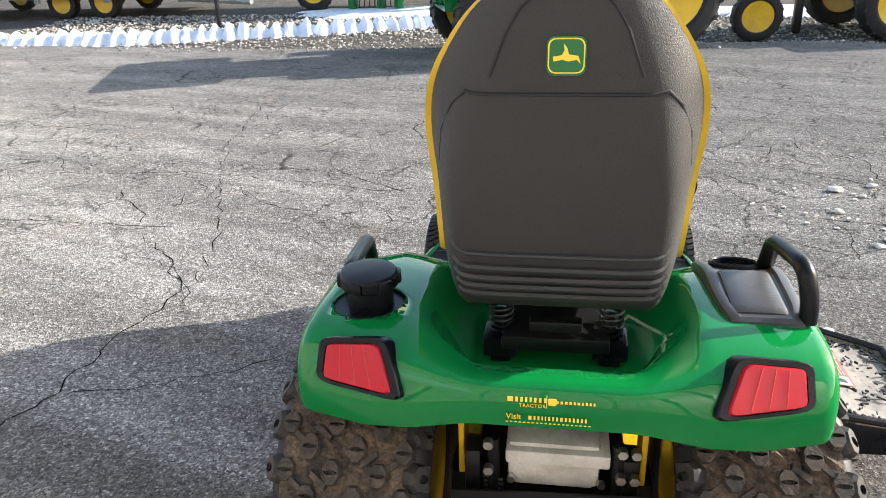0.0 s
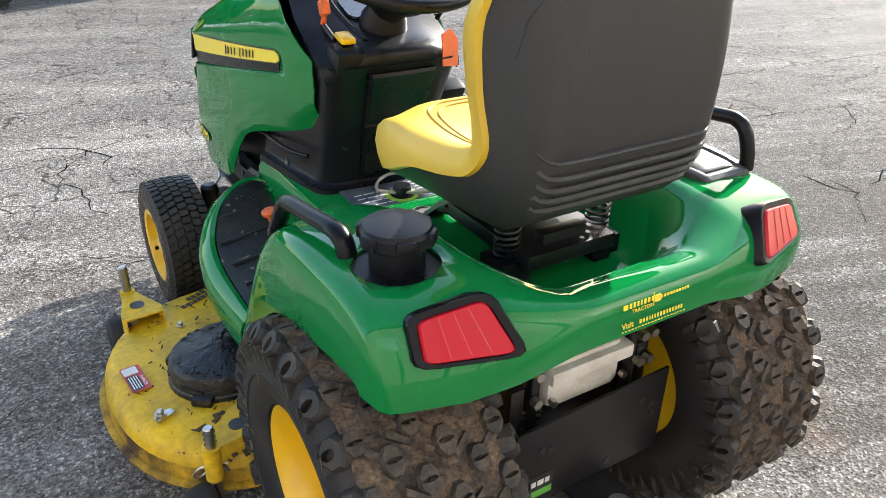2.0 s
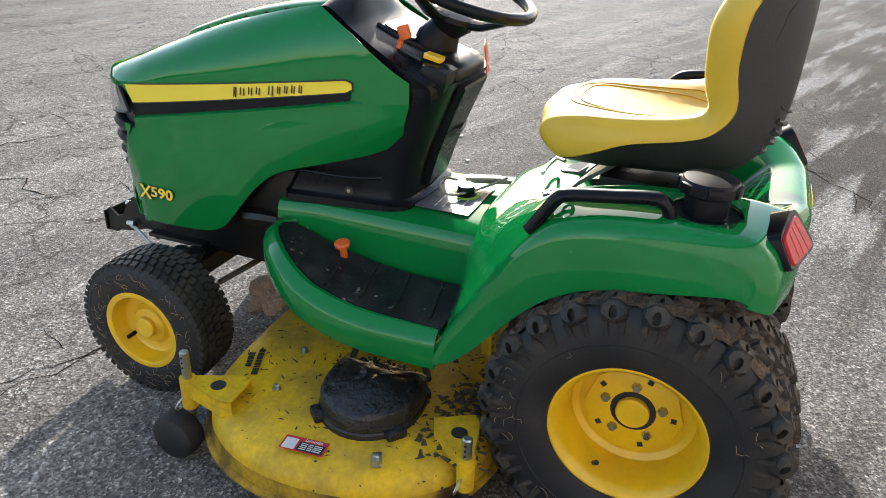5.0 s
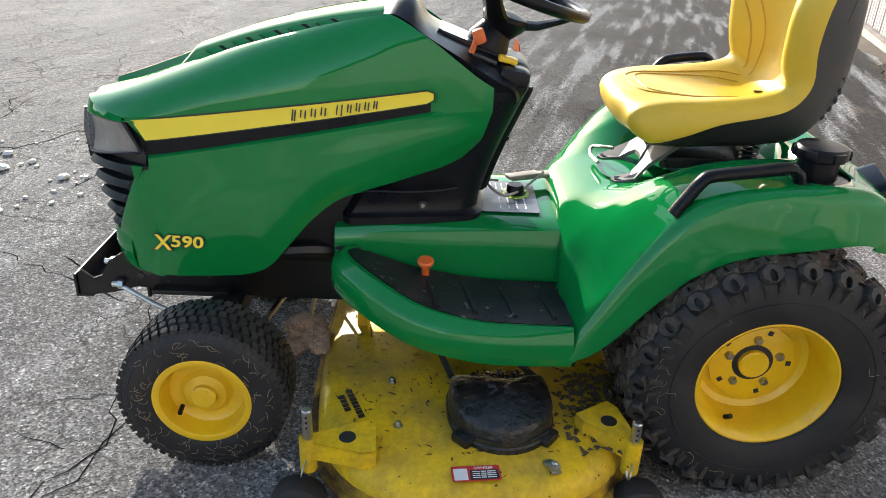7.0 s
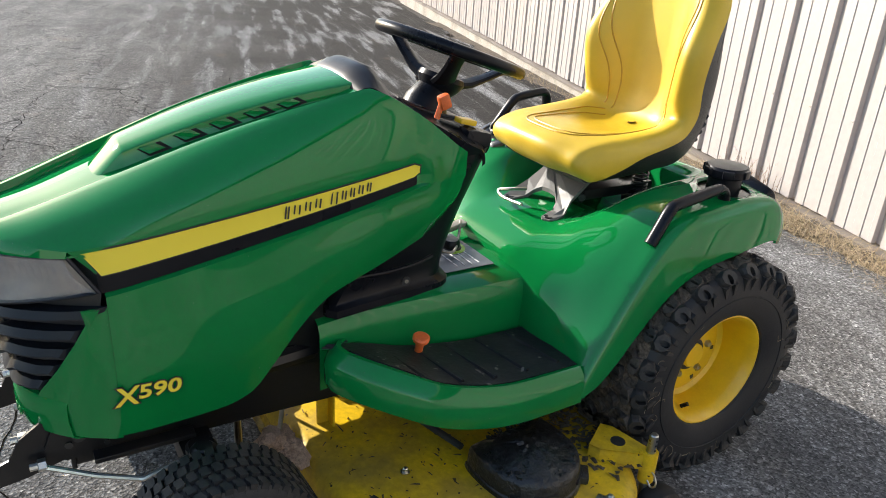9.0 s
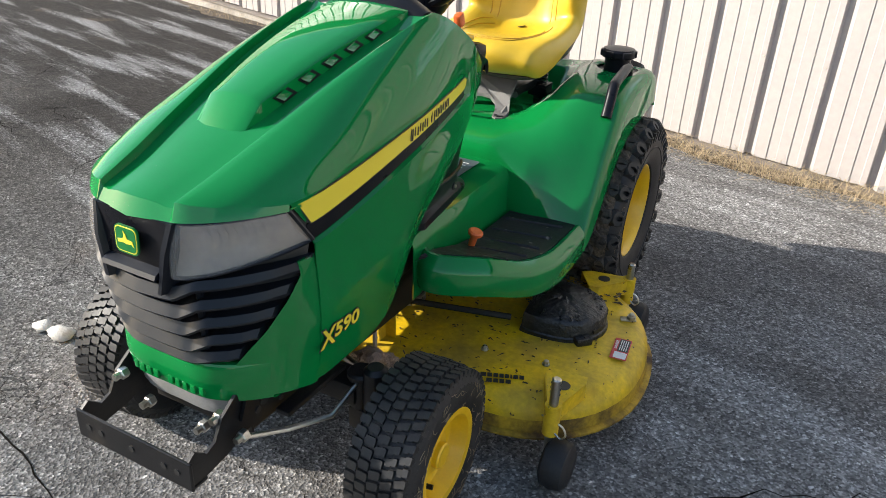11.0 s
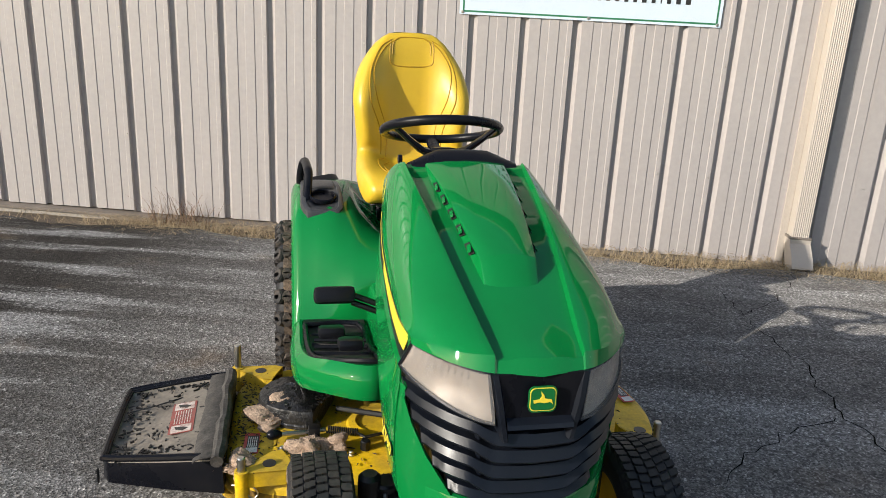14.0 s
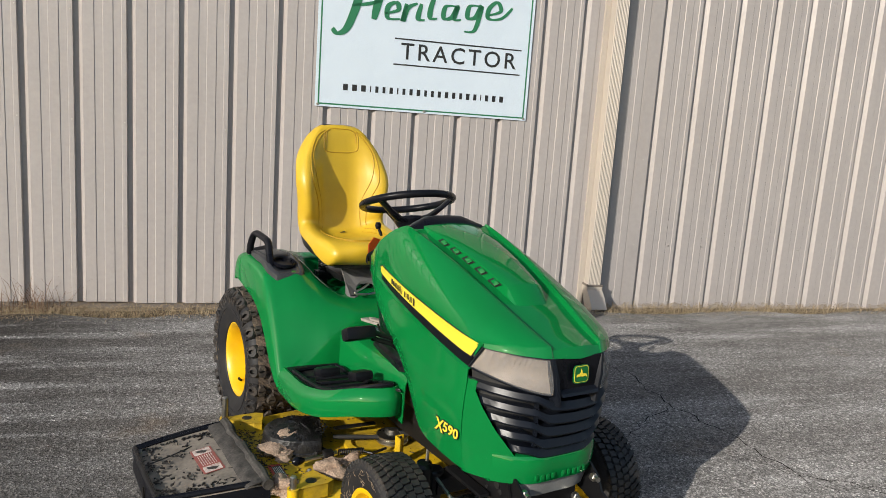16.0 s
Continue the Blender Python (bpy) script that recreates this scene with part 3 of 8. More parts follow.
loft(bm, [[wf @ Vector((x, y, z)) for x, y in ((0.10, -0.03), (0.10, -0.006), (0.0565, -0.006), (0.0565, -0.03))] for z in (0.0, 4.1)])
tagged(part("trim", bm, M_SPOUT, smooth=False), "flat tan corner trim strip beside the downspout", "trim", kind="structure")

# dry grass along the wall foot
M_STRAW = surface("dry_straw", (0.52, 0.41, 0.25), 0.85, spot=(0.22, 0.15, 0.08), spot_amount=0.5, spot_scale=45, relief=0.0)
random.seed(11)
verts, faces = [], []


def blade(p, yaw, lean, length, width):
    """A thin bent blade, three segments long."""
    d = Vector((math.cos(yaw), math.sin(yaw), 0))
    sd = Vector((-d.y, d.x, 0)) * width
    base = len(verts)
    pos = Vector(p)
    for k in range(4):
        a = lean + (1.0 - lean) * 0.25 * k
        w = 1.0 - k / 3.4
        verts.append(tuple(pos - sd * w))
        verts.append(tuple(pos + sd * w))
        step = Vector((0, 0, 1)).lerp(d, min(1.0, a)).normalized() * (length / 3)
        pos = pos + step
        pos.z = max(pos.z, -0.025 + random.uniform(0.0, 0.05))
    for k in range(3):
        faces.append((base + 2 * k, base + 2 * k + 1, base + 2 * k + 3, base + 2 * k + 2))


def density(u):
    return at([-9, -5.5, -4.5, -3.2, -2.6, -1.0, 0.2, 0.9, 1.25, 1.7, 1.9, 3.2, 3.4, 3.6, 9], [0.3, 0.5, 0.9, 1.0, 1.2, 1.0, 0.9, 1.0, 1.3, 0.7, 0.12, 0.12, 0.6, 0.1, 0.1], u)


count = 0
while count < 7000:
    u = random.uniform(-7.5, 5.0)
    if random.random() > density(u) / 1.3:
        continue
    d = random.betavariate(1.8, 1.7) * 0.36 + 0.03
    p = on_wall(u, d, -0.055)
    blade(p, random.uniform(0, 6.28), random.uniform(0.80, 1.0), random.uniform(0.07, 0.24), random.uniform(0.0012, 0.0030))
    count += 1
me = bpy.data.meshes.new("dry_grass")
me.from_pydata(verts, [], faces)
me.materials.append(M_STRAW)
tagged(new("dry_grass", me), "flattened dry straw-coloured grass along the wall foot", "grass", kind="stuff")
verts, faces = [], []
for k in range(150):
    p = on_wall(1.24 + random.gauss(0, 0.13), 0.10 + random.uniform(-0.04, 0.10), -0.05)
    blade(p, random.uniform(0, 6.28), random.uniform(0.0, 0.75), random.uniform(0.12, 0.38), random.uniform(0.0016, 0.0030))
me = bpy.data.meshes.new("dead_weed")
me.from_pydata(verts, [], faces)
me.materials.append(surface("dead_weed_stalks", (0.24, 0.145, 0.09), 0.9, spot=(0.17, 0.10, 0.06), spot_scale=30, relief=0.0))
tagged(new("dead_weed", me), "dead brown weed tuft against the metal wall", "weed")
verts, faces = [], []
along_wall = math.atan2(WALL_T.y, WALL_T.x)
for k in range(420):
    p = on_wall(random.choice((random.uniform(-0.4, 2.0), random.uniform(-7.0, 2.2))), random.uniform(0.05, 0.34), random.uniform(-0.03, 0.0))
    blade(p, along_wall + random.choice((0, math.pi)) + random.gauss(0, 0.5), random.uniform(0.80, 0.96), random.uniform(0.12, 0.34), random.uniform(0.0014, 0.0030))
me = bpy.data.meshes.new("fallen_stalks")
me.from_pydata(verts, [], faces)
me.materials.append(surface("bleached_stalks", (0.40, 0.30, 0.19), 0.9, spot=(0.26, 0.18, 0.11), spot_scale=20, relief=0.0))
tagged(new("fallen_stalks", me), "tangle of fallen dry stalks along the wall foot", "stalks", kind="stuff")
# soil strip between asphalt and wall
bm = bmesh.new()
rows = []
for i in range(0, 110):
    u = 9 - i * 0.16
    rows.append([on_wall(u, dd, z + random.uniform(-0.006, 0.006)) for dd, z in ((0.0, -0.040), (0.08, -0.034), (0.18, -0.040), (0.28, -0.030), (0.42, -0.048))])
grid(bm, rows)
tagged(part("soil_strip", bm, surface("dry_soil", (0.105, 0.078, 0.054), 0.95, spot=(0.17, 0.13, 0.09), spot_scale=5, grain=0.5, grain_scale=60, relief=0.8, relief_dist=0.01)), "dry brown soil strip between asphalt and wall", "soil", kind="structure")

# cracks in the asphalt: flat ragged ribbons, crack shadow and dirt put into their colour
M_CRACK = surface("crack_shadow_dirt", (0.010, 0.009, 0.008), 0.98, spot=(0.022, 0.019, 0.016), spot_scale=40, gloss=0.0)
random.seed(21)


def crack(pts, w=0.006, jag=0.030, branch=0.25):
    """A ragged ribbon along pts; returns side branches."""
    line = []
    for a, b in zip(pts, pts[1:]):
        n_ = max(2, int(math.hypot(b[0] - a[0], b[1] - a[1]) / 0.055))
        for k in range(n_):
            f = k / n_
            line.append(Vector((a[0] + (b[0] - a[0]) * f + random.gauss(0, jag * 0.5), a[1] + (b[1] - a[1]) * f + random.gauss(0, jag * 0.5), 0)))
    line.append(Vector((*pts[-1], 0)))
    bm = bmesh.new()
    left, right = [], []
    for i, p in enumerate(line):
        d = (line[min(i + 1, len(line) - 1)] - line[max(i - 1, 0)]).normalized()
        ww = w * random.uniform(0.35, 1.25) * (0.3 if i in (0, len(line) - 1) else 1)
        left.append(p + Vector((-d.y, d.x, 0)) * ww + Vector((0, 0, 0.0015)))
        right.append(p - Vector((-d.y, d.x, 0)) * ww + Vector((0, 0, 0.0015)))
    grid(bm, [left, right])
    ob = part("crack", bm, M_CRACK, asphalt, smooth=False)
    sub = []
    for p in line[2:-2]:
        if random.random() < branch * 0.12:
            a = random.uniform(0, 6.28)
            sub.append([(p.x, p.y), (p.x + 0.35 * math.cos(a), p.y + 0.35 * math.sin(a)), (p.x + 0.8 * math.cos(a + random.uniform(-0.6, 0.6)), p.y + 0.8 * math.sin(a + random.uniform(-0.6, 0.6)))])
    return sub


lines = [
    [(-1.957, -0.851), (-1.88, -0.43), (-1.85, -0.20), (-1.82, 0.15), (-1.69, 0.52), (-1.655, 0.80), (-1.645, 0.98), (-1.59, 1.20), (-1.57, 1.45), (-1.61, 1.70), (-1.72, 2.06), (-1.95, 2.6), (-2.304, 3.509), (-2.53, 4.88)],
    [(0.62, 5.07), (0.705, 4.35), (0.58, 3.77), (0.74, 3.50), (1.16, 3.31), (1.8, 2.95), (2.54, 2.52), (3.6, 2.30), (4.37, 2.26), (6.2, 2.1)],
    [(0.58, 3.77), (0.39, 3.42), (0.30, 3.0)],
    [(1.98, 1.97), (2.33, 2.02), (2.54, 1.88), (2.67, 1.68), (3.39, 1.55), (4.6, 1.3)],
    [(-0.71, 1.75), (-0.38, 1.60), (0.31, 1.71), (0.65, 1.63), (1.1, 1.75)],
    [(-4.2, 3.0), (-3.2, 2.85), (-2.3, 2.95), (-1.0, 2.7), (-0.2, 2.9)],
    [(-3.6, 1.9), (-2.9, 2.1), (-1.95, 2.05)],
    [(2.0, 4.4), (3.1, 3.9), (4.4, 3.7), (6.0, 3.2)],
    [(2.4, -0.6), (3.0, 0.2), (3.9, 0.6), (5.2, 0.7)],
    [(3.3, -1.2), (3.5, -0.4), (4.2, 0.0)],
    [(-3.4, 4.9), (-1.9, 4.7), (-0.6, 4.9), (0.6, 5.07)],
]
wide = [0.006, 0.007, 0.005, 0.007, 0.005, 0.006, 0.006, 0.005, 0.006, 0.005, 0.005]
for pts, w in zip(lines, wide):
    for extra in crack(pts, w * 0.5, branch=0.5):
        crack(extra, 0.0026, branch=0.0)
# fine alligator cracking in the worn stretch
for k in range(150):
    x, y = random.choice([(random.uniform(-4.5, -0.3), random.uniform(1.6, 4.6)), (random.uniform(0.2, 4.2), random.uniform(1.7, 4.8)), (random.uniform(1.6, 5.0), random.uniform(-0.8, 2.2))])
    a = random.gauss(0, 0.6) + random.choice((0, 0, 1.57))
    pts = [(x, y)]
    for q in range(random.randint(2, 5)):
        a += random.gauss(0, 0.55)
        s_ = random.uniform(0.10, 0.26)
        pts.append((pts[-1][0] + s_ * math.cos(a), pts[-1][1] + s_ * math.sin(a)))
    crack(pts, random.uniform(0.0016, 0.0038), jag=0.022, branch=0.0)

# ---- the garden tractor ----
tractor = root("garden_tractor", "green and yellow riding mower tractor parked on cracked asphalt", "lawn tractor")


def mirror_pair(fn):
    return [fn(-1), fn(1)]


# hood: rows from the lower edge up to the middle of the top; each is (x, z) along the length
RIDGE_Y, RIDGE_Z, RIDGE_X = [0.90, 1.0, 1.2, 1.4, 1.55, 1.645], [1.052, 1.030, 0.975, 0.904, 0.850, 0.820], [0.166, 0.160, 0.144, 0.121, 0.102, 0.092]
LOW_Y, LOW_Z = [0.64, 0.67, 0.74, 0.86, 1.00, 1.07, 1.13, 1.19, 1.25, 1.57], [0.742, 0.728, 0.706, 0.672, 0.628, 0.572, 0.500, 0.436, 0.418, 0.402]


def body_x(y, k=1.0):
    """Half width of the hood's side at its widest; it draws in towards the nose."""
    return at([0.64, 0.70, 0.78, 0.9, 1.1, 1.3, 1.40, 1.50, 1.57, 1.62, 1.65], [0.186, 0.202, 0.218, 0.235, 0.251, 0.256, 0.254, 0.236, 0.200, 0.150, 0.105], y) * k


def stripe_line(y, top):
    return at([0.78, 1.476], [0.891, 0.801], y) if top else at([0.78, 1.447], [0.864, 0.756], y)


def nose_y(x, z):
    """Plan of the nose: rounded across, raked back towards the foot."""
    x = abs(x)
    y = at([0, 0.06, 0.10, 0.15, 0.20, 0.235, 0.252], [1.652, 1.648, 1.638, 1.606, 1.550, 1.490, 1.435], x)
    return y + at([0.40, 0.47, 0.56, 0.64, 0.70, 0.80], [-0.052, -0.044, -0.022, -0.002, 0.004, -0.006], z) * (1 - x / 0.6)


def nose_half(z):
    """Half width of the opening in the nose at a height."""
    return at([0.44, 0.487, 0.56, 0.665, 0.70, 0.745], [0.116, 0.147, 0.196, 0.239, 0.246, 0.248], z)


def recess(y):
    """How far the band behind the side stripe is sunk; it runs out behind the stripe."""
    return at([0.755, 0.782], [0.0, 1.0], y)


def shoulder(y, q):
    """Side of the hood above the stripe (q 0) up to its ridge (q 1)."""
    x0, z0 = body_x(y) - 0.006 - 0.006 * recess(y), stripe_line(y, True) + 0.006
    xr, zr = at(RIDGE_Y, RIDGE_Z, y), at(RIDGE_Y, RIDGE_X, y)
    zr, xr = xr, zr
    return x0 + (xr - x0) * q ** 1.85, z0 + (zr - z0) * (0.34 * q ** 0.62 + 0.66 * (1 - (1 - q) ** 1.6))


def hood_shell():
    bm = bmesh.new()
    for s in (-1, 1):
        rows = []
        for y in np.linspace(0.645, 1.445, 44):
            lo, b = at(LOW_Y, LOW_Z, y), stripe_line(y, False) - at([0.64, 1.45], [0.022, 0.040], y)
            bx = body_x(y)
            r = []
            for k in range(9):
                f = k / 8
                bulge = 0.012 * math.sin(math.pi * min(1, f * 1.1))
                tuck = 0.030 * (1 - f) * at([0.645, 0.95], [1.0, 0.0], y)
                r.append(Vector((s * (bx - 0.012 + bulge + 0.006 * f - tuck), y + 0.030 * (1 - f) * at([0.645, 0.76], [1.0, 0.0], y), lo + (b - lo) * f)))
            r.append(Vector((s * (bx - 0.006 - 0.010 * recess(y)), y, b + 0.005)))
            r.append(Vector((s * (bx - 0.006 - 0.012 * recess(y)), y, stripe_line(y, False))))
            rows.append(r)
        grid(bm, rows)
        # the front corner of the side below the lamp, slanting forwards to the chin
        front = []
        for z, y1 in ((0.402, 1.60), (0.45, 1.585), (0.50, 1.56), (0.56, 1.525), (0.62, 1.488), (0.665, 1.458), (0.695, 1.447)):
            r = []
            f = (z - 0.402) / 0.3
            side = lambda y: body_x(y) - 0.012 + 0.012 * math.sin(math.pi * f)
            while y1 > 1.447 and y1 > nose_y(side(y1), z):
                y1 -= 0.002
            for k in range(6):
                y = 1.445 + (y1 - 1.445) * k / 5
                r.append(Vector((s * side(y), y, z)))
            h = nose_half(z) - 0.003
            x1 = side(y1)
            for k in range(1, 6):
                x = x1 + (min(x1 - 0.001, h + 0.004) - x1) * k / 5
                r.append(Vector((s * x, nose_y(x, z) + 0.001, z)))
            r.append(Vector((s * h, nose_y(h, z) - 0.012, z)))
            front.append(r)
        grid(bm, front)
        # upper shell: stripe band, shoulder, ridge, sunk middle
        rows = []
        for i in range(57):
            f = i / 56
            y = 0.645 + (1.452 - 0.645) * f
            r = [Vector((s * (body_x(y) - 0.006 - 0.012 * recess(y)), y, stripe_line(y, False)))]
            for k in range(13):
                q = k / 12
                yr, yf = 0.645 + 0.245 * (0.55 * q ** 0.62 + 0.45 * q), 1.478 + 0.165 * q
                y = yr + (yf - yr) * f
                x, z = shoulder(y, q)
                e = max(0.0, (f - 0.70) / 0.30) ** 2
                gx = 0.230 - 0.138 * q
                goal = Vector((gx, max(1.476, nose_y(gx, 0.78) - 0.002 - 0.012 * q), 0.810 + 0.015 * q))
                here = Vector(shoulder(yf, q))
                p = Vector((x, y, z)) + (goal - Vector((here.x, yf, here.y))) * e
                r.append(Vector((s * p.x, p.y, p.z)))
            top = r[-1]
            d = at([0.0, 0.12, 0.8, 1.0], [0.006, 0.018, 0.018, 0.012], f)
            xr = abs(top.x)
            bow = 0.010 * f ** 3
            for x, dz in ((xr - 0.002, -0.0005), (xr - 0.0055, -d), (xr - 0.022, -d - 0.001), (xr * 0.5, -d + 0.004), (0.0, -d + 0.006)):
                r.append(Vector((s * x, top.y + bow * (1 - x / xr), top.z + dz)))
            rows.append(r)
        grid(bm, rows)
        # turned-down front lip of the top
        tip = [Vector(p) for p in rows[-1][1:]]
        low = [Vector((p.x * 1.006, p.y + 0.004 + 0.014 * (1 - abs(p.x) / 0.23), 0.788 + 0.010 * abs(p.x) / 0.23)) for p in tip]
        grid(bm, [tip, low, [p + Vector((0, -0.05, 0.002)) for p in low]])
    bmesh.ops.remove_doubles(bm, verts=bm.verts[:], dist=0.0006)
    return bm


hood = part("hood", hood_shell(), M_GREEN, tractor, "glossy green engine hood", angle=32)
sol = hood.modifiers.new("thickness", "SOLIDIFY")
sol.thickness, sol.offset = 0.004, -1.0


# raised scoop on the hood with five vents a side
def scoop_at(y):
    """Half width, foot and rise of the scoop at a place along it."""
    w = at([0.872, 1.0, 1.2, 1.425], [0.118, 0.106, 0.087, 0.062], y)
    up = at([0.87, 0.95, 1.05, 1.20, 1.365, 1.3651, 1.425], [0.022, 0.026, 0.032, 0.037, 0.039, 0.039, 0.001], y)
    return w, at(RIDGE_Y, RIDGE_Z, y) - 0.022, up


def scoop():
    bm = bmesh.new()
    rows = []
    for y in list(np.linspace(0.872, 1.365, 28)) + [1.368, 1.422, 1.425]:
        w, base, up = scoop_at(y)
        half = ((w + 0.003, base - 0.004), (w, base + 0.001), (w - 0.005, base + up - 0.003), (w - 0.009, base + up), (w * 0.5, base + up + 0.006))
        rows.append([Vector((-x, y, z)) for x, z in half] + [Vector((0, y, base + up + 0.008))] + [Vector((x, y, z)) for x, z in reversed(half)])
    grid(bm, rows)
    return bm


part("hood_scoop", scoop(), M_GREEN, hood, "raised green air scoop", angle=30)
for s in (-1, 1):
    for k in range(5):
        y = 1.035 + k * 0.068
        w, base, up = scoop_at(y)
        fr = facing((s * (w - 0.0022), y, base + up * 0.50), (s * 0.97, 0.10, 0.16), (0, 0.3, 1))
        lean = 0.010 * s
        h = up * 0.27
        bm = bmesh.new()
        prism(bm, [(-0.024 - lean, -h), (0.022 - lean, -h), (0.024 + lean, h), (-0.022 + lean, h)], 0.0015, fr)
        vent = part("vent", bm, M_VOID, hood, "dark vent slot", smooth=False)
        bm = bmesh.new()
        grid(bm, [[fr @ Vector((x + lean * f, h * f, z)) for x, z in ((s * -0.014, zi), (s * 0.004, 0.5 * zi + 0.5 * zf), (s * 0.018, zf))] for f, zi, zf in ((-0.45, 0.0017, 0.0085), (1.05, 0.0020, 0.0070))])
        part("louvre", bm, M_GREEN, vent, "slanted green louvre", smooth=False)

# yellow side stripe over a black recessed band
for s in (-1, 1):
    bm = bmesh.new()
    rows = []
    edge_rows = []
    for y in list(np.linspace(0.785, 0.80, 4)) + list(np.linspace(0.82, 1.440, 26)) + list(np.linspace(1.447, 1.476, 6)):
        x = s * (body_x(y) - 0.0125)
        lo, hi = stripe_line(min(y, 1.447), False) + 0.002, stripe_line(y, True) + 0.003
        if y > 1.447:
            lo = lo + (hi - lo) * (y - 1.447) / 0.03
        if y < 0.80:
            hi -= (0.80 - y) * 0.5
            lo += (0.80 - y) * 0.4
        rows.append([Vector((x, y, lo)), Vector((x, y, (lo + hi) / 2)), Vector((s * (body_x(y) - 0.0105), y, hi))])
        edge_rows.append([Vector((x - s * 0.0012, y, lo - 0.003)), Vector((s * (body_x(y) - 0.0117), y, hi + 0.0035))])
    grid(bm, rows)
    stripe = part("stripe", bm, M_DECALY, hood, "yellow side stripe")
    sol = stripe.modifiers.new("thickness", "SOLIDIFY")
    sol.thickness = 0.0015
    bm = bmesh.new()
    grid(bm, [[p + Vector((0, -0.004, 0)) for p in edge_rows[0]]] + edge_rows + [[p + Vector((0, 0.004, -0.002)) for p in edge_rows[-1]]])
    part("stripe_outline", bm, M_INK, hood, "thin dark outline of the stripe").modifiers.new("thickness", "SOLIDIFY").thickness = 0.001
    bm = bmesh.new()
    rows = []
    for y in np.linspace(0.79, 1.455, 30):
        b = stripe_line(y, False)
        d = at([0.64, 1.45], [0.022, 0.040], y)
        rows.append([Vector((s * (body_x(y) - 0.0135), y, b - d + 0.006)), Vector((s * (body_x(y) - 0.0135), y, b + 0.001))])
    grid(bm, rows)
    band = part("black_band", bm, M_BLACK, hood, "recessed black band under the stripe")
    band.modifiers.new("thickness", "SOLIDIFY").thickness = 0.002
    # brand lettering stands as plain slim dark bars on the stripe
    y0 = 1.105
    for i, w in enumerate((0.009, 0.016, 0.014, 0.014, 0.0, 0.017, 0.011, 0.011, 0.012, 0.010)):
        if w:
            y1 = y0 - w / 2
            zc = (stripe_line(y1, True) + stripe_line(y1, False)) / 2 + 0.002
            tall = 0.026 if i in (0, 5) else 0.019
            fr = facing((s * (body_x(y1) - 0.0095), y1, zc), (s, 0.10, 0.06), (0, -0.12, 1))
            for dy, ww in ((-w * 0.32, 0.0032), (w * 0.32, 0.0032)):
                bm = bmesh.new()
                prism(bm, [(dy - ww / 2, -tall / 2), (dy + ww / 2, -tall / 2), (dy + ww / 2, tall / 2), (dy - ww / 2, tall / 2)], 0.0012, fr)
                part("letter_bar", bm, M_INK, hood, "dark lettering bar", smooth=False)
        y0 -= w + 0.0085 if w else 0.012
    n = Vector((s, 0.04 * 1, -0.03))
    fr = facing((s * (body_x(1.385) + 0.0030), 1.385, 0.507), n)
    slant = Matrix(((1, 0.14, 0, 0), (0, 1, 0, 0), (0, 0, 1, 0), (0, 0, 0, 1)))
    for ch, dx, dy, size in (("X", -0.046, -0.002, 0.058), ("5", -0.013, 0.003, 0.043), ("9", 0.014, 0.003, 0.043), ("0", 0.041, 0.003, 0.043)):
        spot = fr @ Matrix.Translation((dx, dy, 0)) @ slant @ Matrix.Diagonal((1.0 if ch == "X" else 1.25, 1, 1, 1))
        lettering("digit_outline", ch, size, spot, M_INK, hood, 0.0007, 0.0032)
        lettering("model_digit", ch, size, spot @ Matrix.Translation((0, 0, 0.0008)), M_DECALY, hood, 0.0007, 0.0010, label="yellow model number")

# nose: black frame behind lamps and grille, lamps, badge, slats, chin
bm = bmesh.new()
rows = []
for z in np.linspace(0.475, 0.79, 14):
    h = nose_half(z) - 0.014
    rows.append([Vector((h * k / 10, nose_y(h * k / 10, z) - 0.045, z)) for k in range(-10, 11)])
grid(bm, rows)
grille = part("grille", bm, M_INK, tractor, "dark grey slatted plastic front grille")
grille.modifiers.new("thickness", "SOLIDIFY").thickness = 0.004

for k in range(5):
    bm = bmesh.new()
    zc = 0.668 - 0.0415 * k
    rings = []
    h = nose_half(zc) - 0.002
    for i in range(-24, 25):
        x = h * i / 24
        mid = at([0.082, 0.122], [1.0, 0.0], abs(x))
        z = zc + 0.016 * (abs(x) / 0.25) ** 1.5 - 0.018 * mid * (1 if k < 4 else 0.4)
        y = nose_y(x, z) - 0.006 * (abs(i) > 22)
        thick = 0.021 + 0.006 * mid
        rings.append([Vector((x, y + 0.002, z - thick / 2)), Vector((x, y + 0.007, z - thick / 2 + 0.006)), Vector((x, y - 0.004, z + thick / 2)), Vector((x, y - 0.042, z + thick / 2 + 0.004)), Vector((x, y - 0.042, z - thick / 2 + 0.004))])
    loft(bm, rings)
    part("slat", bm, M_GRILLE, grille, angle=25)
for s in (-1, 1):
    bm = bmesh.new()
    tube(bm, [(s * 0.112, nose_y(0.112, 0.66) - 0.022, 0.69), (s * 0.100, nose_y(0.1, 0.58) - 0.022, 0.58), (s * 0.088, nose_y(0.088, 0.49) - 0.022, 0.485)], 0.008, 6)
    part("rib", bm, M_GRILLE, grille)

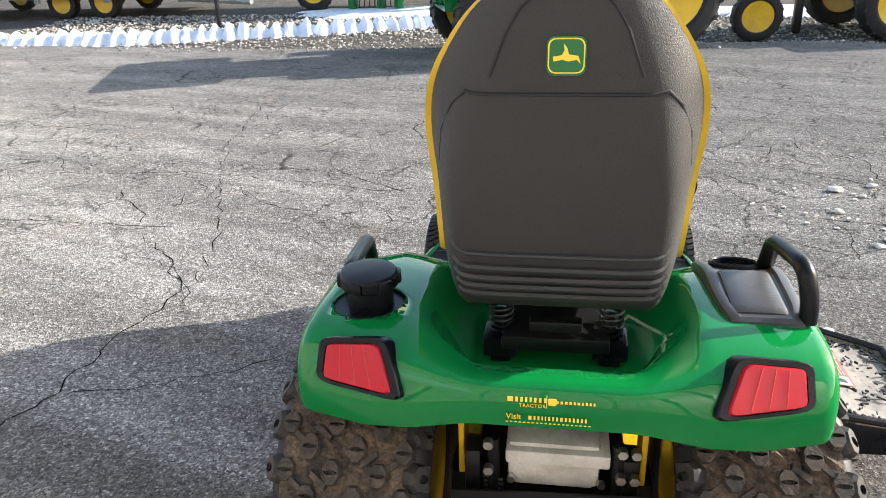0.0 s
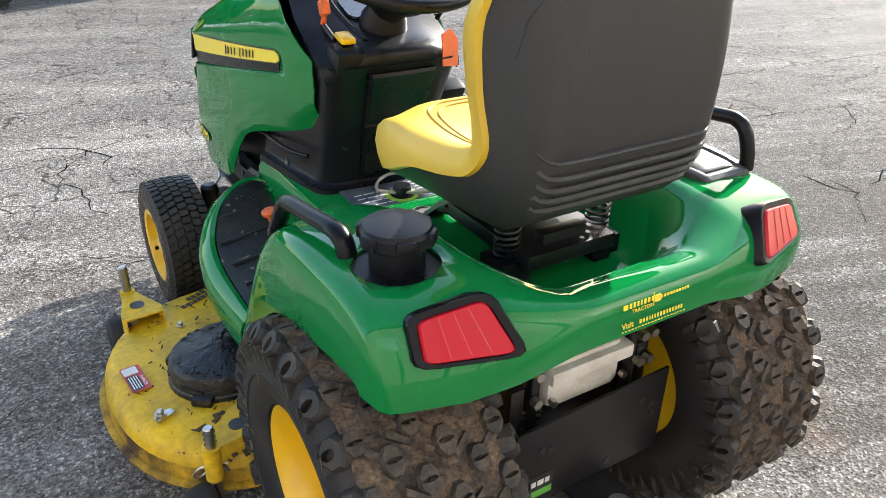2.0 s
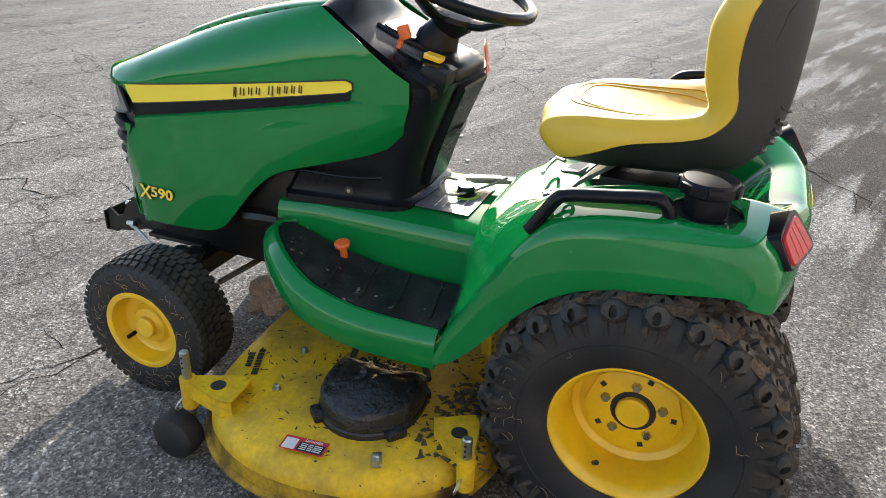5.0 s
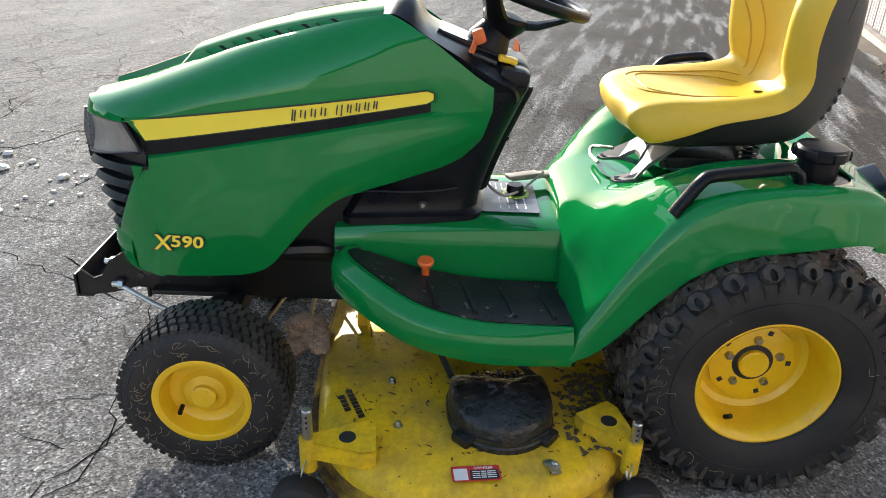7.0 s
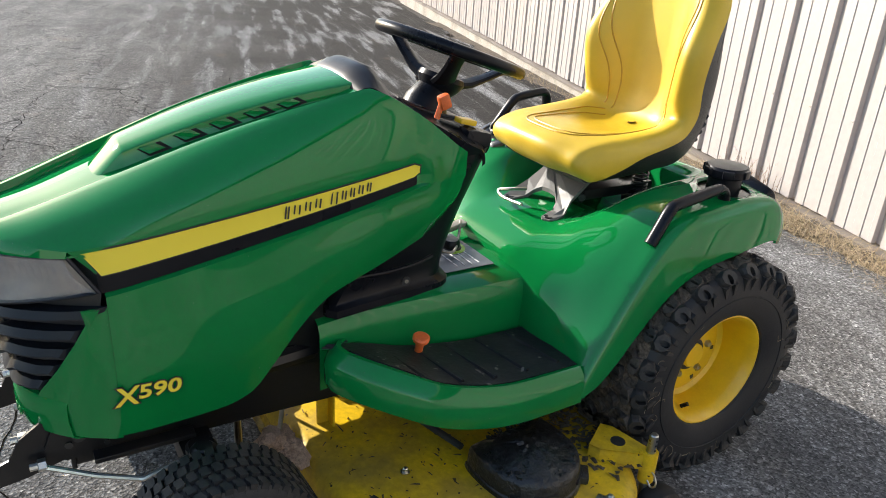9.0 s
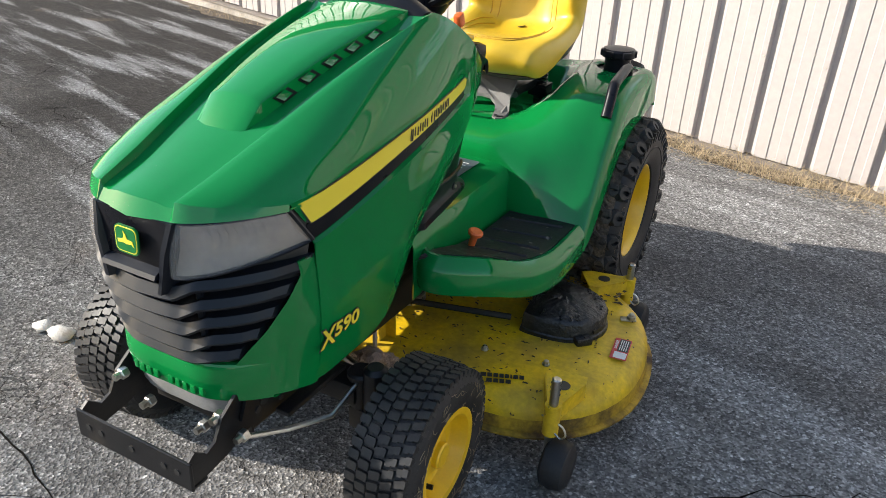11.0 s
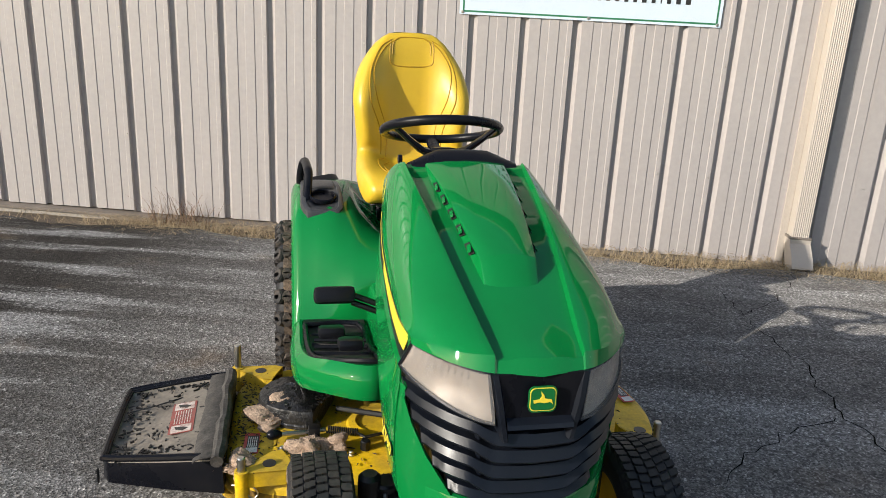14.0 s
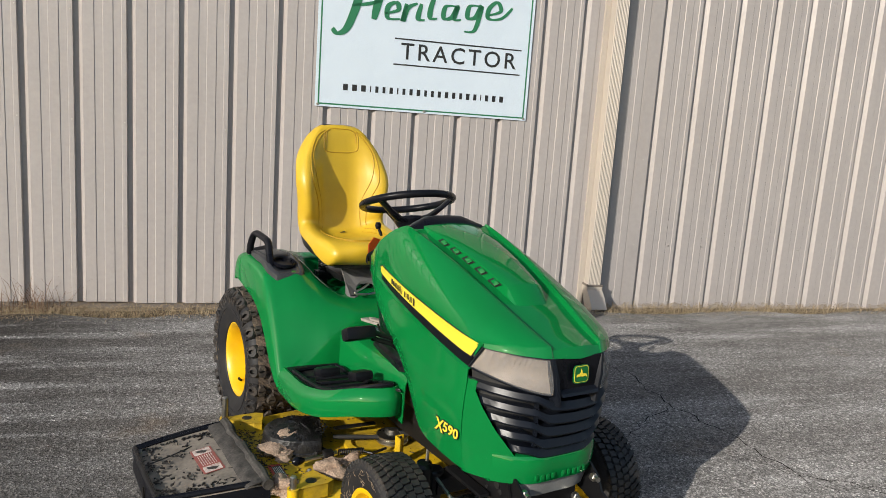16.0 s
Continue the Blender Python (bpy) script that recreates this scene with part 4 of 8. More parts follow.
# panel and surround of the badge
bm = bmesh.new()
fr = facing((0, nose_y(0, 0.74) - 0.012, 0.737), (0, 1, 0.05))
loft(bm, [[fr @ Vector((x, y, -0.006)) for x, y in ((-0.092, 0.056), (0.092, 0.056), (0.068, -0.060), (-0.068, -0.060))],
          [fr @ Vector((x, y, 0.004)) for x, y in ((-0.090, 0.054), (0.090, 0.054), (0.066, -0.058), (-0.066, -0.058))]])
badge_panel = part("badge_panel", bm, M_BLACK, grille, "black recessed badge panel", smooth=False)
for s in (-1, 1):
    bm = bmesh.new()
    loft(bm, [[Vector((s * x, nose_y(x, z) + dy, z)) for x, z, dy in ((0.101, 0.792, -0.020), (0.074, 0.792, -0.020), (0.086, 0.792, 0.005), (0.096, 0.792, 0.006))],
              [Vector((s * x, nose_y(x, z) + dy, z)) for x, z, dy in ((0.092, 0.735, -0.020), (0.064, 0.735, -0.020), (0.076, 0.735, 0.010), (0.086, 0.735, 0.012))],
              [Vector((s * x, nose_y(x, z) + dy, z)) for x, z, dy in ((0.078, 0.655, -0.020), (0.052, 0.655, -0.020), (0.062, 0.655, 0.012), (0.070, 0.655, 0.014))]])
    part("badge_surround", bm, M_GRILLE, grille, angle=30)
bm = bmesh.new()
loft(bm, [[fr @ Vector((x, -0.052 + y, z)) for y, z in ((0, -0.004), (0.020, -0.004), (0.008, 0.020), (0, 0.024))] for x in (-0.066, 0.066)])
part("badge_surround", bm, M_GRILLE, grille)


def badge(m, w, h, parent):
    """A green shield with a yellow rim and a plain yellow leaping shape."""
    bm = bmesh.new()
    prism(bm, [(x, y - 0.02 * h * (1 if y < 0 else 0)) for x, y in rrect(w, h, 0.22 * h, 4)], 0.004, m)
    rim = part("badge", bm, M_BADGE, parent, "green and yellow emblem", smooth=False)
    bm = bmesh.new()
    prism(bm, rrect(w * 0.93, h * 0.92, 0.20 * h, 4), 0.0046, m)
    part("badge_line", bm, M_DECALY, parent, smooth=False)
    bm = bmesh.new()
    prism(bm, rrect(w * 0.86, h * 0.85, 0.18 * h, 4), 0.0052, m)
    part("badge_field", bm, M_BADGE, parent, smooth=False)
    bm = bmesh.new()
    a = [(-0.34, -0.02), (-0.12, 0.02), (-0.05, 0.14), (-0.08, 0.32), (0.02, 0.20), (0.06, 0.04), (0.30, 0.0), (0.36, -0.20), (0.26, -0.10), (0.05, -0.14), (-0.10, -0.10), (-0.32, -0.14)]
    prism(bm, [(x * w, y * h) for x, y in a], 0.0064, m)
    part("badge_shape", bm, M_DECALY, parent, smooth=False)


badge(facing((0, nose_y(0, 0.74) + 0.002, 0.745), (0, 1, 0.05)), 0.056, 0.052, badge_panel)


def headlight(s):
    """A wedge-shaped clear lens over a silver bowl, wrapping from the nose to the side."""
    top, low = [], []
    for k in range(37):
        f = k / 36
        top.append((0.100 + 0.128 * f, 0.789 + 0.009 * f))
        low.append((0.087 + 0.159 * f, 0.688 + 0.042 * f ** 1.6))
    bm = bmesh.new()
    rows = []
    for q in range(7):
        g = q / 6
        r = []
        for (xa, za), (xb, zb) in zip(low, top):
            x, z = xa + (xb - xa) * g, za + (zb - za) * g
            r.append(Vector((s * x, nose_y(x, z) + 0.003 + 0.006 * math.sin(math.pi * g), z)))
        rows.append(r)
    grid(bm, rows)
    lamp = part("headlight", bm, M_LENS, tractor, "wedge-shaped headlight with a hazy clear lens")
    lamp.modifiers.new("thickness", "SOLIDIFY").thickness = 0.0025
    bm = bmesh.new()
    rows = []
    for q in range(7):
        g = q / 6
        r = []
        for i, ((xa, za), (xb, zb)) in enumerate(zip(low, top)):
            x, z = xa + (xb - xa) * g, za + (zb - za) * g
            flute = 0.0040 * (i % 3 == 0) * (i > 7) if q in (4, 5) else 0.0
            deep = 0.006 + 0.026 * math.sin(math.pi * g) * math.sin(math.pi * min(1, 0.12 + i / 36))
            r.append(Vector((s * x * 0.985, nose_y(x, z) - deep - flute, z)))
        rows.append(r)
    grid(bm, rows)
    part("reflector", bm, M_REFLECTOR, lamp, "silver reflector bowl")
    bm = bmesh.new()
    edge = [Vector((s * x, nose_y(x, z) - 0.002, z)) for x, z in low] + [Vector((s * x, nose_y(x, z) - 0.004, z)) for x, z in reversed(top)]
    tube(bm, edge + edge[:1], 0.004, 6, cap=False)
    part("lamp_trim", bm, M_GRILLE, lamp)
    return lamp


mirror_pair(headlight)

# chin: green cowl below the grille with raised lettering bars
bm = bmesh.new()
rows = []
for z, out in ((0.398, -0.045), (0.401, -0.006), (0.406, 0.004), (0.445, 0.012), (0.480, 0.010), (0.490, 0.004), (0.492, -0.010), (0.488, -0.04)):
    h = 0.194
    rows.append([Vector((h * k / 10, nose_y(h * k / 10, 0.46) + out * (1 if abs(k) < 10 else 0.7), z - 0.006 * (abs(k) / 10) ** 2)) for k in range(-10, 11)])
grid(bm, rows)
chin = part("chin_cowl", bm, M_GREEN, tractor, "green cowl below the grille")
bm = bmesh.new()
grid(bm, [[Vector((x, nose_y(x, 0.44) + dy, z)) for x in np.linspace(-w, w, 9)] for w, dy, z in ((0.150, -0.010, 0.402), (0.140, -0.008, 0.380), (0.122, -0.014, 0.354), (0.112, -0.060, 0.335))])
skid = part("skid_plate", bm, M_GREYSTEEL, tractor, "grey plastic plate below the cowl")
skid.modifiers.new("thickness", "SOLIDIFY").thickness = 0.003
chin.modifiers.new("thickness", "SOLIDIFY").thickness = 0.003
for k, w in enumerate((0.011, 0.014, 0.013, 0.013, 0.0, 0.013, 0.011, 0.011, 0.012, 0.011)):
    if w:
        x = 0.088 - k * 0.0195
        bm = bmesh.new()
        box(bm, (x, nose_y(x, 0.46) + 0.009, 0.424), (w, 0.006, 0.018), 0.0015)
        part("letter_bar", bm, M_GREEN, chin, "raised green lettering bar")

# engine bay filler added to block light, frame rails, front bracket
bm = bmesh.new()
box(bm, (0, 1.18, 0.60), (0.36, 0.62, 0.36), 0.03)
box(bm, (0, 1.02, 0.46), (0.30, 0.40, 0.12), 0.02)
tube(bm, [(-0.15, 1.0, 0.45), (-0.19, 1.08, 0.47), (-0.19, 1.2, 0.46), (-0.15, 1.34, 0.45)], 0.022, 8)
tube(bm, [(0.15, 1.0, 0.45), (0.19, 1.08, 0.47), (0.19, 1.2, 0.46), (0.15, 1.34, 0.45)], 0.022, 8)
part("engine", bm, M_IRON, tractor, "dark grimy engine filler added under the hood to block light")
for s in (-1, 1):
    bm = bmesh.new()
    poly = [(0.62, 0.30), (1.30, 0.31), (1.55, 0.325), (1.585, 0.36), (1.565, 0.41), (1.40, 0.425), (1.0, 0.43), (0.62, 0.42)]
    loft(bm, [[Vector((s * x, y, z)) for y, z in poly] for x in (0.150, 0.157)])
    box(bm, (s * 0.185, 1.40, 0.335), (0.035, 0.20, 0.012), 0.003)
    rail = part("frame_rail", bm, M_IRON, tractor, "black steel frame rail", smooth=False)
    for y, z, r in ((1.52, 0.375, 0.013), (1.44, 0.37, 0.010), (1.47, 0.345, 0.006), (1.36, 0.37, 0.012), (1.54, 0.36, 0.008)):
        bm = bmesh.new()
        disc(bm, (0.1575 if s > 0 else -0.1605, y, z), r, 0.003, 10, "x")
        part("bolt_hole", bm, M_INK, rail, smooth=False)

bm = bmesh.new()
for s in (-1, 1):
    poly = [(1.52, 0.330), (1.62, 0.300), (1.717, 0.285), (1.717, 0.352), (1.700, 0.364), (1.672, 0.340), (1.648, 0.350), (1.625, 0.392), (1.585, 0.420), (1.52, 0.410)]
    loft(bm, [[Vector((s * x, y, z)) for y, z in poly] for x in (0.140, 0.147)])
box(bm, (0, 1.718, 0.320), (0.310, 0.007, 0.066), 0.003)
box(bm, (0, 1.698, 0.288), (0.300, 0.040, 0.006), 0.002)
bracket = part("front_bracket", bm, M_IRON, tractor, "black steel front hitch bracket", smooth=False)
for x in (-0.12, -0.085, 0.0, 0.085, 0.12):
    bm = bmesh.new()
    disc(bm, (x, 1.7215, 0.322), 0.007, 0.002, 10, "y")
    part("bolt_hole", bm, M_INK, bracket, smooth=False)
# Assumed cross member, added to darken the void and widen the shadow below.
bm = bmesh.new()
box(bm, (0, 1.535, 0.335), (0.27, 0.010, 0.11), 0.003)
box(bm, (0, 1.44, 0.300), (0.26, 0.20, 0.030), 0.006)
box(bm, (0, 1.50, 0.375), (0.22, 0.06, 0.05), 0.010)
part("cross_member", bm, M_IRON, tractor, "black steel cross member under the nose", smooth=False)
bm = bmesh.new()
box(bm, (0, 1.545, 0.352), (0.250, 0.006, 0.070), 0.002, Matrix.Rotation(radians(-35), 3, "X"))
part("skid_plate", bm, M_GREYSTEEL, tractor, "grey steel plate behind the bracket", smooth=False)
for s in (-1, 1):
    for x, y, z in ((0.132, 1.610, 0.385), (0.075, 1.600, 0.330), (0.165, 1.585, 0.335)):
        bm = bmesh.new()
        disc(bm, (s * x, y, z), 0.013, 0.016, 6, "y", 0.002)
        disc(bm, (s * x, y + 0.016, z), 0.008, 0.014, 8, "y")
        part("bolt", bm, M_STEEL, bracket)
    bm = bmesh.new()
    tube(bm, [(s * 0.165, 1.60, 0.335), (s * 0.20, 1.50, 0.30), (s * 0.25, 1.42, 0.30), (s * 0.25, 1.30, 0.33)], 0.006, 8)
    part("lock_rod", bm, M_STEEL, bracket)

# ---- wheels ----
def add_block(bm, m, poly, r0, h, w_in=0.82, cup=0.0):
    """One tread block: poly in (along the tyre, across), standing from r0 by h, with an optional sunk middle."""
    def put(a, b, r):
        ang = a / r0
        return m @ Vector((b, math.cos(ang) * r, math.sin(ang) * r))
    ca, cb = sum(p[0] for p in poly) / len(poly), sum(p[1] for p in poly) / len(poly)
    def shrink(k):
        return [(ca + (a - ca) * k, cb + (b - cb) * k) for a, b in poly]
    rings = [[put(a, b, r0 - 0.004) for a, b in poly], [put(a, b, r0 + h) for a, b in shrink(w_in)]]
    if cup:
        slot = [(ca + (a - ca) * 0.15, cb + (b - cb) * 0.70) for a, b in poly]
        rings += [[put(a, b, r0 + h) for a, b in slot], [put(a, b, r0 + h - cup) for a, b in slot]]
    loft(bm, rings, (False, True))


def rear_wheel(s):
    hub = Vector((s * 0.375, 0, 0.318))
    m = Matrix.Translation(hub) @ (Matrix.Rotation(math.pi, 4, "Z") if s < 0 else Matrix())
    wheel = tagged(new("rear_wheel"), "wide rear wheel with a muddy knobbly tyre and a yellow rim")
    wheel.parent = tractor
    prof = [(0.158, 0.118), (0.168, 0.134), (0.190, 0.143), (0.220, 0.149), (0.255, 0.149), (0.280, 0.143), (0.296, 0.130), (0.304, 0.105), (0.307, 0.05), (0.308, 0.0),
            (0.307, -0.05), (0.304, -0.105), (0.296, -0.130), (0.280, -0.143), (0.255, -0.149), (0.220, -0.149), (0.190, -0.143), (0.168, -0.134), (0.158, -0.118)]
    bm = bmesh.new()
    lathe(bm, prof, 72, m, close=True)
    tyre = part("tyre", bm, M_SIDEWALL, wheel, "dark dusty tyre carcass")
    bm = bmesh.new()
    octa = [(math.cos(radians(45 * k + 22.5)), math.sin(radians(45 * k + 22.5))) for k in range(8)]
    random.seed(5)
    n = 23
    for i in range(n):
        a = 2 * math.pi * i / n
        ring = m @ Matrix.Rotation(a, 4, "X")
        half = m @ Matrix.Rotation(a + math.pi / n, 4, "X")
        for j, b in enumerate((-0.110, -0.066, -0.022, 0.022, 0.066, 0.110)):
            mm = ring if j % 2 == 0 else half
            wear = random.uniform(0.85, 1.1)
            add_block(bm, mm, [(0.0275 * p * wear, b + 0.0205 * q) for p, q in octa], 0.3025 if abs(b) > 0.09 else 0.3065, 0.019 * wear, 0.80, 0.011)
        for sgn in (-1, 1):
            # zigzag bars that tie the knobs together
            one, two = (ring, half) if sgn < 0 else (half, ring)
            add_block(bm, one, [(-0.034, sgn * 0.030), (-0.022, sgn * 0.026), (0.004, sgn * 0.062), (-0.008, sgn * 0.066)], 0.3065, 0.013)
            add_block(bm, two, [(-0.004, sgn * 0.070), (0.008, sgn * 0.068), (0.034, sgn * 0.102), (0.022, sgn * 0.106)], 0.3045, 0.012)
            add_block(bm, two, [(0.022, sgn * 0.006), (0.034, sgn * 0.002), (0.046, sgn * 0.020), (0.036, sgn * 0.026)], 0.3070, 0.011)
    tagged(part("tread", bm, M_LUG, tyre, "muddy eight-sided tread lugs", smooth=False), kind="stuff")
    bm = bmesh.new()
    for i in range(n):
        for sgn in (-1, 1):
            a = 2 * math.pi * (i + 0.5) / n
            mm = m @ Matrix.Rotation(a, 4, "X")
            # horseshoe lug on the shoulder: an eight-sided knob leaning outwards, open to the side
            def stand(across, along, h):
                return mm @ Vector((sgn * (0.1300 + 0.64 * across + 0.77 * h), 0.2930 - 0.77 * across + 0.64 * h, along))
            rings = []
            for k, h in ((1.15, -0.006), (1.0, 0.010), (0.84, 0.0175)):
                rings.append([stand(0.0235 * p * k, 0.0275 * q * k, h) for p, q in octa])
            rings += [[stand(0.006 + 0.0145 * p, 0.0085 * q, h) for p, q in octa] for h in (0.0175, 0.003)]
            loft(bm, rings, (False, True))
            for q0 in (-0.017, 0.017):
                lug = [[(q0 - 0.008, 0.1385, 0.284), (q0 + 0.008, 0.1385, 0.284), (q0 * 0.8 + 0.006, 0.146, 0.246), (q0 * 0.8 - 0.006, 0.146, 0.246)],
                       [(q0 - 0.006, 0.1555, 0.282), (q0 + 0.006, 0.1555, 0.282), (q0 * 0.8 + 0.004, 0.1508, 0.249), (q0 * 0.8 - 0.004, 0.1508, 0.249)]]
                loft(bm, [[mm @ Vector((sgn * b, r, q)) for q, b, r in row] for row in lug])
    tagged(part("shoulder_tread", bm, M_SHOULDER, tyre, "dusty horseshoe shoulder lugs", smooth=False), kind="stuff")
    bm = bmesh.new()
    rows = []
    for k in range(181):
        a = 2 * math.pi * (k % 180) / 180
        random.seed(900 + k % 180)
        rows.append([m @ Vector((b, math.cos(a) * r, math.sin(a) * r)) for b, r in ((b, at([0, 0.09, 0.118, 0.128], [0.3095, 0.307, 0.303, 0.294], abs(b)) + random.uniform(-0.001, 0.006)) for b in np.linspace(-0.122, 0.122, 16))])
    grid(bm, rows)
    mud_bm = bm
    bm = bmesh.new()
    random.seed(61)
    for i in range(16):
        a, r = random.uniform(0, 6.283), random.uniform(0.232, 0.272)
        turn_, pts = random.uniform(-1.4, 1.4), []
        for f in range(9):
            turn_ += random.gauss(0, 0.55)
            r = min(0.279, max(0.215, r + 0.007 * math.sin(turn_)))
            a += 0.026 * math.cos(turn_)
            w = at([0.19, 0.220, 0.255, 0.280], [0.143, 0.149, 0.149, 0.143], r) + 0.0008
            pts.append(m @ Vector((w, math.cos(a) * r, math.sin(a) * r)))
        tube(bm, pts, random.uniform(0.0005, 0.0009), 4)
    tagged(part("dried_grass", bm, M_STRAND, tyre, "pale dried grass strands stuck to the sidewall", smooth=False), kind="stuff")
    bm = bmesh.new()
    lathe(bm, [(0.226, 0.146), (0.2285, 0.1515), (0.231, 0.146)], 72, m, close=True)
    part("sidewall_ridge", bm, M_SIDEWALL, tyre)
    bm = mud_bm
    tagged(part("caked_mud", bm, M_MUD, tyre, "brown mud caked between the lugs", smooth=False), kind="stuff")
    bm = bmesh.new()
    lathe(bm, [(0.160, -0.124), (0.166, -0.126), (0.166, -0.118), (0.150, -0.100), (0.142, -0.02), (0.142, 0.06), (0.150, 0.100), (0.158, 0.116), (0.166, 0.120), (0.167, 0.128), (0.160, 0.129),
               (0.150, 0.120), (0.143, 0.100), (0.136, 0.055), (0.134, 0.030), (0.120, 0.022), (0.085, 0.026), (0.066, 0.030), (0.045, 0.030), (0.045, 0.010), (0.0, 0.010)], 56, m)
    rim = part("rim", bm, M_YELLOW, wheel, "yellow painted steel rim")
    bm = bmesh.new()
    ring5 = [(math.cos(radians(72 * k + 18 + d)) * r, math.sin(radians(72 * k + 18 + d)) * r) for k in range(5) for d, r in ((-20, 0.106), (20, 0.106))]
    loft(bm, [[m @ Vector((x, y, z)) for y, z in ring5] for x in (0.020, 0.033)] + [[m @ Vector((0.0345, y * 0.97, z * 0.97)) for y, z in ring5]])
    part("mounting_plate", bm, M_YELLOW, rim, angle=30)
    bm = bmesh.new()
    lathe(bm, [(0.036, 0.010), (0.036, 0.046), (0.032, 0.050), (0.0, 0.050)], 24, m)
    part("hub_cap", bm, M_YELLOW, rim)
    bm = bmesh.new()
    lathe(bm, [(0.049, 0.0352), (0.040, 0.0358), (0.038, 0.012)], 24, m)
    part("hub_ring", bm, M_INK, rim)
    for k in range(5):
        a = radians(72 * k + 18)
        bm = bmesh.new()
        lathe(bm, [(0.011, 0.033), (0.011, 0.040), (0.008, 0.046), (0.0, 0.047)], 6, m @ Matrix.Translation((0, math.cos(a) * 0.064, math.sin(a) * 0.064)))
        part("wheel_bolt", bm, M_STEEL, rim)
        bm = bmesh.new()
        q = m @ Matrix.Rotation(a + radians(36), 4, "X")
        prism(bm, [(-0.006, -0.006), (0.006, -0.006), (0.006, 0.006), (-0.006, 0.006)], 0.001, q @ Matrix.Translation((0.0348, 0, 0.086)) @ Matrix.Rotation(radians(90), 4, "Y"))
        part("rim_slot", bm, M_INK, rim, smooth=False)
    bm = bmesh.new()
    a = radians(205)
    tube(bm, [m @ Vector((0.085, math.sin(a) * 0.138, math.cos(a) * 0.138)), m @ Vector((0.100, math.sin(a) * 0.122, math.cos(a) * 0.122))], 0.006, 8)
    part("valve", bm, M_BLACK, rim)
    return wheel


mirror_pair(rear_wheel)


def front_wheel(s):
    hub = Vector((s * 0.403, 1.306, 0.200))
    m = Matrix.Translation(hub) @ Matrix.Rotation(radians(1), 4, "Z") @ (Matrix.Rotation(math.pi, 4, "Z") if s < 0 else Matrix()) @ Matrix.Diagonal((0.87, 1, 1, 1))
    wheel = tagged(new("front_wheel"), "smaller front wheel with a turf tyre and a yellow rim")
    wheel.parent = tractor
    bm = bmesh.new()
    lathe(bm, [(0.106, 0.074), (0.113, 0.083), (0.132, 0.0885), (0.158, 0.0895), (0.176, 0.086), (0.188, 0.076), (0.194, 0.052), (0.196, 0.0), (0.194, -0.052), (0.188, -0.076), (0.176, -0.086),
               (0.158, -0.0895), (0.132, -0.0885), (0.113, -0.083), (0.106, -0.074)], 64, m, close=True)
    tyre = part("tyre", bm, M_SIDEWALL, wheel, "black turf tyre carcass")
    bm = bmesh.new()
    n = 52
    random.seed(21)
    for i in range(n):
        for j, b in enumerate((-0.0640, -0.0320, 0.0, 0.0320, 0.0640)):
            mm = m @ Matrix.Rotation(2 * math.pi * (i + 0.5 * (j % 2)) / n, 4, "X")
            r0 = at([0, 0.05, 0.077], [0.1955, 0.1935, 0.1885], abs(b))
            sk = (-0.0026, -0.0026, 0.0, 0.0026, 0.0026)[j]
            h = 0.0074 + random.uniform(-0.0008, 0.0006)
            add_block(bm, mm, [(-0.0072 + sk, b - 0.0148), (0.0068 + sk, b - 0.0148), (0.0094 + 0.6 * sk, b - 0.0122), (0.0094, b), (0.0080 - 0.3 * sk, b + 0.0010), (0.0080 - sk, b + 0.0148), (-0.0068 - sk, b + 0.0148), (-0.0094 - 0.6 * sk, b + 0.0122), (-0.0094, b), (-0.0080 + 0.3 * sk, b - 0.0010)], r0, h + 0.0010, 0.94)
    for i in range(n):
        for sgn in (-1, 1):
            mm = m @ Matrix.Rotation(2 * math.pi * (i + (0.25 if sgn > 0 else 0.75)) / n, 4, "X")
            lug = [[(-0.0090, 0.074, 0.186), (0.0090, 0.074, 0.186), (0.008, 0.0855, 0.168), (-0.008, 0.0855, 0.168)],
                   [(-0.0080, 0.074, 0.1935), (0.0080, 0.074, 0.1935), (0.0065, 0.0885, 0.171), (-0.0065, 0.0885, 0.171)]]
            loft(bm, [[mm @ Vector((sgn * b, r, q)) for q, b, r in row] for row in lug])
    tagged(part("tread", bm, M_RUBBER, tyre, "rows of rectangular turf tread blocks", smooth=False), kind="stuff")
    bm = bmesh.new()
    random.seed(77)
    for i in range(95):
        a, r = random.uniform(0, 6.283), random.uniform(0.122, 0.172)
        turn, curl = random.uniform(-0.9, 0.9), random.uniform(-0.5, 0.5)
        pts = []
        for f in range(4):
            rr = min(0.176, max(0.118, r + 0.007 * f * math.sin(turn + curl * f)))
            aa = a + 0.05 * f * math.cos(turn + curl * f)
            w = at([0.113, 0.132, 0.158, 0.176], [0.0833, 0.0888, 0.0898, 0.0865], rr) + 0.0006
            pts.append(m @ Vector((w, math.cos(aa) * rr, math.sin(aa) * rr)))
        tube(bm, pts, random.uniform(0.0005, 0.0010), 4)
    tagged(part("dried_grass", bm, M_STRAND, tyre, "dried grass strands stuck to the sidewall", smooth=False), kind="stuff")
    bm = bmesh.new()
    lathe(bm, [(0.106, -0.078), (0.112, -0.080), (0.100, -0.056), (0.096, 0.0), (0.100, 0.06), (0.108, 0.074), (0.115, 0.078), (0.1165, 0.084), (0.110, 0.0855), (0.100, 0.082), (0.095, 0.060), (0.088, 0.036),
               (0.080, 0.030), (0.062, 0.030), (0.056, 0.036), (0.050, 0.046), (0.034, 0.050), (0.030, 0.052), (0.030, 0.066), (0.026, 0.070), (0.0, 0.070)], 48, m)
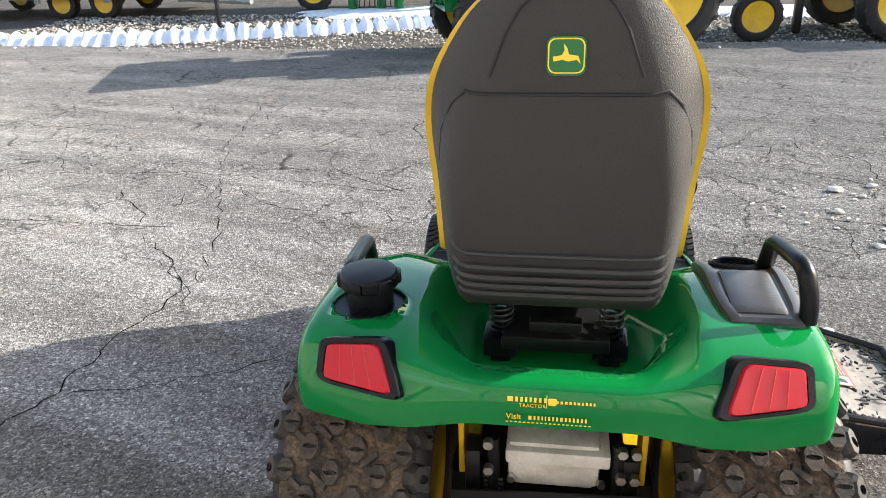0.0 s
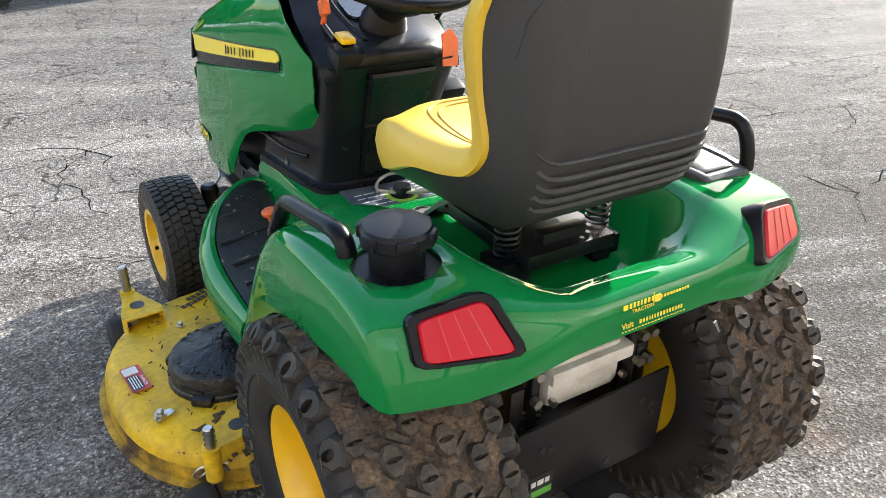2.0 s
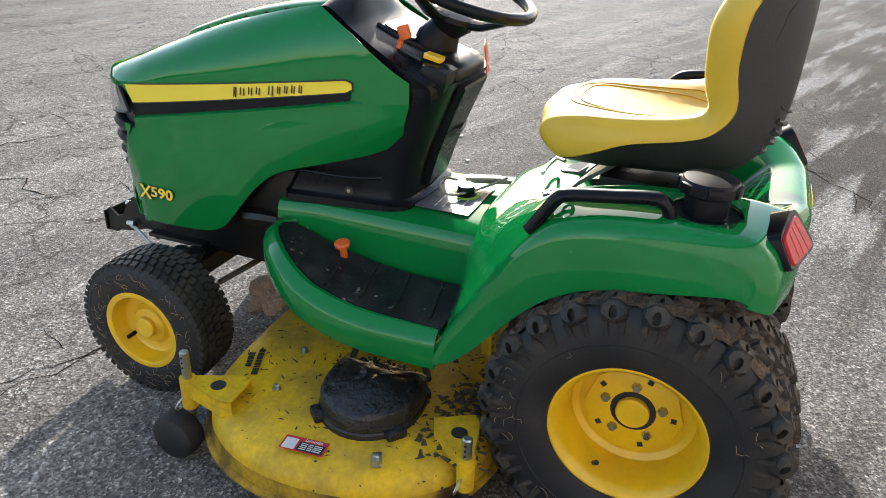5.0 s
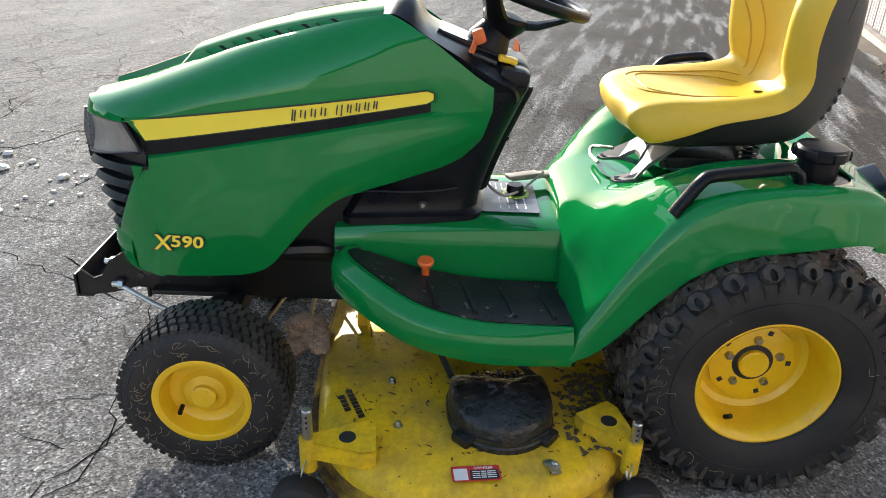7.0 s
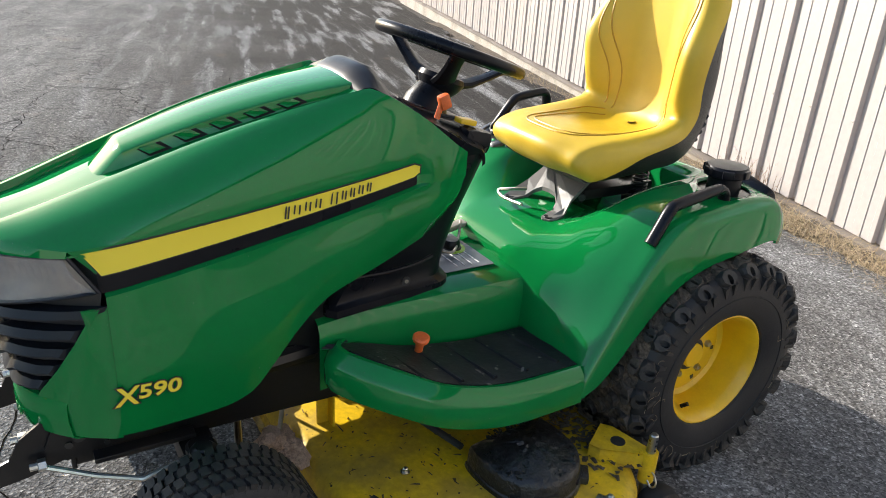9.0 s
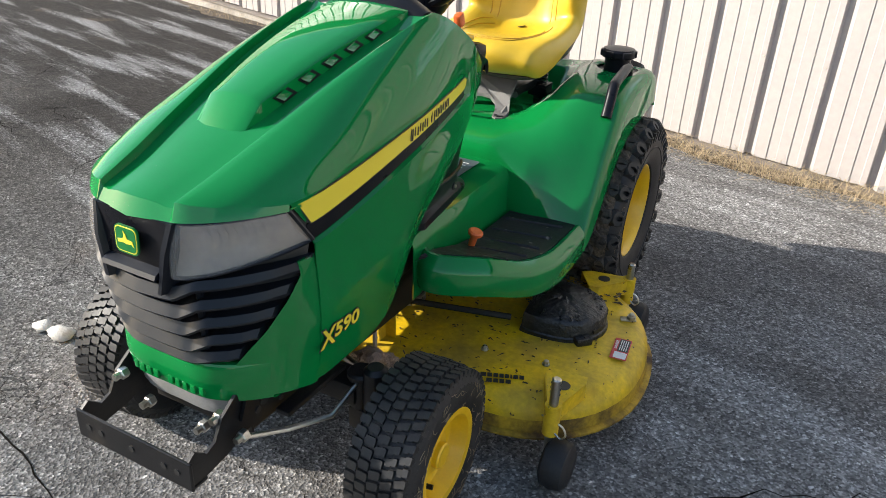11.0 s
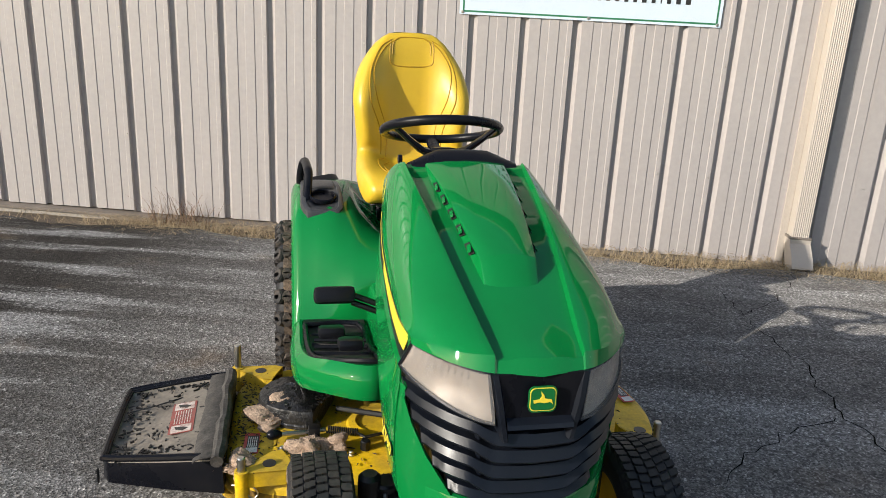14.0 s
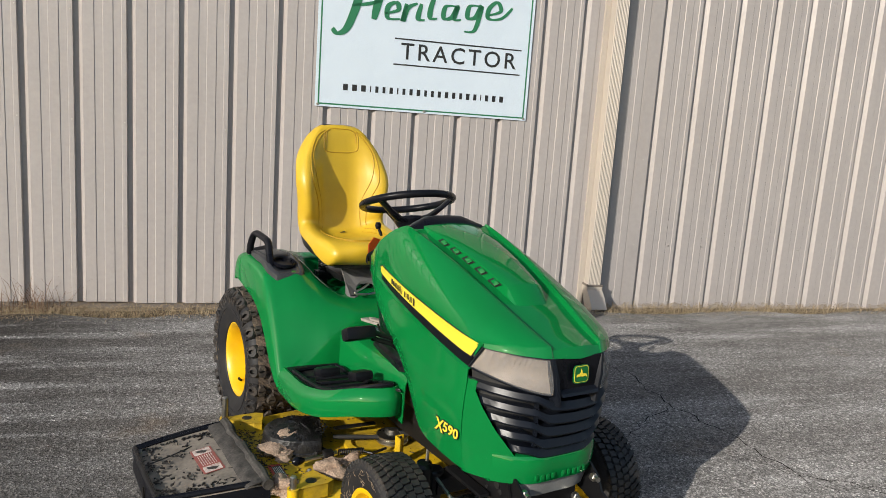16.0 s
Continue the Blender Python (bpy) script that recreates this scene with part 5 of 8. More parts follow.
    rim = part("rim", bm, M_YELLOW, wheel, "yellow painted dished rim")
    bm = bmesh.new()
    a = radians(235)
    tube(bm, [m @ Vector((0.040, math.sin(a) * 0.074, math.cos(a) * 0.074)), m @ Vector((0.075, math.sin(a) * 0.070, math.cos(a) * 0.070))], 0.006, 8)
    part("valve", bm, M_BLACK, rim)
    bm = bmesh.new()
    disc(bm, (s * 0.245, 1.30, 0.245), 0.028, 0.09, 16)
    disc(bm, (s * 0.245, 1.30, 0.330), 0.033, 0.014, 16, "z", 0.006)
    box(bm, (s * 0.255, 1.30, 0.225), (0.06, 0.06, 0.06), 0.012)
    part("steering_knuckle", bm, M_IRON, tractor, "black steel steering knuckle")
    return wheel


mirror_pair(front_wheel)
bm = bmesh.new()
box(bm, (0, 1.30, 0.292), (0.50, 0.075, 0.055), 0.012)
box(bm, (0, 1.30, 0.33), (0.30, 0.14, 0.05), 0.01)
part("front_axle", bm, M_IRON, tractor, "black cast front axle")
for s in (-1, 1):
    bm = bmesh.new()
    disc(bm, (s * 0.286, 1.305, 0.225), 0.028, 0.145, 20, "z", 0.010)
    part("kingpin", bm, M_IRON, tractor, "black kingpin housing of the front axle")
bm = bmesh.new()
tube(bm, [(-0.24, 1.22, 0.255), (-0.08, 1.18, 0.27)], 0.009, 8)
part("tie_rod", bm, M_STEEL, tractor, "steel steering tie rod")
bm = bmesh.new()
tube(bm, [(0.24, 1.22, 0.255), (0.08, 1.18, 0.27)], 0.009, 8)
part("tie_rod", bm, M_STEEL, tractor, "steel steering tie rod")
bm = bmesh.new()
box(bm, (0, 0, 0.318), (0.42, 0.14, 0.15), 0.03)
box(bm, (0, 0.12, 0.36), (0.30, 0.30, 0.18), 0.03)
box(bm, (0, 0.45, 0.34), (0.28, 0.5, 0.10), 0.02)
part("transaxle", bm, M_IRON, tractor, "dark transaxle housing")

# ---- fenders, footrests, pedestal, seat ----
def fender_deck():
    """One moulded green shell: columns across, each a run from the rear foot over the top to the front foot."""
    mid = [(-0.262, 0.668), (-0.264, 0.712), (-0.257, 0.729), (-0.238, 0.737), (-0.192, 0.724), (-0.178, 0.714), (-0.122, 0.648), (-0.100, 0.640), (0.06, 0.640), (0.16, 0.652), (0.27, 0.650), (0.36, 0.634), (0.42, 0.612), (0.447, 0.592), (0.455, 0.555), (0.456, 0.395)]
    pod_in = [(-0.250, 0.640), (-0.252, 0.690), (-0.236, 0.733), (-0.208, 0.758), (-0.165, 0.771), (-0.11, 0.775), (-0.04, 0.775), (0.03, 0.771), (0.10, 0.763), (0.18, 0.745), (0.26, 0.710), (0.34, 0.654), (0.40, 0.594), (0.440, 0.540), (0.452, 0.490), (0.455, 0.390)]
    pod = [(-0.238, 0.632), (-0.240, 0.688), (-0.214, 0.740), (-0.178, 0.765), (-0.12, 0.775), (-0.06, 0.776), (0.0, 0.773), (0.07, 0.768), (0.14, 0.761), (0.215, 0.748), (0.262, 0.722), (0.335, 0.648), (0.385, 0.572), (0.420, 0.490), (0.440, 0.425), (0.450, 0.385)]
    pod_out = [(-0.212, 0.634), (-0.213, 0.688), (-0.190, 0.738), (-0.155, 0.763), (-0.10, 0.770), (-0.045, 0.770), (0.01, 0.767), (0.07, 0.763), (0.14, 0.753), (0.205, 0.732), (0.262, 0.683), (0.318, 0.605), (0.370, 0.518), (0.415, 0.438), (0.452, 0.372), (0.456, 0.352)]
    brim = [(-0.176, 0.645), (-0.178, 0.680), (-0.165, 0.718), (-0.138, 0.735), (-0.09, 0.742), (-0.035, 0.742), (0.02, 0.740), (0.075, 0.736), (0.135, 0.725), (0.20, 0.698), (0.255, 0.652), (0.312, 0.572), (0.365, 0.486), (0.412, 0.413), (0.448, 0.355), (0.452, 0.344)]
    skirt = [(-0.165, 0.650), (-0.167, 0.655), (-0.155, 0.660), (-0.128, 0.660), (-0.08, 0.653), (-0.025, 0.643), (0.025, 0.636), (0.075, 0.627), (0.13, 0.612), (0.195, 0.578), (0.248, 0.532), (0.303, 0.470), (0.352, 0.410), (0.398, 0.365), (0.435, 0.345), (0.440, 0.338)]

    def blend(a, b, f):
        return [(p[0] + (q[0] - p[0]) * f, p[1] + (q[1] - p[1]) * f) for p, q in zip(a, b)]
    cols = [(0.0, mid), (0.09, mid), (0.118, mid), (0.136, blend(mid, pod_in, 0.04)), (0.154, blend(mid, pod_in, 0.13)), (0.230, blend(mid, pod_in, 0.84)), (0.249, blend(mid, pod_in, 0.97)), (0.262, blend(pod_in, pod, 0.10)), (0.296, blend(pod_in, pod, 0.55)), (0.33, pod), (0.38, blend(pod, pod_out, 0.5)),
            (0.426, blend(pod, pod_out, 0.96)), (0.440, blend(pod_out, brim, 0.10)), (0.450, blend(pod_out, brim, 0.36)), (0.4565, blend(pod_out, brim, 0.80)), (0.460, blend(brim, skirt, 0.12)), (0.463, skirt)]
    half = [[Vector((x, y, z)) for y, z in c] for x, c in cols]
    full = [[Vector((-p.x, p.y, p.z)) for p in c] for c in reversed(half[1:])] + half
    bm = bmesh.new()
    grid(bm, list(zip(*[spline(c, 4) for c in full])))
    return bm


fender = part("fender_deck", fender_deck(), M_GREEN, tractor, "green moulded rear fender deck", angle=45)
sol = fender.modifiers.new("thickness", "SOLIDIFY")
sol.thickness, sol.offset = 0.006, 1.0


def tail_lamp(s):
    c = [Vector((s * 0.408, -0.213, 0.698)), Vector((s * 0.244, -0.258, 0.694)), Vector((s * 0.280, -0.196, 0.782)), Vector((s * 0.404, -0.176, 0.764))]
    mid = sum(c, Vector()) / 4
    n = (c[1] - c[0]).cross(c[3] - c[0])
    n = n.normalized() * (1 if n.y < 0 else -1)
    fr = facing(mid + n * 0.0235, n)
    inv = facing(mid, n).inverted()
    frame_poly = [(inv @ p) * 0.985 for p in c]
    hub = sum(frame_poly, Vector()) / 4
    poly = [hub + (p - hub) * 0.82 + Vector((0, -0.002, 0)) for p in frame_poly]

    def rounded(k, z, r=0.14, of=None):
        shape = of or poly
        hub = sum(shape, Vector()) / 4
        out = []
        for i in range(4):
            p, a, b = [hub + (shape[j % 4] - hub) * k for j in (i, i - 1, i + 1)]
            for f in (0.0, 0.33, 0.67, 1.0):
                q0, q1 = p + (a - p) * r, p + (b - p) * r
                q = q0 * (1 - f) ** 2 + p * 2 * f * (1 - f) + q1 * f * f
                out.append(fr @ Vector((q.x, q.y, z)))
        return out
    bm = bmesh.new()
    loft(bm, [rounded(1.06, -0.060, 0.2, frame_poly), rounded(1.03, -0.004, 0.2, frame_poly), rounded(0.99, 0.000, 0.2, frame_poly), rounded(1.02, -0.001, 0.2), rounded(1.0, -0.006, 0.2)])
    lamp = part("tail_lamp", bm, M_BLACK, tractor, "red tail lamp in a black surround")
    bm = bmesh.new()
    loft(bm, [rounded(1.0, -0.008), rounded(0.985, -0.001), rounded(0.93, 0.003)])
    lens = part("lens", bm, M_LENS_RED, lamp, "red ribbed lens")
    for k in (0.25, 0.5, 0.75):
        a, b = poly[0].lerp(poly[1], k) * 0.86, poly[3].lerp(poly[2], k) * 0.86
        bm = bmesh.new()
        tube(bm, [fr @ Vector((a.x, a.y, 0.0030)), fr @ Vector((b.x, b.y, 0.0030))], 0.0012, 6)
        part("lens_rib", bm, M_RED, lens)
    return lamp


mirror_pair(tail_lamp)

# rear decal: writing as bars, and the readable word
fr = facing((-0.008, -0.2735, 0.704), (0, -1, 0.14))
bm = bmesh.new()
bars(bm, fr @ Matrix.Translation((-0.035, 0.020, 0)), (0.009, 0.004, 0.004, 0.003, 0.003, 0.004, 0.004, 0.004), 0.008, 0.0040)
bars(bm, fr @ Matrix.Translation((0.043, 0.018, 0)), (0.004, 0.004, 0.004, 0.004, 0.003, 0.004, 0.003, 0.003, 0.003, 0.003), 0.0042, 0.0030)
bars(bm, fr @ Matrix.Translation((0.015, -0.012, 0)), (0.005, 0.003, 0.003, 0.002, 0.002, 0.003, 0.003, 0.003, 0.004, 0.003, 0.003, 0.003, 0.003, 0.003, 0.003), 0.0066, 0.0034)
bars(bm, fr @ Matrix.Translation((0.0, -0.021, 0)), [0.004] * 20, 0.0015, 0.0030)
prism(bm, rrect(0.014, 0.012, 0.003), 0.001, fr @ Matrix.Translation((0.006, 0.018, 0)))
prism(bm, rrect(0.0012, 0.022, 0.0004), 0.001, fr @ Matrix.Translation((-0.003, 0.018, 0)))
part("decal_bar", bm, M_DECALY, fender, "yellow dealer decal as bars", smooth=False)
lettering("decal_word", "Visit", 0.014, fr @ Matrix.Translation((-0.056, -0.012, 0)), M_DECALY, fender, 0.0006)
lettering("decal_word", "TRACTOR", 0.0085, fr @ Matrix.Translation((-0.026, 0.009, 0)), M_DECALY, fender, 0.0006, spacing=1.15)

# fuel filler, handles, cup tray
# the neck stands in a round well cut through the fender
def carve(ob, holes):
    """Cut round upright holes (x, y, lower end, radius, height) through a part."""
    bm = bmesh.new()
    for x, y, z, r, h in holes:
        disc(bm, (x, y, z), r, h, 40)
    cutter = part("cutter", bm, M_GREEN)
    cut = ob.modifiers.new("holes", "BOOLEAN")
    cut.object, cut.solver = cutter, "EXACT"
    bpy.context.view_layer.update()
    shaped = bpy.data.meshes.new_from_object(ob.evaluated_get(bpy.context.evaluated_depsgraph_get()))
    ob.modifiers.clear()
    ob.data = shaped
    bpy.data.objects.remove(cutter)


carve(fender, [(-0.350, -0.064, 0.68, 0.068, 0.16), (0.352, 0.155, 0.66, 0.045, 0.16)])
bm = bmesh.new()
lathe(bm, [(0.0695, 0.004), (0.0675, 0.002), (0.0665, -0.030), (0.060, -0.050), (0.043, -0.052)], 36, Matrix.Translation((-0.350, -0.064, 0.768)) @ Matrix.Rotation(radians(-90), 4, "Y"))
part("filler_well", bm, M_BLACK, tractor, "black well round the filler neck")
up = Matrix.Translation((-0.348, -0.062, 0.770)) @ Matrix.Rotation(radians(-90), 4, "Y")
bm = bmesh.new()
lathe(bm, [(0.043, -0.055), (0.043, 0.043), (0.053, 0.045), (0.056, 0.049), (0.056, 0.066), (0.051, 0.073), (0.034, 0.076), (0.0, 0.077)], 32, up)
cap = part("fuel_cap", bm, M_BLACK, tractor, "black plastic fuel filler cap")
for k in range(6):
    bm = bmesh.new()
    a = radians(60 * k + 15)
    box(bm, (-0.348 + 0.053 * math.cos(a), -0.062 + 0.053 * math.sin(a), 0.828), (0.014, 0.030, 0.022), 0.005, Matrix.Rotation(a, 3, "Z"))
    part("grip_lug", bm, M_BLACK, cap)


def handle(pts, name="grab_handle"):
    bm = bmesh.new()
    tube(bm, spline(pts, 6), 0.0165, 12, flat=0.85)
    part(name, bm, M_BLACK, tractor, "black plastic grab handle")


handle([(-0.425, 0.262, 0.700), (-0.423, 0.235, 0.742), (-0.421, 0.212, 0.776), (-0.419, 0.190, 0.788), (-0.414, 0.11, 0.798), (-0.408, 0.035, 0.806), (-0.405, 0.012, 0.800), (-0.403, 0.000, 0.784), (-0.402, -0.006, 0.750)])
handle([(0.410, 0.162, 0.765), (0.408, 0.142, 0.790), (0.404, 0.108, 0.838), (0.403, 0.092, 0.856), (0.405, 0.068, 0.866), (0.412, -0.020, 0.876), (0.417, -0.044, 0.872), (0.422, -0.060, 0.856), (0.429, -0.070, 0.815), (0.430, -0.074, 0.780)])

bm = bmesh.new()
def tray_z(y):
    return at([-0.09, -0.05, 0.08, 0.16, 0.24], [0.782, 0.790, 0.794, 0.776, 0.740], y)
def tray_side(y, inner):
    """Inner or outer edge of the lid at a place along it."""
    return at([-0.088, -0.03, 0.10, 0.205, 0.238], [0.302, 0.288, 0.282, 0.279, 0.298], y) if inner else at([-0.088, -0.02, 0.19, 0.238], [0.424, 0.431, 0.432, 0.408], y)
rows = []
for y, drop in [(-0.090, 0.030), (-0.088, 0.004), (-0.080, 0.0)] + [(v, 0.0) for v in np.linspace(-0.06, 0.215, 12)] + [(0.232, 0.0), (0.238, 0.006), (0.240, 0.030)]:
    xi, xo, z = tray_side(y, True), tray_side(y, False), tray_z(y) + 0.006 - drop
    sunk = 0.006 if -0.07 < y < 0.22 and drop == 0.0 else 0.0
    rows.append([Vector((xi - 0.002, y, z - 0.030)), Vector((xi, y, z - 0.004)), Vector((xi + 0.006, y, z)), Vector((xi + 0.016, y, z)), Vector((xi + 0.020, y, z - sunk)), Vector((0.5 * (xi + xo), y, z - sunk)),
                 Vector((xo - 0.022, y, z - sunk)), Vector((xo - 0.018, y, z)), Vector((xo - 0.006, y, z)), Vector((xo, y, z - 0.004)), Vector((xo + 0.002, y, z - 0.030))])
grid(bm, rows)
M_LID = surface("weathered_grey_plastic", (0.050, 0.051, 0.055), 0.42, gloss=0.45, spot=(0.075, 0.074, 0.074), grain=0.25, grain_scale=300, relief=0.2)
tray_ob = part("storage_lid", bm, M_LID, tractor, "dark grey plastic storage lid on the fender")
bm = bmesh.new()
tray_ob.modifiers.new("thickness", "SOLIDIFY").thickness = 0.003
carve(tray_ob, [(0.352, 0.155, 0.70, 0.043, 0.14)])
q = Matrix.Translation((0.352, 0.155, 0.780)) @ Matrix.Rotation(radians(-14), 4, "X") @ Matrix.Rotation(radians(-90), 4, "Y")
lathe(bm, [(0.0, -0.070), (0.038, -0.070), (0.042, -0.060), (0.0425, 0.006), (0.045, 0.009), (0.049, 0.006), (0.050, -0.004)], 32, q)
part("cup_holder", bm, M_BLACK, tray_ob, "black round cup holder well")
# padded armrest behind the cup holder
bm = bmesh.new()
rings = []
for y, k in ((0.092, 0.55), (0.086, 0.85), (0.070, 1.0), (0.00, 1.0), (-0.050, 0.96), (-0.062, 0.75), (-0.066, 0.45)):
    z = tray_z(y)
    rings.append([Vector((0.354 + 0.046 * a, y, z + 0.009 * k * b)) for a, b in ((-1, -0.2), (-1, 0.5), (-0.85, 0.9), (-0.4, 1.05), (0.4, 1.05), (0.85, 0.9), (1, 0.5), (1, -0.2))])
loft(bm, rings)
part("armrest", bm, M_LID, tray_ob, "grey moulded pad on the storage lid")

# footrests and central tunnel
def footrest(s):
    outer = [(0.19, 0.45), (0.462, 0.445), (0.468, 0.60), (0.464, 0.72), (0.440, 0.825), (0.385, 0.925), (0.305, 1.000), (0.245, 1.020), (0.200, 0.990)]
    pts = spline([(x, y, 0) for x, y in outer[1:]], 4)
    def fz(y):
        return at([0.44, 0.60, 0.80, 0.95, 1.05], [0.412, 0.414, 0.440, 0.484, 0.500], y)
    bm = bmesh.new()
    lip = []
    for p in pts:
        d = Vector((p.x - 0.22, (p.y - 0.72) * 0.75, 0)).normalized()
        z = fz(p.y)
        lip.append([Vector((s * (p.x + d.x * o), p.y + d.y * o * (1 if p.y > 0.5 else 0), z + dz)) for o, dz in ((-0.075, -0.012), (-0.042, -0.010), (-0.038, 0.004), (-0.026, 0.006), (-0.003, -0.012), (0.005, -0.030), (0.004, -0.075), (0.000, -0.088))])
    grid(bm, lip)
    # floor of the footrest and the wall of the tunnel
    n = len(lip)
    inner = [Vector((s * 0.212, p.y if i < n - 4 else p.y - 0.01, fz(p.y) - 0.012)) for i, p in enumerate(pts)]
    grid(bm, [[l[0] for l in lip], inner])
    ob = part("footrest", bm, M_GREEN, tractor, "green footrest pan", angle=32)
    ob.modifiers.new("thickness", "SOLIDIFY").thickness = 0.004
    # rubber mat with cross ribs
    bm = bmesh.new()
    ring = [l[1] + Vector((0, 0, 0.009)) for l in lip]
    inn = [v + Vector((s * 0.012, 0, 0.012)) for v in inner]
    grid(bm, [ring, [a * 0.5 + b * 0.5 for a, b in zip(ring, inn)], inn])
    mat = part("rubber_mat", bm, M_MAT, ob, "scuffed black rubber foot mat")
    mat.modifiers.new("thickness", "SOLIDIFY").thickness = 0.005
    for k in range(10):
        y = 0.50 + 0.046 * k
        far = at([0.45, 0.78, 0.88, 0.965, 1.02], [0.405, 0.405, 0.38, 0.32, 0.24], y)
        if k % 2 == 0:
            bm = bmesh.new()
            tube(bm, [(s * 0.235, y + 0.02, fz(y) + 0.004), (s * (0.21 + (far - 0.21) * 0.5), y + 0.004, fz(y) + 0.004), (s * far, y - 0.016, fz(y) + 0.004)], 0.006, 6)
            part("mat_rib", bm, M_MAT, mat)
    return ob


mirror_pair(footrest)
bm = bmesh.new()
prof = [(0.212, 0.385), (0.211, 0.50), (0.208, 0.530), (0.198, 0.548), (0.175, 0.557), (0.13, 0.561), (0.0, 0.563)]
prof = [(-x, z) for x, z in prof] + [(x, z) for x, z in reversed(prof[:-1])]
grid(bm, [[Vector((x, y, z - 0.012 * (y > 0.9))) for x, z in prof] for y in (0.44, 0.47, 0.60, 0.75, 0.90, 1.02)])
tunnel = part("tunnel_cover", bm, M_GREEN, tractor, "green centre tunnel cover")
tunnel.modifiers.new("thickness", "SOLIDIFY").thickness = 0.004
bm = bmesh.new()
lathe(bm, [(0.030, 0.0), (0.030, 0.006), (0.024, 0.008), (0.024, 0.022), (0.020, 0.028), (0.0, 0.029)], 20, Matrix.Translation((0.0, 0.556, 0.566)) @ Matrix.Rotation(radians(-90), 4, "Y"))
cap2 = part("reservoir_cap", bm, M_BLACK, tractor, "black reservoir cap on the tunnel")
bm = bmesh.new()
lathe(bm, [(0.040, 0.0), (0.040, 0.003), (0.030, 0.004)], 24, Matrix.Translation((0.0, 0.556, 0.566)) @ Matrix.Rotation(radians(-90), 4, "Y"))
part("cap_ring", bm, plain("lime_ring", (0.30, 0.48, 0.05), 0.5), cap2, "lime green ring round the cap")
bm = bmesh.new()
prism(bm, rrect(0.22, 0.15, 0.006), 0.0012, Matrix.Translation((-0.02, 0.575, 0.566)))
sheet = part("instruction_decal", bm, M_BLUEGREY, tunnel, "dark instruction decal", smooth=False)
bm = bmesh.new()
for k in range(4):
    bars(bm, Matrix.Translation((-0.07, 0.535 + 0.022 * k, 0.5675)), (0.020, 0.028, 0.018), 0.004, 0.006, 0.0006)
    bars(bm, Matrix.Translation((0.05, 0.62 - 0.016 * k, 0.5675)), (0.018, 0.022), 0.004, 0.006, 0.0006)
part("writing_bar", bm, M_WHITE, sheet, smooth=False)
# wiring and bracket lying across the tunnel
bm = bmesh.new()
box(bm, (0.085, 0.50, 0.590), (0.035, 0.14, 0.012), 0.004, Matrix.Rotation(radians(20), 3, "Z"))
box(bm, (0.065, 0.53, 0.598), (0.030, 0.10, 0.010), 0.004, Matrix.Rotation(radians(24), 3, "Z"))
part("parking_lever_plate", bm, M_LEVER, tractor, "pale lever plate beside the cap")
bm = bmesh.new()
tube(bm, spline([(0.05, 0.60, 0.585), (0.02, 0.63, 0.595), (-0.03, 0.62, 0.59), (-0.05, 0.58, 0.58), (0.02, 0.52, 0.585), (0.09, 0.47, 0.60)], 6), 0.004, 6)
part("cable", bm, M_LEVER, tractor, "pale twisted cable")

# orange-topped pedal latch on the mat
bm = bmesh.new()
lathe(bm, [(0.010, 0.0), (0.010, 0.045), (0.020, 0.048), (0.021, 0.056), (0.016, 0.060), (0.0, 0.060)], 16, Matrix.Translation((-0.252, 0.790, 0.432)) @ Matrix.Rotation(radians(-14), 4, "Y") @ Matrix.Rotation(radians(-90), 4, "Y"))
part("latch_knob", bm, M_ORANGE, tractor, "orange knob on the footrest")
# pedals on the other side
bm = bmesh.new()
box(bm, (0.352, 0.930, 0.688), (0.112, 0.058, 0.046), 0.014, Matrix.Rotation(radians(25), 3, "X"))
brake = part("brake_pedal", bm, M_BLACK, tractor, "black rubber brake pedal")
for dz in (0.0, -0.022):
    bm = bmesh.new()
    tube(bm, [(0.305, 0.935, 0.690 + dz), (0.235, 0.945, 0.665 + dz), (0.16, 0.955, 0.610 + dz)], 0.009, 8)
    part("pedal_arm", bm, M_IRON, brake)
bm = bmesh.new()
frame_line = [Vector((x, y, z)) for x, y, z in ((0.425, 0.515, 0.425), (0.415, 0.76, 0.440), (0.375, 0.88, 0.470), (0.30, 0.955, 0.500), (0.225, 0.955, 0.500), (0.235, 0.70, 0.430), (0.25, 0.515, 0.425))]
tube(bm, spline(frame_line + frame_line[:1], 4), 0.009, 8, cap=False)
pedal_frame = part("pedal_frame", bm, M_BLACK, tractor, "black raised frame round the drive pedals")
for c, w in (((0.345, 0.650, 0.458), 0.085), ((0.300, 0.850, 0.505), 0.075)):
    bm = bmesh.new()
    box(bm, c, (w, 0.075, 0.036), 0.015, Matrix.Rotation(radians(14), 3, "X"))
    part("drive_pedal", bm, M_BLACK, tractor, "black rubber drive pedal")
for y in (0.70, 0.75, 0.80):
    bm = bmesh.new()
    tube(bm, [(0.24, y, 0.446), (0.40, y - 0.02, 0.444)], 0.006, 8)
    part("frame_bar", bm, M_BLACK, pedal_frame)

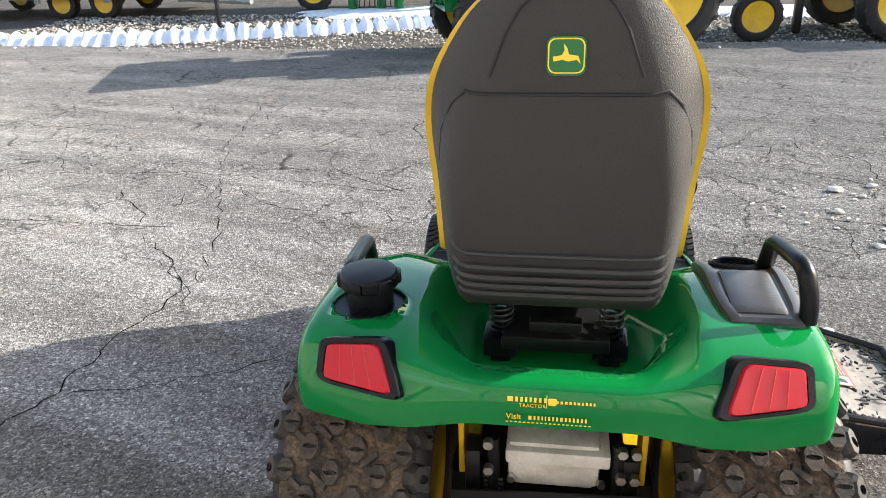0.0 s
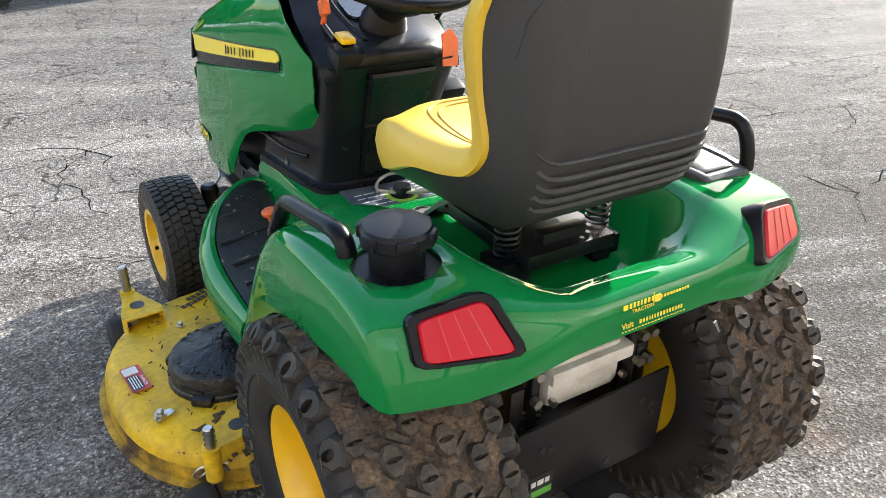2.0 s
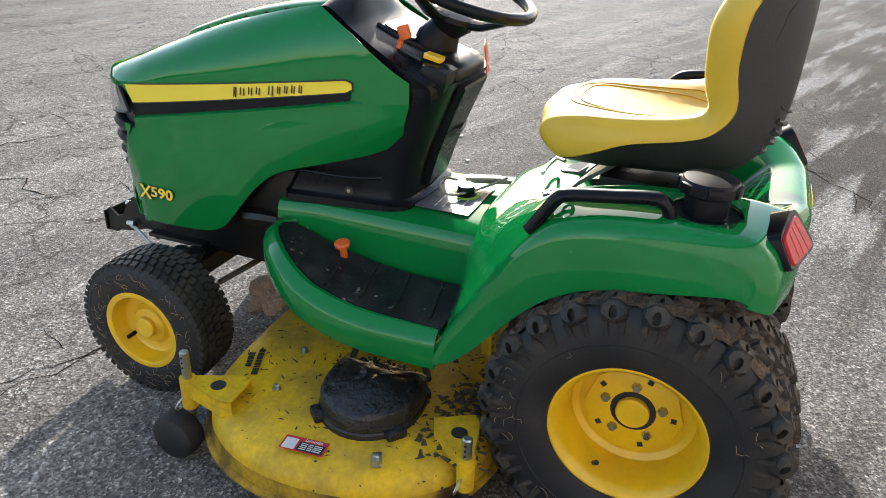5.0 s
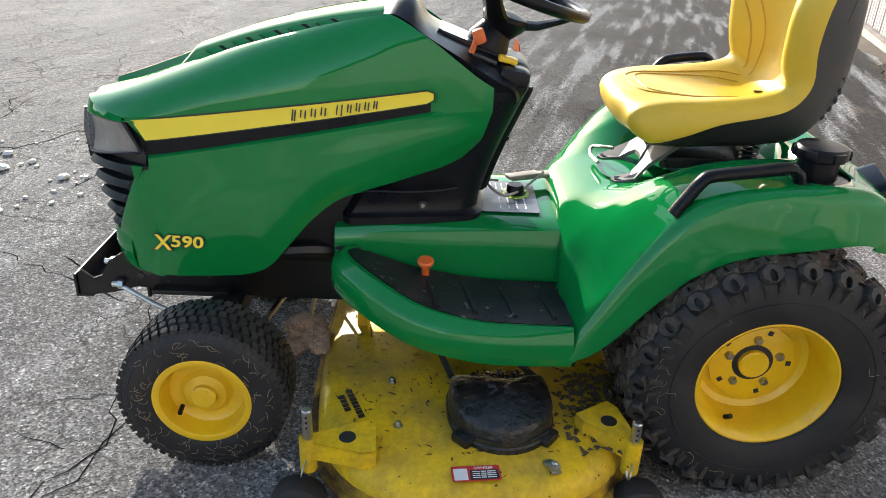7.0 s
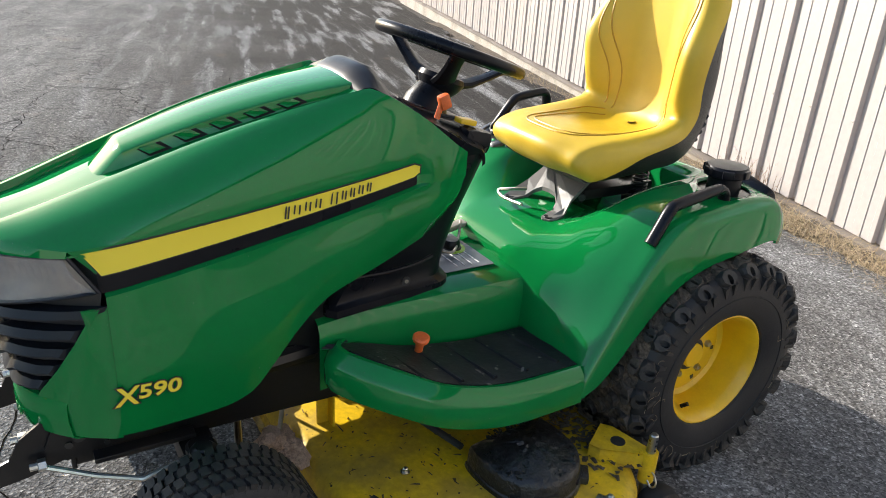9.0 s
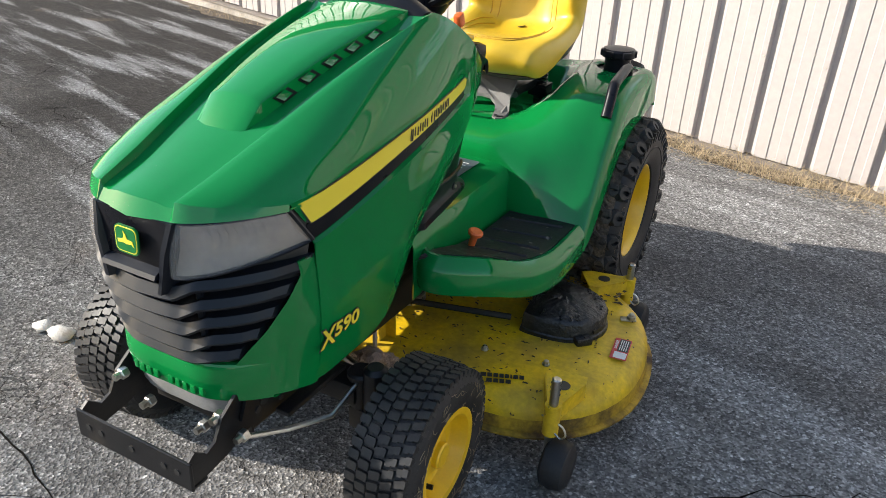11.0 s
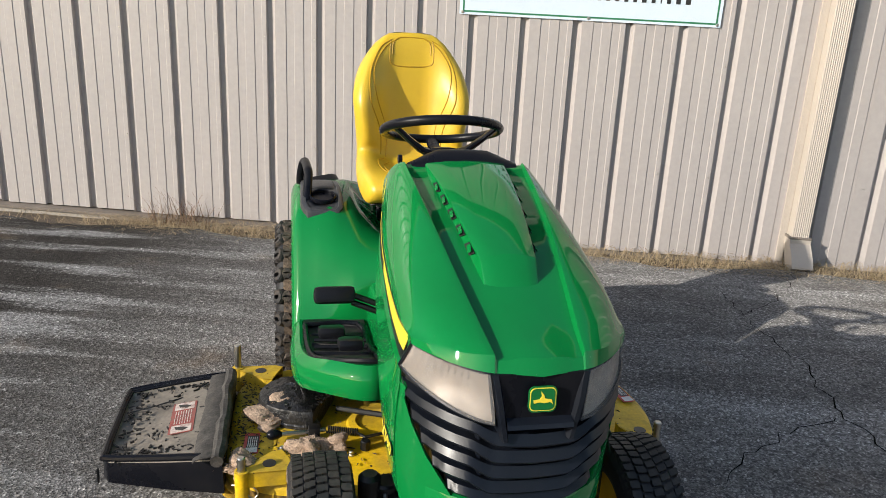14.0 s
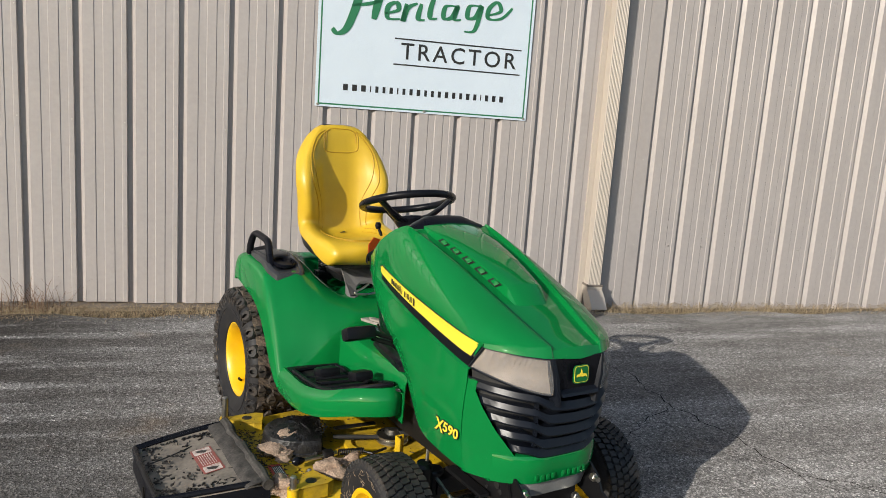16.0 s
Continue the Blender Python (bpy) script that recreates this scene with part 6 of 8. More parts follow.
# pedestal and dash
def ped_ring(z, y0, y1, w0, w1, r=0.055):
    """A ring with rounded rear corners: y0, w0 at the back, y1, w1 at the front."""
    half = [(0.0, y0 - 0.014), ((w0 - r) * 0.6, y0 - 0.009)]
    half += [(w0 - r + r * math.sin(radians(a)), y0 + r - r * math.cos(radians(a)) - 0.004 * math.cos(radians(a))) for a in (0, 22, 45, 68, 90)]
    half += [((w0 + w1) / 2, (y0 + r + y1) / 2), (w1, y1 - 0.02), (w1 - 0.02, y1), (0.0, y1)]
    return [Vector((x, y, z)) for x, y in half] + [Vector((-x, y, z)) for x, y in reversed(half[1:-1])]


bm = bmesh.new()
PED_Z = [0.560, 0.575, 0.582, 0.65, 0.74, 0.83, 0.90]
rings = []
for z in (0.552, 0.570, 0.576, 0.582, 0.61, 0.64, 0.67, 0.70, 0.73, 0.76, 0.79, 0.82, 0.85, 0.875, 0.895):
    foot = 0.010 if z < 0.573 else 0.0
    rings.append(ped_ring(z, at(PED_Z, [0.664, 0.664, 0.668, 0.652, 0.622, 0.586, 0.556], z) - foot, at(PED_Z, [1.0, 1.0, 0.995, 0.96, 0.93, 0.90, 0.88], z), at(PED_Z, [0.168, 0.166, 0.160, 0.156, 0.160, 0.168, 0.172], z) + foot, at(PED_Z, [0.205, 0.203, 0.200, 0.200, 0.196, 0.190, 0.176], z) + foot))
loft(bm, rings)
pedestal = part("pedestal", bm, M_BLACK, tractor, "black plastic steering pedestal", angle=40)
bm = bmesh.new()
tube(bm, spline([(-0.075, 0.596, 0.745), (0.0, 0.582, 0.742), (0.075, 0.596, 0.745)], 6), 0.006, 8)
part("moulded_lip", bm, M_BLACK, pedestal)
# raised cover down the middle of the pedestal
bm = bmesh.new()
rings = []
for z, k in ((0.600, 0.4), (0.606, 1.0), (0.68, 1.0), (0.76, 1.0), (0.83, 1.0), (0.872, 1.0), (0.880, 0.6)):
    y, w = at(PED_Z, [0.664, 0.664, 0.668, 0.652, 0.622, 0.586, 0.556], z) - 0.014, at([0.60, 0.88], [0.066, 0.086], z)
    rings.append([Vector((x * w, y + dy, z)) for x, dy in ((-1, 0.030), (-1, -0.006 * k), (-0.93, -0.013 * k), (0, -0.016 * k), (0.93, -0.013 * k), (1, -0.006 * k), (1, 0.030))])
loft(bm, rings)
part("column_cover", bm, M_BLACK, pedestal, "raised black cover down the pedestal", angle=30)
for x, z in ((-0.105, 0.690), (0.105, 0.690)):
    bm = bmesh.new()
    disc(bm, (x, 0.640, z), 0.014, 0.004, 16, "y")
    part("key_recess", bm, M_INK, pedestal, "dark round recess")
for s in (-1, 1):
    bm = bmesh.new()
    disc(bm, (s * 0.1985, 0.802, 0.606), 0.011, 0.004 * s, 16, "x")
    part("screw_recess", bm, M_INK, pedestal)
    bm = bmesh.new()
    disc(bm, (s * 0.2005, 0.802, 0.606), 0.005, 0.004 * s, 10, "x")
    part("screw", bm, M_STEEL, pedestal)
    bm = bmesh.new()
    tube(bm, spline([(s * 0.205, 0.98, 0.634), (s * 0.204, 0.92, 0.640), (s * 0.203, 0.85, 0.640), (s * 0.192, 0.77, 0.642), (s * 0.175, 0.72, 0.646)], 4), 0.005, 8)
    part("moulded_lip", bm, M_BLACK, pedestal)

# dash: a sloping top between the hood's rear edges, with a raised visor at the front
DASH_MID = [(0.560, 0.875), (0.548, 0.905), (0.556, 0.928), (0.585, 0.941), (0.65, 0.955), (0.72, 0.978), (0.775, 1.003), (0.805, 1.022), (0.822, 1.050), (0.838, 1.074), (0.860, 1.082), (0.888, 1.074), (0.915, 1.050), (0.925, 1.000)]
DASH_EDGE = [(0.590, 0.862), (0.592, 0.880), (0.602, 0.895), (0.622, 0.905), (0.655, 0.922), (0.72, 0.960), (0.775, 0.990), (0.805, 1.006), (0.824, 1.018), (0.840, 1.030), (0.862, 1.042), (0.884, 1.050), (0.905, 1.040), (0.915, 1.000)]


def dash_at(u, row):
    (ym, zm), (ye, ze) = row
    k = 1 - max(0.0, (abs(u) - 0.40) / 0.60) ** 1.25
    y, z = ye + (ym - ye) * k, ze + (zm - ze) * k
    return Vector((u * at([0.55, 0.64, 0.72, 0.80, 0.90], [0.172, 0.180, 0.180, 0.166, 0.146], y), y, z))


bm = bmesh.new()
us = [-1, -0.97, -0.90, -0.8, -0.65, -0.45, -0.2, 0, 0.2, 0.45, 0.65, 0.8, 0.90, 0.97, 1]
fine_mid, fine_edge = spline([(*a, 0) for a in DASH_MID], 3), spline([(*a, 0) for a in DASH_EDGE], 3)
rows = []
for a, b in zip(fine_mid, fine_edge):
    r = [dash_at(u, ((a.x, a.y), (b.x, b.y))) for u in us]
    drop = at([0.60, 0.68], [0.008, 0.05], r[0].y)
    rows.append([r[0] + Vector((0.006, 0.004, -drop))] + r + [r[-1] + Vector((-0.006, 0.004, -drop))])
grid(bm, rows)
dash = part("dash", bm, M_BLACK, tractor, "black plastic dash", angle=50)
dash.modifiers.new("thickness", "SOLIDIFY").thickness = 0.003
bm = bmesh.new()
box(bm, (-0.116, 0.598, 0.908), (0.084, 0.078, 0.058), 0.020, Matrix.Rotation(radians(12), 3, "X"))
part("knob_pod", bm, M_BLACK, dash)
bm = bmesh.new()
tube(bm, spline([(-0.068, 0.60, 0.944), (-0.070, 0.64, 0.952), (-0.075, 0.72, 0.978), (-0.078, 0.78, 1.006)], 4), 0.006, 8)
part("console_edge", bm, M_BLACK, dash)
bm = bmesh.new()
tube(bm, [(-0.125, 0.695, 0.962), (-0.125, 0.640, 0.942)], 0.006, 8)
part("lever_slot", bm, M_INK, dash)
bm = bmesh.new()
fr = facing((0.01, 0.735, 0.985), (0, -0.36, 1), (0, 1, 0.36))
prism(bm, rrect(0.14, 0.09, 0.02), 0.006, fr)
part("gauge_panel", bm, surface("glossy_gauge_glass", (0.015, 0.018, 0.024), 0.25, spot=(0.04, 0.05, 0.06), coat=1.0, relief=0.0), dash, "glossy dark gauge panel", smooth=False)
bm = bmesh.new()
box(bm, (-0.112, 0.612, 0.950), (0.034, 0.046, 0.014), 0.005, Matrix.Rotation(radians(12), 3, "X"))
part("switch_knob", bm, M_YELLOW, dash, "yellow switch knob")
bm = bmesh.new()
tube(bm, [(-0.125, 0.700, 0.965), (-0.125, 0.692, 0.990), (-0.125, 0.686, 1.010)], 0.007, 8)
box(bm, (-0.128, 0.684, 1.004), (0.022, 0.028, 0.036), 0.008, Matrix.Rotation(radians(-20), 3, "X"))
part("choke_lever", bm, M_ORANGE, dash, "orange throttle lever")
bm = bmesh.new()
prism(bm, [(-0.026, -0.038), (0.022, -0.044), (0.030, 0.015), (0.008, 0.044), (-0.022, 0.034)], 0.003, facing((0.132, 0.566, 0.912), (0.22, -0.96, 0.15)))
part("warning_tag", bm, M_ORANGE, dash, "orange paper tag on the dash", smooth=False)
bm = bmesh.new()
tube(bm, [(0.13, 0.62, 0.97), (0.135, 0.60, 1.00)], 0.006, 8)
lathe(bm, [(0.014, -0.006), (0.014, 0.006), (0.0, 0.008)], 12, Matrix.Translation((0.135, 0.598, 1.005)))
part("ignition_key", bm, M_BLACK, dash)

# steering wheel
sw = Matrix.Translation((0.008, 0.592, 1.096)) @ Matrix.Rotation(radians(18), 4, "X")
bm = bmesh.new()
R = 0.178
tube(bm, [sw @ Vector((R * math.cos(2 * math.pi * k / 48), R * math.sin(2 * math.pi * k / 48), 0)) for k in range(49)], 0.0145, 12, cap=False)
bmesh.ops.remove_doubles(bm, verts=bm.verts[:], dist=1e-5)
steer = part("steering_wheel", bm, M_BLACK, tractor, "black three-spoke steering wheel")
bm = bmesh.new()
lathe(bm, [(0.030, -0.118), (0.052, -0.092), (0.060, -0.074), (0.056, -0.062), (0.030, -0.056), (0.0, -0.055)], 28, sw @ Matrix.Rotation(radians(-90), 4, "Y"))
part("hub", bm, M_BLACK, steer)
for a in (25, 155, 270):
    bm = bmesh.new()
    d = Vector((math.cos(radians(a)), math.sin(radians(a)), 0))
    tube(bm, [sw @ (d * r + Vector((0, 0, z))) for r, z in ((0.040, -0.076), (0.08, -0.064), (0.125, -0.036), (0.172, -0.002))], [0.032, 0.026, 0.021, 0.020], 10, flat=0.45)
    part("spoke", bm, M_BLACK, steer)
bm = bmesh.new()
tube(bm, [(0.006, 0.668, 0.925), (0.007, 0.652, 0.975), (0.008, 0.632, 1.005)], [0.066, 0.054, 0.040], 20)
part("column", bm, M_BLACK, steer)

# seat: yellow upholstery over a black shell
# rows from the front's lower edge over the cushion and up the back: middle (y, z, half width), crest of the bolster, rim
SEAT = [(0.268, 0.778, 0.150), (0.318, 0.796, 0.188), (0.344, 0.838, 0.204), (0.334, 0.874, 0.213), (0.262, 0.886, 0.222), (0.15, 0.874, 0.226), (0.02, 0.862, 0.220), (-0.062, 0.880, 0.214),
        (-0.088, 0.940, 0.212), (-0.096, 1.03, 0.220), (-0.102, 1.13, 0.228), (-0.108, 1.23, 0.207), (-0.114, 1.312, 0.158), (-0.124, 1.352, 0.117), (-0.142, 1.366, 0.090)]
CREST = [(0.262, 0.780), (0.306, 0.800), (0.326, 0.834), (0.302, 0.866), (0.235, 0.884), (0.14, 0.892), (0.03, 0.906), (-0.022, 0.928), (-0.010, 0.972), (-0.003, 1.03), (-0.006, 1.115), (-0.058, 1.218), (-0.098, 1.300), (-0.122, 1.345), (-0.150, 1.362)]
RIM = [(0.255, 0.783), (0.272, 0.783), (0.262, 0.787), (0.235, 0.796), (0.185, 0.816), (0.115, 0.845), (0.01, 0.866), (-0.045, 0.888), (-0.076, 0.940), (-0.064, 1.025), (-0.073, 1.13), (-0.124, 1.22), (-0.152, 1.300), (-0.166, 1.340), (-0.174, 1.355)]
BELLY = [(0.255, 0.780), (0.262, 0.774), (0.250, 0.768), (0.22, 0.765), (0.17, 0.766), (0.10, 0.772), (0.0, 0.780), (-0.09, 0.802), (-0.146, 0.860), (-0.174, 0.940), (-0.182, 1.08), (-0.184, 1.20), (-0.186, 1.29), (-0.184, 1.345), (-0.180, 1.360)]
SEAT_V = [-1, -0.985, -0.96, -0.92, -0.88, -0.84, -0.76, -0.66, -0.55, -0.42, -0.28, -0.14, 0, 0.14, 0.28, 0.42, 0.55, 0.66, 0.76, 0.84, 0.88, 0.92, 0.96, 0.985, 1]


def upholstery():
    bm = bmesh.new()
    mid, crest, rim = spline(SEAT, 4), spline([(*a, 0) for a in CREST], 4), spline([(*a, 0) for a in RIM], 4)
    rows = []
    for p, c, m in zip(mid, crest, rim):
        r = []
        for v in SEAT_V:
            w = abs(v)
            if w <= 0.84:
                k = max(0.0, (w - 0.28) / 0.56)
                k = k * k * (3 - 2 * k)
                r.append(Vector((p.z * v, p.x + (c.x - p.x) * k, p.y + (c.y - p.y) * k)))
            else:
                a = (w - 0.84) / 0.16 * math.pi / 2
                k = 1 - math.cos(a)
                x = p.z * (0.84 + 0.16 * math.sin(a))
                r.append(Vector((math.copysign(x, v), c.x + (m.x - c.x) * k, c.y + (m.y - c.y) * k)))
        r = [Vector((r[0].x * 0.95, m.x, m.y)) + (Vector((0, m.x, m.y)) - Vector((0, c.x, c.y))) * 0.06] + r + [Vector((r[-1].x * 0.95, m.x, m.y)) + (Vector((0, m.x, m.y)) - Vector((0, c.x, c.y))) * 0.06]
        rows.append(r)
    grid(bm, rows)
    return bm, rows


bm, rows = upholstery()
seat = part("seat", bm, M_SEAT, tractor, "yellow vinyl bucket seat with a black shell", angle=60)
def on_seat(i, v, out=0.0):
    """A place on the upholstery by row (may lie between rows) and by -1..1 across, lifted off it by out."""
    i0 = max(0, min(int(i), len(rows) - 2))
    def pick(r):
        return Vector([at(SEAT_V, [p[k] for p in r[1:-1]], v) for k in range(3)])
    a, b = pick(rows[i0]), pick(rows[i0 + 1])
    p = a + (b - a) * (i - i0)
    along = (b - a).normalized()
    nrm = Vector((1, 0, 0)).cross(along)
    if nrm.z + nrm.y < 0:
        nrm = -nrm
    return p + nrm * out


M_SEAM = plain("yellow_seam_welt", (0.42, 0.24, 0.008), 0.45)
SEAMS = [
    [(51, -0.40), (49, -0.66), (45, -0.74), (40, -0.60), (35, -0.46), (30, -0.46), (28, -0.46)],
    [(51, -0.62), (49, -0.80), (45, -0.80), (40, -0.72), (35, -0.58), (30, -0.56), (28, -0.56)],
    [(46.5, -0.42), (49.5, -0.50), (51.2, -0.38), (51.4, 0.38), (49.5, 0.50), (46.5, 0.42)],
    [(50.5, -0.62), (47, -0.50), (44.8, -0.38), (44.4, 0.0), (44.8, 0.38), (47, 0.50), (50.5, 0.62)],
    [(27, -0.50), (24, -0.62), (19, -0.58), (15.5, -0.44), (14.8, 0.0), (15.5, 0.44), (19, 0.58), (24, 0.62), (27, 0.50)],
    [(26, -0.42), (23, -0.53), (19, -0.50), (16.4, -0.38), (15.8, 0.0), (16.4, 0.38), (19, 0.50), (23, 0.53), (26, 0.42)],
]
for k, line in enumerate(SEAMS):
    for flip in ((1, -1) if k < 2 else (1,)):
        pts = spline([(i, v * flip, 0) for i, v in line], 8)
        bm = bmesh.new()
        tube(bm, [on_seat(p.x, p.y, 0.0006) for p in pts], 0.0022, 6)
        part("seam", bm, M_SEAM, seat)
bm = bmesh.new()
c = on_seat(27.0, 0.0, 0.001)
lathe(bm, [(0.014, 0.0), (0.011, 0.0015), (0.010, 0.0005), (0.0, 0.0005)], 18, Matrix.Translation(c) @ Matrix.Rotation(radians(-78), 4, "Y"))
part("drain_grommet", bm, M_INK, seat, "dark drain grommet")

bm = bmesh.new()
# shell: starts at the rim of the upholstery and bellies out below and behind
back = []
for i, (r, b) in enumerate(zip(rows, spline([(*a, 0) for a in BELLY], 4))):
    flat = at([0, 22, 29, 36, 44, 50], [0.56, 0.70, 0.80, 0.76, 0.62, 0.54], i)
    e0, e1 = r[0], r[-1]
    w = (e1 - e0).x / 2 * 0.985
    ring = []
    for v in (-1, -0.97, -0.92, -0.86, -0.80, -0.74, -0.68, -0.62, -0.56, -0.28, 0, 0.28, 0.56, 0.62, 0.68, 0.74, 0.80, 0.86, 0.92, 0.97, 1):
        g = 1 - max(0.0, (abs(v) - flat) / (1 - flat)) ** 1.8
        ring.append(Vector((w * v, e0.y + (b.x - e0.y) * g + 0.002, e0.z + (b.y - e0.z) * g)))
    back.append(ring)
top_line = [Vector((p.x, rows[-1][0].y, p.z)) for p in back[-1]]
back.append([p + Vector((0, 0.02, 0.006)) for p in back[-1]])
back.append([Vector((p.x, rows[-1][0].y - 0.004, p.z + 0.004)) for p in top_line])
grid(bm, back)
shell = part("seat_shell", bm, M_SHELL, seat, "textured black seat shell", angle=60)
shell.modifiers.new("thickness", "SOLIDIFY").thickness = 0.004
# moulded lines across the shell's back
def on_shell(i, v, out=0.002):
    r = back[i]
    x = r[-1].x * v
    return Vector((x, at([p.x for p in r], [p.y for p in r], x) - out, at([p.x for p in r], [p.z for p in r], x)))


def shell_at(z, v, out):
    """A place on the shell's back by height and by -1..1 across."""
    i = next(k for k in range(26, len(back)) if back[k][10].z > z)
    f = (z - back[i - 1][10].z) / (back[i][10].z - back[i - 1][10].z)
    return on_shell(i - 1, v, out).lerp(on_shell(i, v, out), f)


for z, r in ((0.848, 0.010), (0.869, 0.010), (0.889, 0.010), (0.910, 0.009), (0.936, 0.006)):
    bm = bmesh.new()
    tube(bm, [shell_at(z + 0.010 * max(0.0, abs(v) - 0.5), v, 0.005 if abs(v) < 0.76 else 0.0) for v in np.linspace(-0.84, 0.84, 30)], r, 8, flat=0.8)
    part("shell_rib", bm, M_SHELL, shell)
# Raised dark tubes draw the grooves; their shadow is in the colour.
M_GROOVE = plain("shell_groove_shadow", (0.012, 0.012, 0.013), 0.7)
bm = bmesh.new()
pts = [on_shell(i, -v, 0.0045) for i, v in ((39, 0.92), (41, 0.90), (43, 0.84))] + [on_shell(44, v, 0.0045) for v in np.linspace(-0.76, 0.76, 16)] + [on_shell(i, v, 0.0045) for i, v in ((43, 0.84), (41, 0.90), (39, 0.92))]
tube(bm, pts, 0.0030, 6)
part("shell_groove", bm, M_GROOVE, shell)
bm = bmesh.new()
pts = [on_shell(i, -v, 0.0045) for i, v in ((45, 0.60), (48, 0.58), (50, 0.52))] + [on_shell(51, v, 0.0045) for v in np.linspace(-0.45, 0.45, 12)] + [on_shell(i, v, 0.0045) for i, v in ((50, 0.52), (48, 0.58), (45, 0.60))]
tube(bm, pts, 0.0030, 6)
part("shell_groove", bm, M_GROOVE, shell)
badge(facing((0.0, -0.1870, 1.256), (0, -1, 0.01)), 0.056, 0.054, shell)

# seat suspension
bm = bmesh.new()
box(bm, (0, 0.06, 0.705), (0.20, 0.26, 0.03), 0.006)
box(bm, (0, -0.03, 0.72), (0.10, 0.03, 0.04), 0.006)
tube(bm, [(-0.10, 0.20, 0.70), (-0.02, 0.10, 0.69)], 0.010, 8)
base = part("seat_base", bm, M_IRON, tractor, "black steel seat base")
for s in (-1, 1):
    bm = bmesh.new()
    box(bm, (s * 0.104, -0.012, 0.680), (0.066, 0.070, 0.040), 0.006)
    box(bm, (s * 0.104, -0.020, 0.655), (0.040, 0.040, 0.020), 0.004)
    part("spring_block", bm, M_BLACK, base)
    bm = bmesh.new()
    tube(bm, [(s * 0.104 + 0.021 * math.cos(a), -0.012 + 0.021 * math.sin(a), 0.700 + a * 0.0018) for a in np.linspace(0, 2 * math.pi * 5, 70)], 0.0032, 6)
    part("coil_spring", bm, M_IRON, base)
    bm = bmesh.new()
    box(bm, (s * 0.160, -0.05, 0.648), (0.026, 0.036, 0.005), 0.002)
    disc(bm, (s * 0.160, -0.05, 0.650), 0.010, 0.008, 6)
    part("anchor_bolt", bm, M_STEEL, base)
bm = bmesh.new()


def cast_z(y):
    return at([0.15, 0.20, 0.262, 0.285, 0.33], [0.757, 0.738, 0.668, 0.655, 0.653], y)


half = [(0.0, 0.235), (0.030, 0.237), (0.052, 0.248), (0.064, 0.270)]
foot = [(0.068, 0.295), (0.074, 0.315), (0.090, 0.324), (0.108, 0.316), (0.116, 0.295), (0.112, 0.268), (0.098, 0.235), (0.090, 0.16)]
outline = half + foot
loop = [(-x, y) for x, y in reversed(outline[1:])] + outline
loft(bm, [[Vector((x, y, cast_z(y) + dz)) for x, y in loop] for dz in (-0.012, 0.0)])
cast = part("pivot_bracket", bm, M_ZINCGREY, base, "pale grey cast seat pivot bracket", smooth=False)
for s in (-1, 1):
    bm = bmesh.new()
    lathe(bm, [(0.017, -0.004), (0.017, 0.003), (0.009, 0.0035), (0.009, 0.0015), (0.0, 0.0015)], 18, Matrix.Translation((s * 0.092, 0.298, 0.6535)) @ Matrix.Rotation(radians(-90), 4, "Y"))
    part("grommet", bm, M_BLACK, cast, "black rubber grommet")
bm = bmesh.new()
tube(bm, spline([(0.02, 0.30, 0.70), (0.06, 0.33, 0.69), (0.10, 0.34, 0.675), (0.06, 0.35, 0.668), (-0.02, 0.345, 0.672)], 5), 0.005, 8)
part("seat_lever", bm, M_STEEL, base, "bent steel adjusting lever")

# rear of the frame
bm = bmesh.new()
loft(bm, [[Vector((x, y, z)) for x, z in ((-0.185, 0.255), (0.185, 0.255), (0.185, 0.455), (-0.185, 0.440))] for y in (-0.172, -0.178)])
box(bm, (0.0, -0.235, 0.252), (0.11, 0.13, 0.010), 0.004)
hitch = part("rear_hitch_plate", bm, M_IRON, tractor, "black steel rear plate with a tow hitch", smooth=False)
bm = bmesh.new()
lathe(bm, [(0.012, 0.0), (0.024, 0.0), (0.024, 0.004), (0.012, 0.004)], 20, Matrix.Translation((0.013, -0.262, 0.257)) @ Matrix.Rotation(radians(-90), 4, "Y"), close=True)
part("hitch_eye", bm, M_STEEL, hitch)
for x, z in ((0.12, 0.40), (0.15, 0.38), (0.155, 0.355), (-0.10, 0.38), (-0.12, 0.385), (-0.14, 0.32), (0.05, 0.28)):
    bm = bmesh.new()
    disc(bm, (x, -0.1800, z), 0.007, 0.0015, 10, "y")
    part("bolt_hole", bm, M_INK, hitch, smooth=False)
bm = bmesh.new()
prism(bm, rrect(0.075, 0.055, 0.003), 0.0012, facing((-0.125, -0.1785, 0.300), (0, -1, 0)))
tag = part("hitch_label", bm, M_INK, hitch, "small black and green label", smooth=False)
bm = bmesh.new()
prism(bm, rrect(0.072, 0.016, 0.002), 0.0018, facing((-0.125, -0.1785, 0.283), (0, -1, 0)))
part("label_field", bm, plain("label_green", (0.10, 0.35, 0.05), 0.5), tag, smooth=False)
bm = bmesh.new()
bars(bm, facing((-0.125, -0.1785, 0.308), (0, -1, 0)), (0.012, 0.010, 0.014, 0.010), 0.012, 0.004, 0.0018)
part("label_bar", bm, M_WHITE, tag, smooth=False)
bm = bmesh.new()
box(bm, (0.005, -0.085, 0.480), (0.175, 0.10, 0.10), 0.014)
tank = part("reservoir", bm, M_TANK, tractor, "milky white plastic reservoir")
for c, z in (((0.012, -0.090, 0.505), (0.195, 0.12, 0.030)), ((0.005, -0.12, 0.440), (0.150, 0.03, 0.020))):
    bm = bmesh.new()
    box(bm, c, z, 0.006)
    part("moulded_rim", bm, M_TANK, tank)
